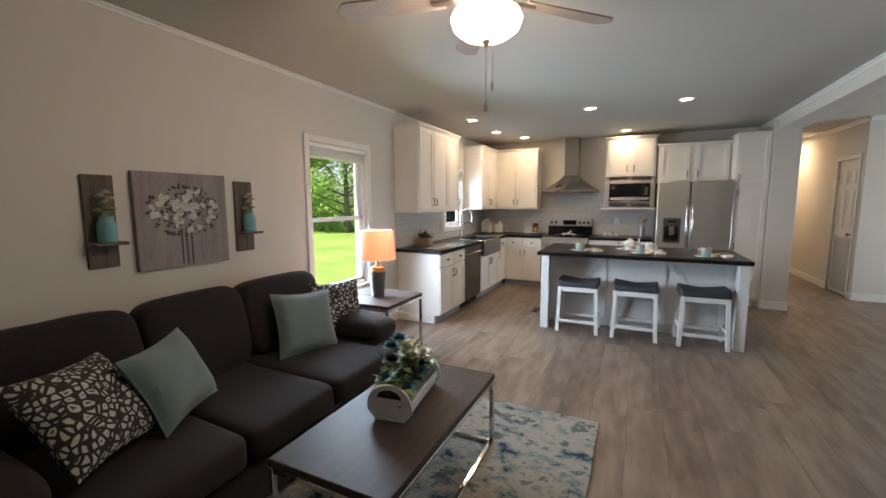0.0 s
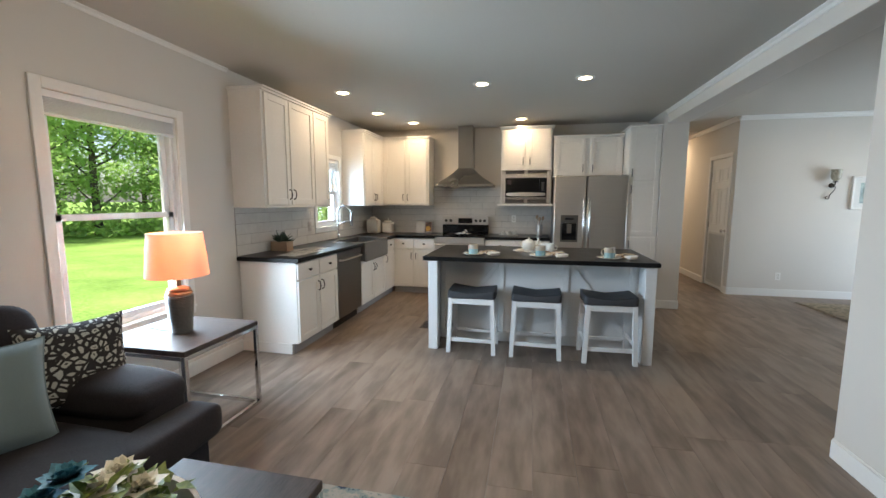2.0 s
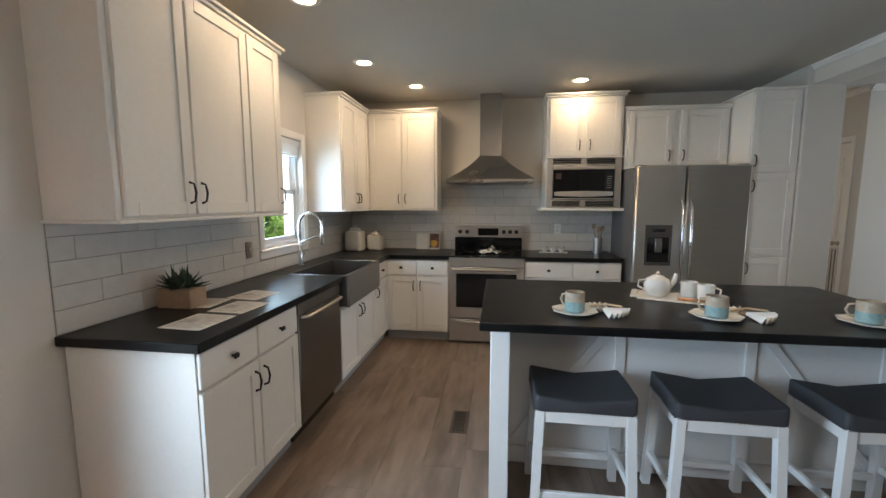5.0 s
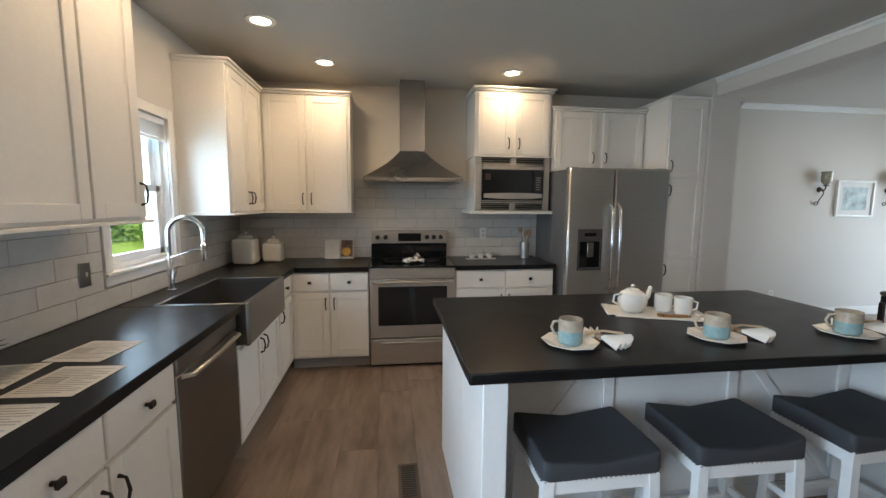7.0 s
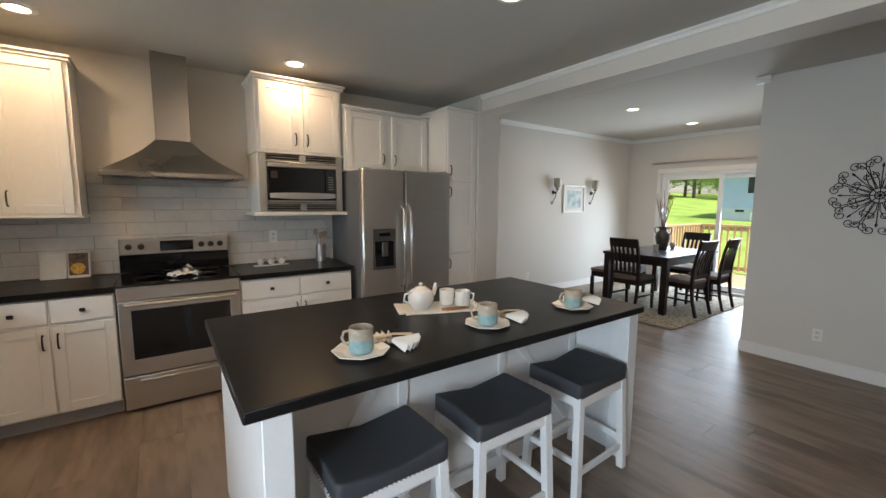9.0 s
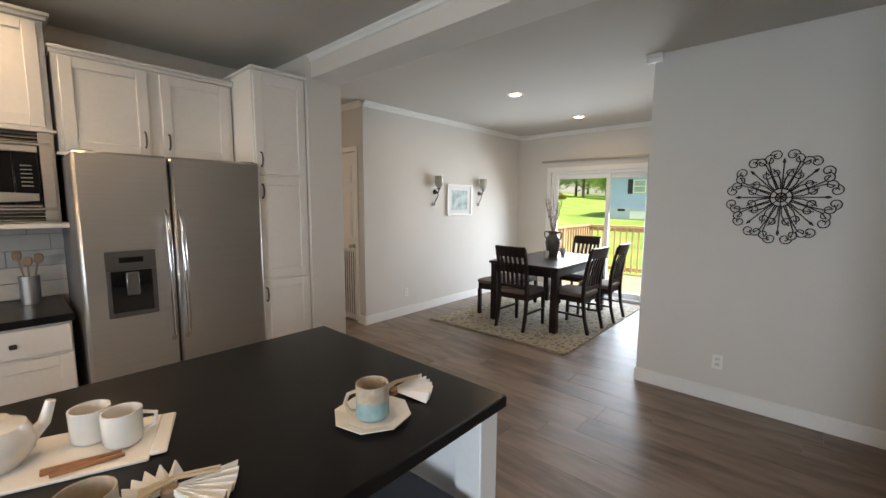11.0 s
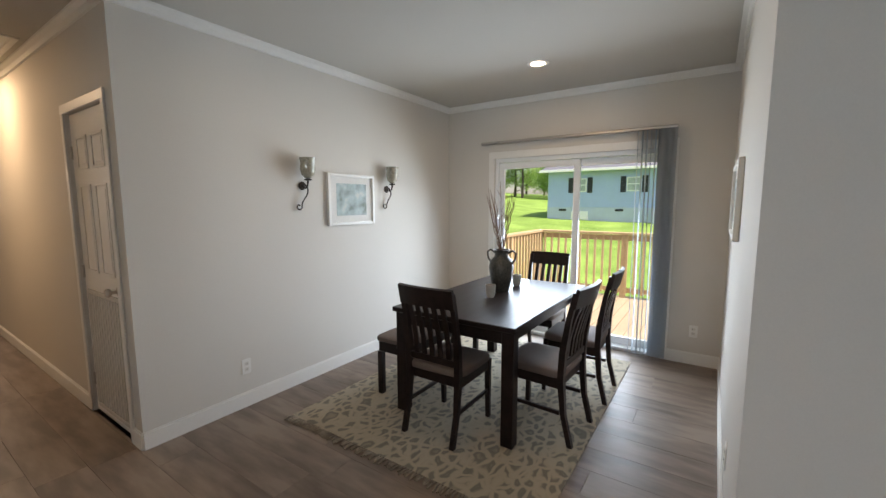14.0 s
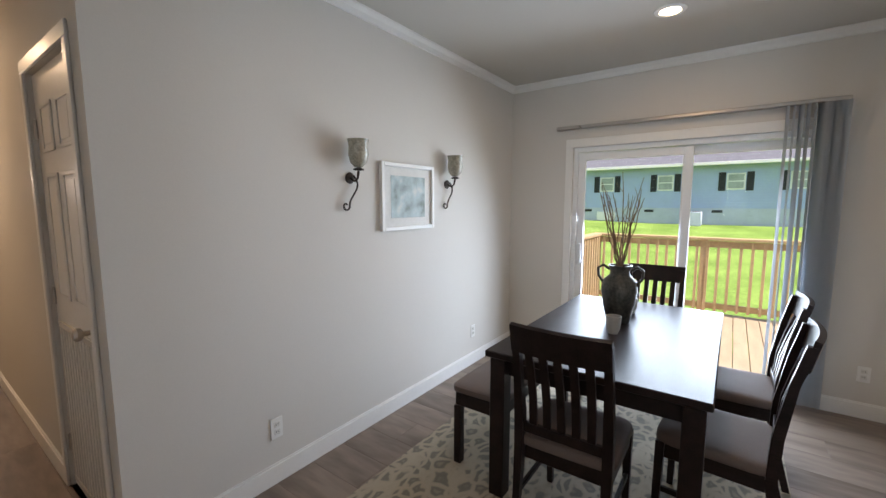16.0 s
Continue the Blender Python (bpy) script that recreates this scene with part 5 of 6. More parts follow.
plate("light_switch", "dark light switch on the tile backsplash", "switch", "x", WX + 0.011, 1, 5.72, 1.12, 0.036, 0.058, sockets=False, body=NICKEL)
plate("wall_outlet", "white electrical outlet in the dining area corner wall", "outlet", "y", DINY0, 1, 4.75, 0.33)

# floor registers
for x0, x1, y0, y1 in ((-0.82, -0.71, 5.48, 5.76),):
    s = thing("floor_register", "brown metal slotted floor register", "floor vent", ((x0 + x1) / 2, (y0 + y1) / 2, 0.0005))
    B().box(x0, x1, y0, y1, 0.0005, 0.004, 0.001).done("frame", GRILLE, s)
    b = B()
    for k in range(14):
        y = y0 + 0.025 + k * (y1 - y0 - 0.05) / 13
        b.box(x0 + 0.018, x1 - 0.018, y - 0.005, y + 0.003, 0.0042, 0.006, 0)
    b.done("slots", BLACK, s)


# ---- kitchen small things ----
def canister(c, r, h):
    s = thing("canister", "white ceramic canister with lid on the counter", "canister", c, "white canisters")
    B().cushion((c[0], c[1], c[2] + h / 2), (r, r, h / 2), 0.25, 0.35).done("jar", CERAM, s)
    B().lathe(c, [(r * 0.62, h - 0.012), (r * 0.66, h + 0.012), (r * 0.5, h + 0.03), (r * 0.14, h + 0.036), (r * 0.2, h + 0.055), (0.001, h + 0.062)], 20).done("lid", CERAM, s)


canister((-2.13, 7.44, 0.9145), 0.098, 0.232)
canister((-1.93, 7.58, 0.9145), 0.088, 0.178)

pb = thing("potted_succulent", "small succulent in a light wooden box", "plant", (-2.16, 4.98, 0.9145))
B().box(-2.255, -2.065, 4.885, 5.005, 0.9145, 1.015, 0.004).done("box", PLANTB, pb)
b = B()
for k in range(70):
    a, el = rg2.uniform(0, 6.28), rg2.uniform(0.15, 1.4)
    leaf(b, (-2.16 + rg2.uniform(-0.05, 0.05), 4.945 + rg2.uniform(-0.03, 0.03), 0.995), (math.cos(a) * math.cos(el), math.sin(a) * math.cos(el), math.sin(el)), (0.1, 0.2, 1), rg2.uniform(0.08, 0.15), 0.014)
b.done("leaves", mat("succulent_leaf", (0.035, 0.065, 0.04), 0.5, var=0.4, scale=20), pb)


def sheet(c, w, h, rz):
    s = thing("paper_sheet", "printed paper sheet lying on the counter", "paper", (c[0], c[1], 0.9146), "papers on the counter")
    m = Matrix.Translation((c[0], c[1], 0.9148)) @ Matrix.Rotation(radians(rz), 4, "Z")
    B().box(-w / 2, w / 2, -h / 2, h / 2, 0, 0.0012, 0, m=m).done("page", PAPER, s, smooth=False)
    b = B()
    for k in range(14):
        y = -h / 2 + 0.025 + k * (h - 0.05) / 13
        if 4 < k < 9:
            b.box(-w * 0.42, -w * 0.05, y - 0.004, y + 0.004, 0.0014, 0.0017, 0, m=m)
        b.box(-w * 0.42 if not 4 < k < 9 else 0.0, w * (0.42 if k % 3 else 0.25), y - 0.0018, y + 0.0018, 0.0014, 0.0017, 0, m=m)
    b.done("print", PINK, s, smooth=False)


sheet((-1.94, 5.23, 0), 0.20, 0.21, -8)
sheet((-1.85, 4.965, 0), 0.20, 0.22, -4)
sheet((-2.09, 5.02, 0), 0.18, 0.20, 4)
sheet((-1.87, 4.70, 0), 0.21, 0.23, -3)

ck = thing("cookbook_stand", "open cookbook with a yellow food picture", "book", (-1.33, 7.66, 0.9145))
mk = Matrix.Translation((-1.33, 7.68, 0.9145)) @ Matrix.Rotation(radians(-14), 4, "X")
B().box(-0.15, -0.003, -0.012, 0.0, 0.0, 0.19, 0.003, m=mk).box(0.003, 0.13, -0.012, 0.0, 0.0, 0.19, 0.003, m=mk).done("pages", PAPER, ck)
B().box(0.01, 0.12, -0.0135, -0.0125, 0.02, 0.185, 0, m=mk).done("photo", mat("photo_brown", (0.10, 0.05, 0.03), 0.5, var=0.6, scale=30), ck, smooth=False)
B().lathe((0, 0, 0), [(0.001, 0), (0.042, 0), (0.042, 0.001), (0.001, 0.001)], 20, m=mk @ Matrix.Translation((0.06, -0.0138, 0.07)) @ Matrix.Rotation(radians(90), 4, "X")).done("picture_dish", mat("photo_yellow", (0.55, 0.30, 0.04), 0.5, var=0.4, scale=40), ck)

tw = thing("dish_towel", "folded white and black towel on the range", "towel", (-0.62, 7.33, 0.9185))
b = B()
n = 22
gv = []
for i in range(n + 1):
    row = []
    for k in range(n + 1):
        u, v = -1 + 2 * i / n, -1 + 2 * k / n
        h = 0.055 * math.exp(-1.6 * (u * u + v * v)) * (1 + 0.5 * math.sin(5 * u + 2 * v) * math.cos(4 * v - u)) + 0.012 * abs(math.sin(4.5 * u - 3 * v))
        row.append(b.bm.verts.new((-0.62 + 0.10 * u + 0.015 * math.sin(3 * v), 7.36 + 0.085 * v + 0.015 * math.sin(4 * u), 0.920 + h)))
    gv.append(row)
for i in range(n):
    for k in range(n):
        b.bm.faces.new((gv[i][k], gv[i + 1][k], gv[i + 1][k + 1], gv[i][k + 1])).material_index = 0
TOWEL = mat("checked_towel", (0.6, 0.6, 0.58), 0.95, fine=300, bump=0.3)
ramp_on(TOWEL, "noise", 22, [(0.40, (0.05, 0.06, 0.08)), (0.45, (0.55, 0.56, 0.56)), (0.56, (0.65, 0.65, 0.63)), (0.60, (0.20, 0.26, 0.30))], detail=2)
b.done("cloth", TOWEL, tw)

ts3 = thing("condiment_tray", "three small white bowls on a white tray", "tray", (0.06, 7.56, 0.9145))
B().box(-0.09, 0.21, 7.52, 7.60, 0.9145, 0.924, 0.004).done("tray", CERAM, ts3)
for x in (-0.03, 0.06, 0.15):
    B().lathe((x, 7.56, 0.9245), [(0.001, 0), (0.022, 0.001), (0.033, 0.025), (0.034, 0.045), (0.031, 0.045), (0.028, 0.02), (0.001, 0.012)], 18).done("bowl", CERAM, ts3)
    B().tube([(x + 0.012, 7.56, 0.965), (x + 0.035, 7.55, 0.985)], 0.003, 6).done("spoon", CHROME, ts3)
uc = thing("utensil_crock", "steel utensil holder with wooden spoons", "utensil holder", (0.53, 7.60, 0.9145))
B().lathe((0.53, 7.60, 0.9145), [(0.001, 0), (0.045, 0.0), (0.047, 0.165), (0.043, 0.165), (0.041, 0.01), (0.001, 0.01)], 22).done("pot", STEEL, uc)
for k, (dx, dy, L) in enumerate(((0.03, 0.01, 0.10), (-0.025, 0.02, 0.12), (0.0, -0.02, 0.09))):
    p0, p1 = Vector((0.53, 7.60, 0.93)), Vector((0.53 + dx * 1.6, 7.60 + dy * 1.2, 1.08 + L))
    B().tube([p0, p1], 0.005, 6).cushion(p1, (0.022, 0.008, 0.03), 0.8, 0.8, nu=8, nv=10).done("spoon", PLANTB, uc)


def place_setting(x, y):
    s = thing("place_setting", "two-tone mug on a white octagonal plate with rolled napkin", "tableware", (x, y, 0.9145), "place settings on the island")
    oc = [22.5 + 45 * k for k in range(8)]
    b = B()
    b.rings([[Vector((x + r * math.cos(radians(a)), y + r * math.sin(radians(a)), 0.9145 + z)) for a in oc] for r, z in ((0.07, 0.0), (0.112, 0.013), (0.112, 0.016), (0.072, 0.005))])
    b.done("plate", CERAM, s, smooth=False)
    z0 = 0.9205
    B().lathe((x, y, z0), [(0.001, 0), (0.042, 0.0), (0.047, 0.006), (0.047, 0.052), (0.0455, 0.052), (0.001, 0.02)], 26).done("mug_body", AQUA, s, label="aqua glazed lower half of the mug")
    B().lathe((x, y, z0), [(0.0472, 0.0522), (0.0465, 0.098), (0.043, 0.098), (0.0415, 0.054)], 26).done("mug_rim", BEIGEG, s, label="sand glazed upper half of the mug")
    m = Matrix.Translation((x, y, z0))
    hx, hy = -0.75, 0.66
    B().tube([m @ Vector((hx * d, hy * d, z)) for d, z in ((0.045, 0.08), (0.068, 0.075), (0.077, 0.05), (0.066, 0.026), (0.046, 0.02))], 0.0055, 8).done("mug_handle", BEIGEG, s)
    b = B()
    nx, ny = x + 0.165, y - 0.005
    p0 = Vector((nx - 0.03, ny + 0.03, 0.930))
    for base_a, wide, L, n in ((-48, 40, 0.125, 15), (112, 56, 0.085, 13)):
        ends = []
        for k in range(n):
            a = radians(base_a + wide * (2 * k / (n - 1) - 1))
            d = Vector((math.cos(a), math.sin(a), 0))
            hi = 0.030 if k % 2 else 0.0
            ends.append((p0 + d * 0.008 + Vector((0, 0, hi * 0.25)), Vector((p0.x, p0.y, 0.9155)) + d * (L * (0.97 + 0.06 * (k % 2))) + Vector((0, 0, hi))))
        for (i0, o0), (i1, o1) in zip(ends, ends[1:]):
            side = (o1 - o0).cross(o0 - i0).normalized() * 0.0012
            b.rings([[i0 - side, i1 - side, i1 + side, i0 + side], [o0 - side, o1 - side, o1 + side, o0 + side]])
    b.done("napkin", NAPK, s, smooth=False)
    B().lathe(p0 + Vector((0, 0, -0.012)), [(0.012, 0.0), (0.018, 0.006), (0.018, 0.018), (0.012, 0.024)], 12).done("napkin_ring", PLANTB, s)
    B().tube([(nx - 0.08, ny + 0.045, 0.9375), (nx - 0.02, ny + 0.02, 0.957), (nx + 0.05, ny - 0.02, 0.955)], [0.007, 0.003, 0.004], 6).tube([(nx - 0.075, ny + 0.06, 0.9375), (nx - 0.015, ny + 0.03, 0.957), (nx + 0.055, ny - 0.008, 0.955)], [0.007, 0.003, 0.004], 6).done("cutlery", CHAMP, s)
    return s


ps = place_setting(-0.15, 5.095)
copy_thing(ps, pose(0.492, 5.09, 0.9145, rz=4))
copy_thing(ps, pose(1.107, 5.07, 0.9145, rz=14))

tp = thing("tea_tray", "white square teapot tray with teapot and mugs", "tray", (0.475, 5.475, 0.9145))
mt = Matrix.Translation((0.475, 5.475, 0.9145)) @ Matrix.Rotation(radians(-20), 4, "Z")
B().box(-0.20, 0.20, -0.115, 0.115, 0, 0.008, 0.003, m=mt).box(-0.235, -0.20, -0.10, 0.10, 0.003, 0.014, 0.004, m=mt).box(0.20, 0.235, -0.10, 0.10, 0.003, 0.014, 0.004, m=mt).done("tray", CERAM, tp)
pc = mt @ Vector((-0.10, 0.0, 0.009))
b = B().lathe(pc, [(0.001, 0), (0.045, 0.0), (0.068, 0.03), (0.072, 0.06), (0.058, 0.095), (0.035, 0.108), (0.03, 0.115), (0.008, 0.12), (0.012, 0.132), (0.001, 0.14)], 28)
b.tube([pc + Vector((0.055, 0.0, 0.045)), pc + Vector((0.085, 0.0, 0.075)), pc + Vector((0.10, 0.0, 0.125))], [0.018, 0.013, 0.010], 10)
b.tube([pc + Vector((-0.055, 0, 0.09)), pc + Vector((-0.10, 0, 0.085)), pc + Vector((-0.105, 0, 0.05)), pc + Vector((-0.065, 0, 0.03))], 0.006, 8)
b.done("teapot", CERAM, tp)
for dx, dy in ((0.06, 0.045), (0.135, -0.01)):
    c = mt @ Vector((dx, dy, 0.009))
    b = B().lathe(c, [(0.001, 0), (0.034, 0.0), (0.041, 0.01), (0.043, 0.085), (0.039, 0.085), (0.037, 0.015), (0.001, 0.01)], 24)
    b.tube([c + Vector((0.04, -0.01, 0.07)), c + Vector((0.068, -0.015, 0.06)), c + Vector((0.064, -0.015, 0.03)), c + Vector((0.038, -0.01, 0.02))], 0.005, 8)
    b.done("mug", CERAM, tp)
B().tube([mt @ Vector((0.0, -0.08, 0.014)), mt @ Vector((0.14, -0.06, 0.014))], [0.009, 0.004], 6).tube([mt @ Vector((0.02, -0.095, 0.014)), mt @ Vector((0.15, -0.08, 0.014))], [0.009, 0.004], 6).done("spoon", COPPER, tp)


# ---- dining ----
rd = thing("dining_rug", "cream and grey patterned rug with fringed ends", "rug", (5.4, 6.85, 0.0005))
B().box(4.19, 6.62, 5.90, 7.77, 0.0005, 0.009, 0.003).done("field", RUGD, rd)
b = B()
rf2 = random.Random(5)
for k in range(95):
    y = 5.91 + k * 1.85 / 94
    L = rf2.uniform(0.05, 0.075)
    dy = rf2.uniform(-0.015, 0.015)
    b.tube([(4.192, y, 0.006), (4.192 - L * 0.5, y + dy * 0.5, 0.011), (4.192 - L, y + dy, 0.006)], [0.005, 0.007, 0.0055], 5)
b.done("fringe", FRINGE, rd)

dt = thing("dining_table", "rectangular espresso wood dining table", "table", (5.43, 6.73, 0.009))
B().box(4.66, 6.20, 6.25, 7.21, 0.755, 0.79, 0.005).done("top", DARKW, dt)
B().box(4.74, 6.12, 6.32, 6.345, 0.655, 0.7545, 0.002).box(4.74, 6.12, 7.115, 7.14, 0.655, 0.7545, 0.002).box(4.73, 4.755, 6.345, 7.115, 0.655, 0.7545, 0.002).box(6.105, 6.13, 6.345, 7.115, 0.655, 0.7545, 0.002).done("apron", DARKW, dt)
for x in (4.68, 6.10):
    for y in (6.27, 7.11):
        B().box(x, x + 0.08, y, y + 0.08, 0.0095, 0.7545, 0.004).done("leg", DARKW, dt)


def dining_chair(x, y, rz):
    """Faces +x before the turn; the place is the middle of the seat."""
    s = thing("dining_chair", "espresso slat-back dining chair with brown padded seat", "chair", (0, 0, 0), "chairs round the table")
    B().cushion((0, 0, 0.452), (0.215, 0.215, 0.034), 0.4, 0.25).done("seat", SEATB, s)
    b = B().box(-0.19, 0.19, -0.2, -0.178, 0.36, 0.43, 0.003).box(-0.19, 0.19, 0.178, 0.2, 0.36, 0.43, 0.003).box(0.17, 0.195, -0.178, 0.178, 0.36, 0.43, 0.003).box(-0.195, -0.17, -0.178, 0.178, 0.36, 0.43, 0.003)
    b.done("seat_frame", DARKW, s)
    def sq(px, py, z, r):
        return [Vector((px + i * r, py + j * r, z)) for i, j in ((-1, -1), (1, -1), (1, 1), (-1, 1))]
    for sy in (-1, 1):
        B().rings([sq(0.20, sy * 0.19, 0.0, 0.014), sq(0.19, sy * 0.19, 0.435, 0.019)]).done("leg", DARKW, s, smooth=False)
        prof = [(-0.275, 0.0), (-0.225, 0.2), (-0.205, 0.42), (-0.212, 0.6), (-0.245, 0.82), (-0.285, 0.985)]
        B().rings([sq(px, sy * 0.19, z, 0.016 + 0.004 * (0.2 < z < 0.7)) for px, z in prof]).done("leg", DARKW, s, smooth=False)
        B().box(-0.20, 0.18, sy * 0.19 - 0.009, sy * 0.19 + 0.009, 0.19, 0.215, 0.002).done("stretcher", DARKW, s)
    b = B()
    n = 10
    o = []
    for i in range(n + 1):
        u = -1 + 2 * i / n
        bow = -0.022 * (1 - u * u)
        o.append([Vector((px + bow, u * 0.205, z)) for px, z in ((-0.264, 0.885), (-0.284, 0.885), (-0.31, 1.005), (-0.288, 1.012))])
    b.rings(o)
    b.done("top_rail", DARKW, s)
    B().box(-0.225, -0.2, -0.17, 0.17, 0.50, 0.545, 0.003).done("lower_rail", DARKW, s)
    for k in range(5):
        yy = -0.125 + k * 0.0625
        bow = -0.022 * (1 - (yy / 0.2) ** 2)
        pr = [(-0.213, 0.545), (-0.218 + bow * 0.4, 0.66), (-0.24 + bow * 0.8, 0.78), (-0.272 + bow, 0.89)]
        B().rings([[Vector((px + i * 0.006, yy + jj * 0.017, z)) for i, jj in ((-1, -1), (1, -1), (1, 1), (-1, 1))] for px, z in pr]).done("slat", DARKW, s, smooth=False)
    s.matrix_basis = pose(x, y, 0.0095, rz=rz)
    return s


ch = dining_chair(4.76, 6.77, 0)
copy_thing(ch, pose(5.12, 6.24, 0.0095, rz=86))
copy_thing(ch, pose(5.79, 6.20, 0.0095, rz=91))
copy_thing(ch, pose(6.30, 6.72, 0.0095, rz=180))
bn = thing("dining_bench", "espresso wood bench with brown padded seat", "bench", (5.35, 7.38, 0.009))
B().cushion((5.35, 7.33, 0.465), (0.57, 0.17, 0.03), 0.4, 0.15, nv=32).done("seat", SEATB, bn)
B().box(4.80, 5.90, 7.18, 7.48, 0.36, 0.44, 0.004).done("apron", DARKW, bn)
for x in (4.79, 5.86):
    for y in (7.18, 7.44):
        B().box(x, x + 0.045, y, y + 0.045, 0.0095, 0.36, 0.003).done("leg", DARKW, bn)

vs = thing("amphora_vase", "dark pewter two-handled vase with dried branches", "vase", (5.56, 6.78, 0.79))
v0 = (5.56, 6.78, 0.7905)
B().lathe(v0, [(0.001, 0), (0.065, 0.0), (0.072, 0.03), (0.09, 0.11), (0.105, 0.20), (0.095, 0.26), (0.06, 0.295), (0.055, 0.32), (0.07, 0.355), (0.06, 0.355), (0.045, 0.32), (0.001, 0.31)], 30).done("body", PEWTER, vs)
for sy in (-1, 1):
    B().tube([(5.56, 6.78 + sy * 0.058, 1.115), (5.56, 6.78 + sy * 0.10, 1.14), (5.56, 6.78 + sy * 0.13, 1.12), (5.56, 6.78 + sy * 0.125, 1.07), (5.56, 6.78 + sy * 0.095, 1.03)], 0.009, 8).done("handle", PEWTER, vs)
b = B()
rt = random.Random(8)
for k in range(15):
    a, sp2 = rt.uniform(0, 6.28), rt.uniform(0.02, 0.10)
    h = rt.uniform(0.45, 0.62)
    pts = [Vector((5.56, 6.78, 1.10))]
    for i in range(1, 6):
        u = i / 5
        pts.append(Vector((5.56 + math.cos(a) * sp2 * u * 1.3 + rt.uniform(-0.012, 0.012), 6.78 + math.sin(a) * sp2 * u * 1.5 + rt.uniform(-0.012, 0.012), 1.10 + h * u)))
    b.tube(pts, [0.004, 0.0035, 0.003, 0.003, 0.0025, 0.0015], 5)
    for i in (2, 3, 4):
        b.tube([pts[i], pts[i] + Vector((rt.uniform(-0.05, 0.05), rt.uniform(-0.05, 0.05), 0.06))], [0.0022, 0.0012], 4)
b.done("branches", TWIG, vs)
for x, y in ((5.31, 6.75), (5.84, 6.76)):
    B().lathe((x, y, 0.7905), [(0.001, 0), (0.026, 0.0), (0.036, 0.03), (0.042, 0.10), (0.038, 0.10), (0.032, 0.03), (0.001, 0.02)], 24).done("candle_cup", mat("grey_ceramic", (0.45, 0.43, 0.39), 0.35, var=0.08), label="pale ceramic cup standing on the dining table", category="cup", group="cups on the dining table", base=(x, y, 0.79))


def framed(name, x0, x1, z0, z1, y, n, t=0.03, label="", rec=0.0):
    s = thing(name, label, "picture", ((x0 + x1) / 2, y, z0))
    f = 0.028
    b = B()
    for a0, a1, c0, c1 in ((x0, x0 + f, z0, z1), (x1 - f, x1, z0, z1), (x0 + f, x1 - f, z1 - f, z1), (x0 + f, x1 - f, z0, z0 + f)):
        b.box(a0, a1, y + n * 0.001, y + n * t, c0, c1, 0.003)
    b.done("frame", TRIM, s)
    B().box(x0 + f, x1 - f, y + n * 0.002, y + n * 0.012, z0 + f, z1 - f, 0).done("mat", MATTE, s, smooth=False)
    g = 0.075
    B().box(x0 + f + g, x1 - f - g, y + n * 0.0125, y + n * 0.0135, z0 + f + g * 0.8, z1 - f - g * 0.8, 0).done("print", PRINT, s, smooth=False)


framed("framed_picture", 4.915, 5.495, 1.33, 1.80, DINY1, -1, label="white framed landscape print between the sconces")
framed("framed_picture", 5.17, 5.98, 1.32, 1.77, DINY0, 1, label="white framed landscape print on the side wall")


def wall_sconce(x):
    s = thing("candle_sconce", "black iron scroll sconce with crackle glass cup", "sconce", (x, DINY1, 1.47), "iron candle sconces")
    y = DINY1
    B().lathe((x, y, 0), [(0.001, 0)] * 1 + [(0.034, 0.0005), (0.036, 0.006), (0.02, 0.014), (0.001, 0.016)], 20, m=Matrix.Translation((0, 0, 1.675)) @ Matrix.Rotation(radians(90), 4, "X")).done("wall_plate", IRON, s)
    b = B()
    b.tube([(x, y - 0.01, 1.675), (x, y - 0.05, 1.655), (x, y - 0.075, 1.67), (x, y - 0.085, 1.715)], [0.008, 0.007, 0.007, 0.009], 8)
    pts = []
    for k in range(30):
        u = k / 29
        pts.append((x + 0.035 * math.sin(u * 4.6 + 0.3) * (1 - 0.2 * u) + 0.005, y - 0.022 - 0.012 * math.sin(u * 3), 1.69 - 0.185 * u))
    for k in range(14):
        a = -0.3 - k * 0.42
        r = 0.030 * (1 - k / 18)
        pts.append((pts[29][0] - 0.026 + r * math.cos(a), y - 0.022, 1.505 + r * math.sin(a)))
    b.tube(pts, 0.006, 8)
    b.done("scroll", IRON, s)
    B().lathe((x, y - 0.085, 0), [(0.001, 1.715), (0.03, 1.718), (0.034, 1.726), (0.012, 1.735), (0.001, 1.736)], 20).done("cup_holder", IRON, s)
    B().lathe((x, y - 0.085, 0), [(0.001, 1.7365), (0.024, 1.737), (0.05, 1.765), (0.061, 1.81), (0.056, 1.86), (0.064, 1.90), (0.060, 1.90), (0.052, 1.86), (0.057, 1.81), (0.001, 1.76)], 24).done("glass_cup", SMOKE, s)
    return s


w1 = wall_sconce(4.66)
copy_thing(w1, pose(5.70, DINY1, 1.47))

# wall medallion
md = thing("wall_medallion", "bronze wrought-iron scroll medallion on the wall", "wall decor", (FOYX, 4.35, 1.24))
b = B()
mc0 = Vector((FOYX - 0.018, 4.34, 1.575))


def on(r, a, lift=0.0):
    return mc0 + Vector((-lift, 0.96 * r * math.cos(a), r * math.sin(a)))


def scroll(p, r, a0, turns, sgn, rad=0.0042):
    pts = []
    n = int(18 * turns)
    for k in range(n + 1):
        u = k / n
        rr = r * (1 - 0.72 * u)
        a = a0 + sgn * 2 * math.pi * turns * u
        pts.append(p + Vector((0, rr * math.cos(a), rr * math.sin(a))))
    b.tube(pts, rad, 5)


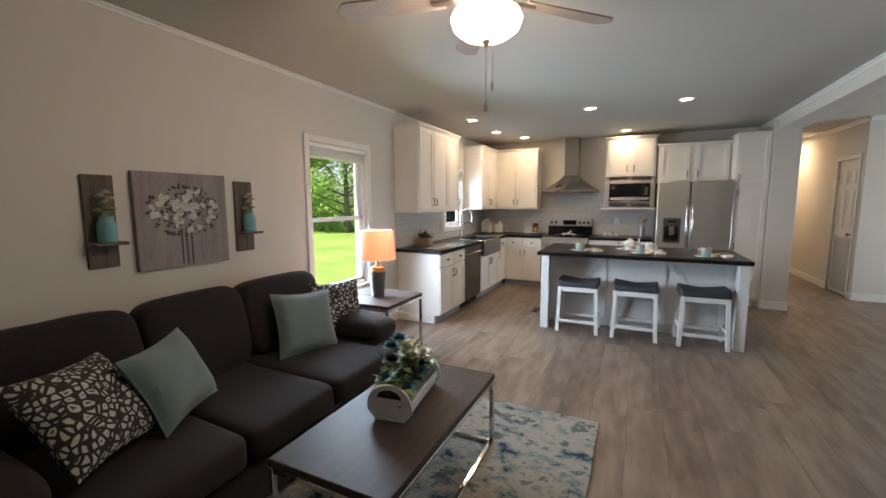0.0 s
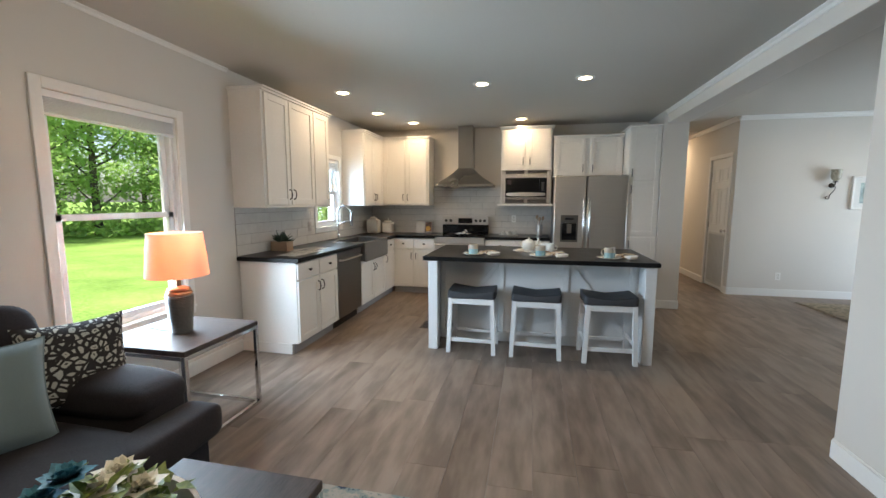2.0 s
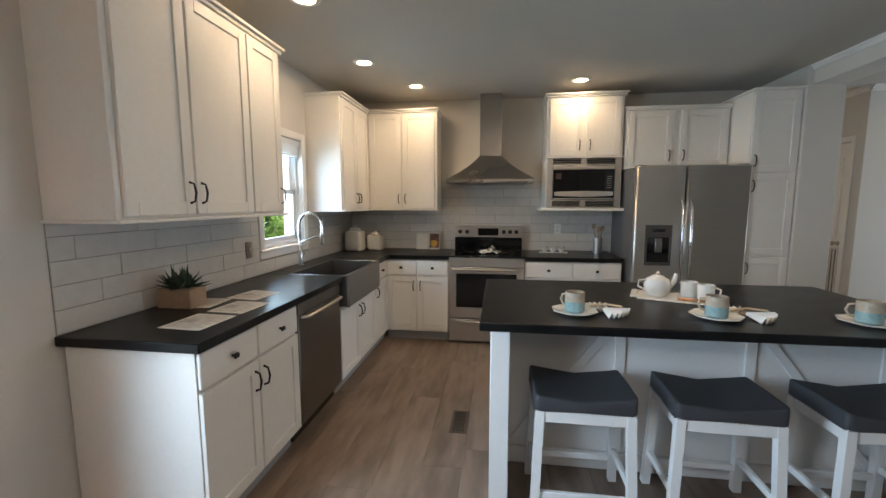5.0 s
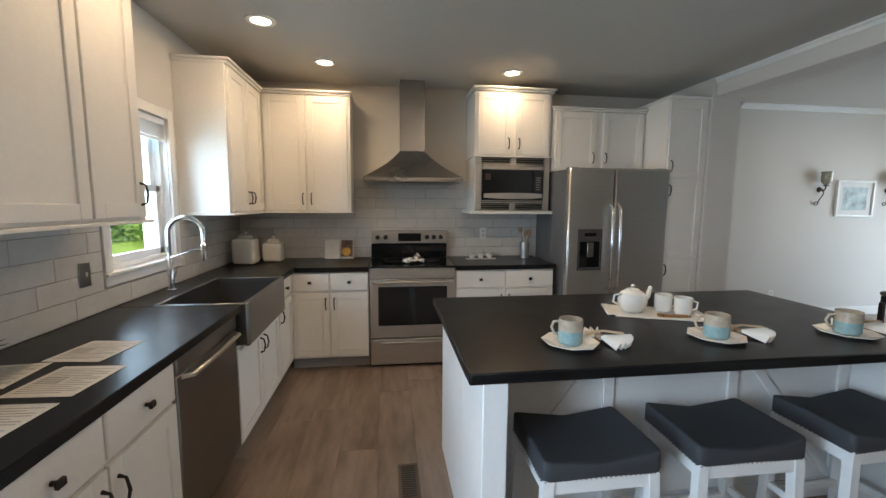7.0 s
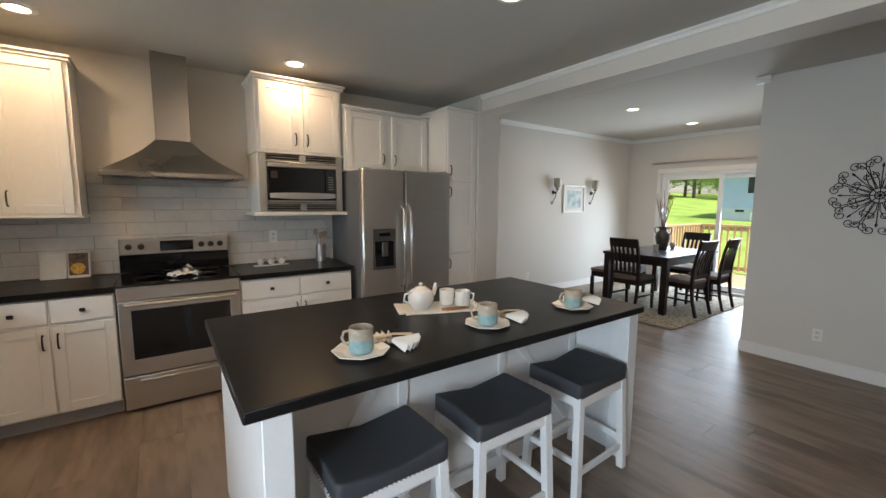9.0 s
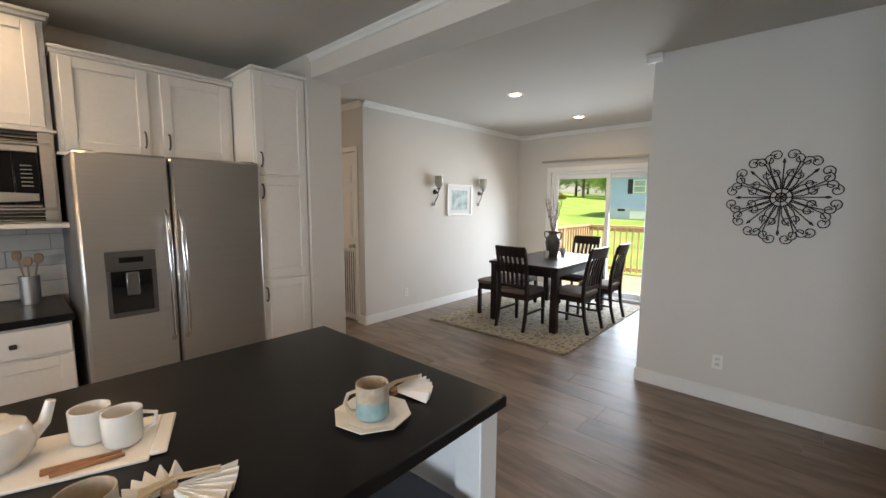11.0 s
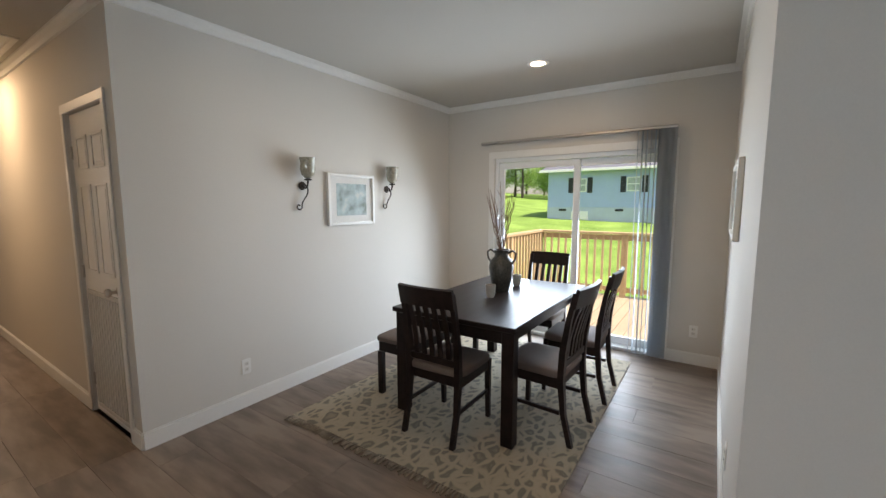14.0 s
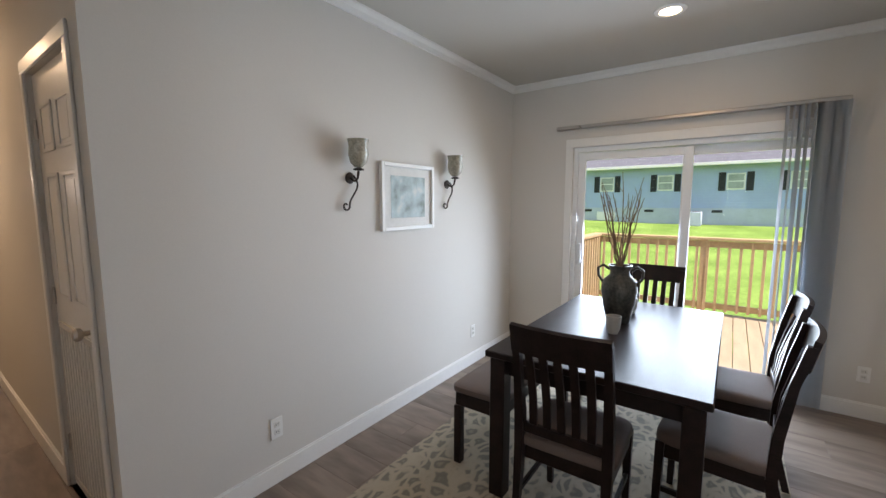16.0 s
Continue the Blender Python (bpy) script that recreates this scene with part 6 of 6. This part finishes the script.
for r in (0.062, 0.03):
    b.tube([on(r, 2 * math.pi * k / 28) for k in range(28)], 0.0045, 5, closed=True)
for k in range(8):
    a = 2 * math.pi * k / 8
    b.tube([on(0.0, a), on(0.06, a)], 0.004, 5)
    b.tube([on(0.062, a), on(0.235, a)], 0.0038, 5)
    b.tube([on(0.225, a), on(0.245, a), on(0.265, a)], [0.004, 0.010, 0.002], 6)
    for sg in (-1, 1):
        b.tube([on(0.062, a + sg * 0.12), on(0.12, a + sg * 0.10), on(0.17, a + sg * 0.20), on(0.205, a + sg * 0.30)], 0.0038, 5)
        scroll(on(0.175, a + sg * 0.24), 0.032, a + sg * 1.4, 1.15, sg, 0.0036)
        b.tube([on(0.062, a + sg * 0.30), on(0.16, a + sg * 0.38), on(0.25, a + sg * 0.35), on(0.285, a + sg * 0.26)], 0.0038, 5)
        scroll(on(0.288, a + sg * 0.155), 0.037, a + sg * 1.5, 1.25, -sg, 0.0036)
        scroll(on(0.268, a + sg * 0.30), 0.036, a - sg * 1.0, 1.2, sg, 0.0036)
b.done("scrollwork", IRON, md)

# ---- hall ----
hdoor = thing("door_2", "white six-panel closet door with lower air grille", "door", (HALLX, 8.70, 0), kind="structure")
b = B()
X = HALLX + 0.02
b.box(X, X + 0.035, 8.343, 9.057, 0.008, 2.136, 0.003)
b.done("leaf", TRIM, hdoor)
for y0, y1 in ((8.45, 8.66), (8.74, 8.95)):
    for z0, z1 in ((1.76, 1.98), (1.06, 1.66)):
        q = B()
        for a0, a1, c0, c1 in ((y0, y0 + 0.018, z0, z1), (y1 - 0.018, y1, z0, z1), (y0, y1, z0, z0 + 0.018), (y0, y1, z1 - 0.018, z1)):
            q.box(X - 0.007, X - 0.0005, a0, a1, c0, c1, 0.003)
        q.box(X - 0.005, X - 0.0005, y0 + 0.035, y1 - 0.035, z0 + 0.035, z1 - 0.035, 0.003)
        q.done("panel", TRIM, hdoor)
q = B()
q.box(X - 0.012, X - 0.0005, 8.40, 8.99, 0.06, 0.09, 0.002).box(X - 0.012, X - 0.0005, 8.40, 8.99, 0.90, 0.93, 0.002)
for k in range(13):
    y = 8.40 + k * 0.0475
    q.box(X - 0.012, X - 0.0005, y, y + 0.02, 0.09, 0.90, 0.003)
q.done("grille", CERAM, hdoor)
B().box(X - 0.003, X - 0.0004, 8.41, 8.98, 0.09, 0.90, 0).done("grille_back", mat("grille_shadow", (0.16, 0.155, 0.15), 0.8), hdoor)
B().lathe((0, 0, 0), [(0.001, 0), (0.03, 0.0005), (0.028, 0.006), (0.011, 0.012), (0.011, 0.035), (0.026, 0.045), (0.03, 0.06), (0.02, 0.072), (0.001, 0.075)], 20, m=Matrix.Translation((X - 0.001, 8.425, 0.975)) @ Matrix.Rotation(radians(-90), 4, "Y")).done("knob", NICKEL, hdoor)
for z in (0.25, 1.05, 1.88):
    B().cyl((X - 0.006, 9.045, z - 0.045), (X - 0.006, 9.045, z + 0.045), 0.007, n=8).done("hinge", NICKEL, hdoor)
B().box(HALLX - 0.014, HALLX - 0.001, 9.06, 9.11, 0.0, 2.14).box(HALLX - 0.014, HALLX - 0.001, 8.29, 8.34, 0.0, 2.14).box(HALLX - 0.014, HALLX - 0.001, 8.29, 9.11, 2.14, 2.20).done("casing", TRIM, hdoor)
B().box(HALLX + 0.06, HALLX + 0.075, 8.2, 9.2, 0, 2.3, 0).done("wall_closet_back", WALL, smooth=False, label="plain closet wall behind the door", category="wall", kind="structure")
B().box(2.41, 2.45, 12.985, 12.999, 0, 2.06).box(3.27, 3.33, 12.985, 12.999, 0, 2.06).box(2.41, 3.33, 12.985, 12.999, 2.06, 2.12).done("trim", TRIM, label="white casing round the bedroom doorway", category="trim", kind="structure")

# bedroom beyond the hall
B().box(1.0, 6.0, 13.12, 17.0, -0.02, 0.003, 0).done("floor_bedroom", CARPET, smooth=False, label="grey bedroom carpet", category="floor", kind="structure")
b = B()
b.box(0.9, 1.0, 13.12, 17.0, 0, CEIL, 0).box(6.0, 6.1, 13.12, 17.0, 0, CEIL, 0).box(0.9, 6.1, 17.0, 17.1, 0, CEIL, 0)
b.box(3.6, 6.1, 13.02, 13.12, 0, CEIL, 0).box(0.9, 2.2, 13.02, 13.12, 0, CEIL, 0)
b.done("wall_bedroom", WALL, smooth=False, label="plain off-white bedroom walls", category="wall", kind="structure")
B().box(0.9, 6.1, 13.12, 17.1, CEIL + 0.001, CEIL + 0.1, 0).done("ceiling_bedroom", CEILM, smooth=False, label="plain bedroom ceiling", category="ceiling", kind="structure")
ns = thing("nightstand", "dark wood two-drawer nightstand by the bed", "nightstand", (3.27, 16.7, 0.003))
B().box(3.05, 3.5, 16.5, 16.97, 0.06, 0.60, 0.004).done("body", DARKW, ns)
for z in (0.12, 0.36):
    B().box(3.08, 3.47, 16.48, 16.4995, z, z + 0.2, 0.004).done("drawer", DARKW, ns)
for x in (3.08, 3.44):
    B().box(x, x + 0.04, 16.52, 16.95, 0.0035, 0.0595, 0.002).done("foot", DARKW, ns)
bl = thing("bedside_lamp", "white lamp with pale shade on the nightstand", "lamp", (3.2, 16.75, 0.6))
B().lathe((3.2, 16.75, 0.6005), [(0.001, 0), (0.08, 0.0), (0.085, 0.02), (0.05, 0.12), (0.07, 0.22), (0.015, 0.32), (0.012, 0.42), (0.001, 0.42)], 20).done("base", CERAM, bl)
B().lathe((3.2, 16.75, 0.6), [(0.17, 0.38), (0.13, 0.65), (0.128, 0.65), (0.168, 0.38)], 24).done("shade", mat("lit_pale_shade", (0.8, 0.75, 0.65), 0.9, emit=((1, 0.8, 0.55), 1.4)), bl)
bd = thing("bed", "bed with dark tufted headboard and white bedding", "bed", (4.5, 15.9, 0.003))
B().box(3.62, 5.3, 16.86, 16.97, 0.01, 1.30, 0.02).done("headboard", mat("dark_upholstery", (0.05, 0.05, 0.07), 0.9), bd)
B().box(3.66, 5.26, 14.9, 16.85, 0.01, 0.35, 0.02).done("base", DARKW, bd)
B().cushion((4.46, 15.87, 0.48), (0.82, 0.99, 0.14), 0.3, 0.15).done("mattress", NAPK, bd)
B().cushion((4.05, 16.55, 0.72), (0.33, 0.16, 0.18), 0.6, 0.4).done("pillow", NAPK, bd)

# ---- outside ----
def ground_z(x, y):
    z = -0.75
    if x > 9:
        z += min(1.0, (x - 9) / 18) * 1.0
        if x > 27:
            z += min(1.0, (x - 27) / 60) * 1.6
        if y > 12:
            z += min(1.0, (y - 12) / 50) * 3.0 * min(1.0, (x - 9) / 25)
    if x < -8:
        z += min(1.0, (-8 - x) / 20) * 0.25
    return z


def spread(n, far):
    return [math.copysign((abs(i) / n) ** 2.2, i) * far for i in range(-n, n + 1)]


b = B()
xs = [2 + v for v in spread(34, 900)]
ys = [6 + v for v in spread(34, 900)]
grid = [[b.bm.verts.new((x, y, ground_z(x, y))) for y in ys] for x in xs]
for i in range(len(xs) - 1):
    for k in range(len(ys) - 1):
        b.bm.faces.new((grid[i][k], grid[i + 1][k], grid[i + 1][k + 1], grid[i][k + 1]))
b.done("ground", GRASS, label="bright green mown lawn rising to a hill", category="ground", kind="structure")
B().box(-15.5, -12.5, -30, 2.0, -0.70, -0.66, 0, rz=-6).done("road", ROADM, smooth=False, label="grey gravel drive across the lawn", category="road", kind="structure")

# deck
dk = thing("deck", "new pine deck with railing outside the patio door", "deck", (8.4, 6.5, -0.75))
b = B()
for k in range(32):
    y = 3.60 + k * 0.142
    b.box(7.08, 9.92, y, y + 0.136, -0.10, -0.065, 0.004)
b.done("boards", DECKW, dk)
b = B()
b.box(7.1, 9.9, 3.62, 3.66, -0.3, -0.101, 0).box(7.1, 9.9, 8.08, 8.12, -0.3, -0.101, 0).box(9.86, 9.9, 3.66, 8.08, -0.3, -0.101, 0)
b.done("joists", DECKW, dk)
posts = [(9.80, 8.02), (9.80, 6.55), (9.80, 5.1), (9.80, 3.70), (8.45, 8.02), (7.15, 8.02)]
for x, y in posts:
    B().box(x - 0.045, x + 0.045, y - 0.045, y + 0.045, ground_z(x, y) - 0.05, 1.0, 0.004).done("post", RAILW, dk)
B().box(9.73, 9.87, 3.60, 8.09, 1.001, 1.04, 0.005).box(7.10, 9.729, 7.95, 8.09, 1.001, 1.04, 0.005).box(9.78, 9.82, 3.7, 8.0, 0.02, 0.10, 0.003).box(7.15, 9.77, 8.0, 8.04, 0.02, 0.10, 0.003).box(9.78, 9.82, 3.7, 8.0, 0.90, 0.99, 0.003).box(7.15, 9.77, 8.0, 8.04, 0.90, 0.99, 0.003).done("rails", RAILW, dk)
for k in range(33):
    y = 3.80 + k * 0.128
    B().box(9.745, 9.779, y, y + 0.034, 0.0, 0.99, 0.002).done("baluster", RAILW, dk)
for k in range(20):
    x = 7.25 + k * 0.126
    B().box(x, x + 0.034, 7.962, 7.998, 0.0, 0.99, 0.002).done("baluster", RAILW, dk)

# neighbouring house
HX = 30.0
nh = thing("neighbour_house", "single-storey blue-grey house with dark shutters", "house", (33, 4, 0.3))
b = B()
b.box(HX, HX + 7, -14, 15.05, 1.25, 3.72, 0)
for k in range(16):
    z = 1.27 + k * 0.152
    b.box(HX - 0.02, HX - 0.001, -14, 15.05, z, z + 0.145, 0.006)
b.done("wall", SIDING, nh, smooth=False)
B().box(HX - 0.03, HX + 7, -14, 15.06, -0.6, 1.249, 0).done("foundation", SKIRT, nh, smooth=False)
b = B()
b.rings([[Vector((HX - 0.5, y, 3.70)), Vector((HX + 3.5, y, 4.95)), Vector((HX + 7.5, y, 3.70)), Vector((HX + 7.5, y, 3.62)), Vector((HX - 0.5, y, 3.62))] for y in (-14.4, 15.5)])
b.done("roof", ROOF, nh, smooth=False)
B().box(HX - 0.62, HX - 0.5, -14.4, 15.5, 3.58, 3.74, 0.01).done("gutter", VINYL, nh)
for y in (12.86, 9.6, 6.25, 3.6, 0.5, -4.0):
    B().box(HX - 0.07, HX - 0.021, y - 0.42, y + 0.42, 2.25, 3.15, 0.01).done("window_frame", VINYL, nh)
    B().box(HX - 0.09, HX - 0.071, y - 0.34, y + 0.34, 2.33, 2.68, 0).box(HX - 0.09, HX - 0.071, y - 0.34, y + 0.34, 2.74, 3.07, 0).done("pane", mat("curtained_pane", (0.40, 0.45, 0.48), 0.15, var=0.25, scale=2), nh)
    for sy in (-1, 1):
        B().box(HX - 0.06, HX - 0.021, y + sy * 0.62 - 0.16, y + sy * 0.62 + 0.16, 2.2, 3.2, 0.01).done("shutter", SHUT, nh)
for y in (14.0, 10.4, 7.0, 2.0):
    B().box(HX - 0.05, HX - 0.031, y - 0.25, y + 0.25, 1.0, 1.15, 0.005).done("vent", SHUT, nh)
B().box(HX - 0.12, HX - 0.031, 12.3, 13.4, 0.45, 1.0, 0.01).done("access_panel", VINYL, nh)
ac = thing("air_conditioner", "grey outdoor air conditioner beside the house", "air conditioner", (HX - 0.8, 8.0, ground_z(HX - 0.8, 8.0)))
gz = ground_z(HX - 0.8, 8.0)
B().box(HX - 1.15, HX - 0.45, 7.65, 8.35, gz - 0.02, gz + 0.75, 0.03).done("case", SKIRT, ac)
B().lathe((HX - 0.8, 8.0, gz + 0.7505), [(0.001, 0), (0.3, 0.0), (0.3, 0.03), (0.001, 0.04)], 20).done("fan_grille", BLACK, ac)


# trees
def tree(seed, h, spread_r, n):
    q = random.Random(seed)
    s = thing("tree", "leafy green deciduous tree on the lawn", "tree", (0, 0, 0), "trees round the lawn")
    b = B()
    b.tube([(0, 0, -0.3), (0.05, 0.03, h * 0.25), (0.1, -0.05, h * 0.55), (0.0, 0.0, h * 0.9)], [0.24, 0.18, 0.12, 0.03], 8)
    tips = []
    for k in range(20):
        z = h * q.uniform(0.10, 0.8)
        a = k * 2.4
        r = spread_r * (1.05 - 0.55 * z / h) * q.uniform(0.6, 1.0)
        e = Vector((math.cos(a) * r, math.sin(a) * r, z + h * 0.12))
        b.tube([(0.05, 0, z), e * 0.55 + Vector((0, 0, z * 0.40)), e], [0.07, 0.045, 0.015], 5)
        tips += [e, e * 0.6 + Vector((0, 0, z * 0.42))]
    tips += [Vector((0, 0, h * 0.95)), Vector((0.5, 0.3, h * 0.85))]
    b.done("trunk", BARK, s)
    c = B()
    for t in tips:
        R = q.uniform(0.6, 1.15) * spread_r * 0.42
        for k in range(n):
            v = Vector((q.gauss(0, 1), q.gauss(0, 1), q.gauss(0, 0.7)))
            v = v.normalized() * R * q.random() ** 0.4
            p = t + v
            d = Vector((q.uniform(-1, 1), q.uniform(-1, 1), q.uniform(-0.8, 0.3)))
            leaf(c, p, d, (q.uniform(-0.5, 0.5), q.uniform(-0.5, 0.5), 1), q.uniform(0.22, 0.42), q.uniform(0.07, 0.13))
    c.done("crown", FOLI, s, kind="stuff", smooth=False)
    return s


TREES = [tree(1, 10.0, 3.4, 95), tree(2, 12.0, 3.0, 95), tree(3, 8.0, 3.2, 90)]
rt2 = random.Random(21)
spots = []
for k in range(30):
    a = radians(86 + k * 3.55 + rt2.uniform(-1.4, 1.4))
    d = rt2.uniform(25, 31) + (7 if k % 2 else 0)
    spots.append((-2 + d * math.cos(a), 3 + d * math.sin(a)))
for k in range(12):
    spots.append((78 + rt2.uniform(-4, 10), 24 + k * 5.5))
spots += [(60, 44), (56, 36), (64, 50)]
for k in range(16):
    spots.append((60 + rt2.uniform(0, 12), 21 + k * 2.6))
for i, (x, y) in enumerate(spots):
    m = pose(x, y, ground_z(x, y), rz=i * 77)
    t = TREES[i % 3]
    if i < 3:
        t.matrix_basis = m
    else:
        copy_thing(t, m)


def bush(x, y, seed, size=1.0, material=None, label="low flowering garden bush on the slope", group="bushes on the slope"):
    q = random.Random(seed)
    s = thing("bush", label, "bush", (x, y, ground_z(x, y)), group)
    b = B()
    z0 = ground_z(x, y)
    for k in range(420):
        v = Vector((q.gauss(0, 1), q.gauss(0, 1), abs(q.gauss(0, 0.7)))).normalized() * q.uniform(0.6, 1.0)
        leaf(b, Vector((x, y, z0)) + Vector((v.x * 1.3, v.y * 1.3, v.z)) * size, (q.uniform(-1, 1), q.uniform(-1, 1), q.uniform(0, 1)), (0.2, 0.1, 1), 0.4, 0.13)
    b.done("leaves", material or mat("bush_leaf", (0.10, 0.17, 0.03), 0.8, var=0.4, scale=1.5, color2=(0.30, 0.28, 0.05)), s, smooth=False)


for i in range(7):
    bush(52 + i * 1.5, 30 + i * 3.3, i)
for i in range(26):
    a = radians(86 + i * 4.1)
    bush(-2 + 29 * math.cos(a) + (i % 3), 3 + 29 * math.sin(a), 50 + i, 2.1, FOLI, "dense green undergrowth below the trees", "undergrowth at the lawn edge")

# ---- floor planks and wall tiles ----
flr = tagged(new("floor"), "grey-brown wood-look vinyl plank floor", "floor", "", "structure")
PW, PL = 0.228, 1.52
PLANKS = {}


def plank_mesh(w, l):
    key = (round(w, 3), round(l, 3))
    if key not in PLANKS:
        b = B().box(0, w - 0.0012, 0, l - 0.0012, -0.012, 0.0, 0.0006)
        me = bpy.data.meshes.new("plank")
        b.bm.to_mesh(me)
        b.bm.free()
        me.materials.append(PLANK)
        PLANKS[key] = me
    return PLANKS[key]


AREAS = [(WX, BEAM1, -2.58, 7.78), (BEAM1, FOYX, 0.5, 13.0), (FOYX, SLX, DINY0, DINY1), (WX, BEAM1, 7.0, 7.9)]
rng = random.Random(4)
for i in range(int((SLX + 0.02 - WX) / PW) + 1):
    x0 = WX + i * PW
    w = min(PW, SLX + 0.02 - x0)
    if w < 0.02:
        continue
    y = -2.58 - rng.random() * PL
    while y < 13.0:
        if any(x0 < a1 - 0.01 and x0 + w > a0 + 0.01 and y < b1 and y + PL > b0 for a0, a1, b0, b1 in AREAS):
            ya = max(y, -2.58)
            ob = new("plank", plank_mesh(w, min(y + PL, 13.05) - ya))
            ob.location = (x0, ya, 0)
            ob.parent = flr
        y += PL

ts = {"w": tagged(new("backsplash"), "off-white long subway tile backsplash beside the sink", "backsplash", "", "structure"), "k": tagged(new("backsplash"), "off-white long subway tile backsplash behind the range", "backsplash", "", "structure")}
B().box(WX + 0.0005, WX + 0.004, 4.44, 5.86, 0.915, 1.384, 0).box(WX + 0.0005, WX + 0.004, 5.86, 6.62, 0.915, 1.025, 0).box(WX + 0.0005, WX + 0.004, 6.62, BY - 0.001, 0.915, 1.384, 0).done("grout", GROUT, ts["w"], smooth=False, base=(0, 0, 0))
B().box(WX + 0.006, 0.74, BY - 0.004, BY - 0.0005, 0.915, 1.369, 0).box(-1.19, -0.02, BY - 0.004, BY - 0.0005, 1.37, 1.70, 0).done("grout", GROUT, ts["k"], smooth=False, base=(0, 0, 0))
TW, TH = 0.405, 0.100
TM = {}


def tile(parent, axis, a0, a1, z0, z1):
    key = (axis, round(a1 - a0, 3), round(z1 - z0, 3))
    if key not in TM:
        b = B()
        g = 0.0015
        if axis == "x":
            b.box(0, 0.007, g, a1 - a0 - g, g, z1 - z0 - g, 0.0015)
        else:
            b.box(g, a1 - a0 - g, -0.007, 0, g, z1 - z0 - g, 0.0015)
        me = bpy.data.meshes.new("tile")
        b.bm.to_mesh(me)
        b.bm.free()
        me.materials.append(TILE)
        TM[key] = me
    ob = new("tile", TM[key])
    ob.location = (WX + 0.004, a0, z0) if axis == "x" else (a0, BY - 0.004, z0)
    ob.parent = parent


def tiling(parent, axis, s0, s1, z0, z1, holes=()):
    row, z = 0, z0
    while z < z1 - 0.02:
        zt = min(z + TH, z1)
        a = s0 - (0, 0.5, 0.25, 0.75)[row % 4] * TW
        while a < s1:
            lo, hi = max(a, s0), min(a + TW, s1)
            for h0, h1, g0, g1 in holes:
                if zt > g0 + 0.01 and z < g1 - 0.01:
                    if lo >= h0 and hi <= h1:
                        lo = hi
                    elif lo < h0 < hi:
                        hi = h0
                    elif lo < h1 < hi:
                        lo = h1
            if hi - lo > 0.015:
                tile(parent, axis, lo, hi, z, zt)
            a += TW
        z += TH
        row += 1


tiling(ts["w"], "x", 4.44, BY - 0.012, 0.916, 1.384, [(5.85, 6.63, 1.02, 2.0)])
tiling(ts["k"], "y", WX + 0.012, 0.74, 0.916, 1.384, [(-1.19, -0.02, 1.31, 2)])
tiling(ts["k"], "y", -1.188, -0.022, 1.316, 1.70)
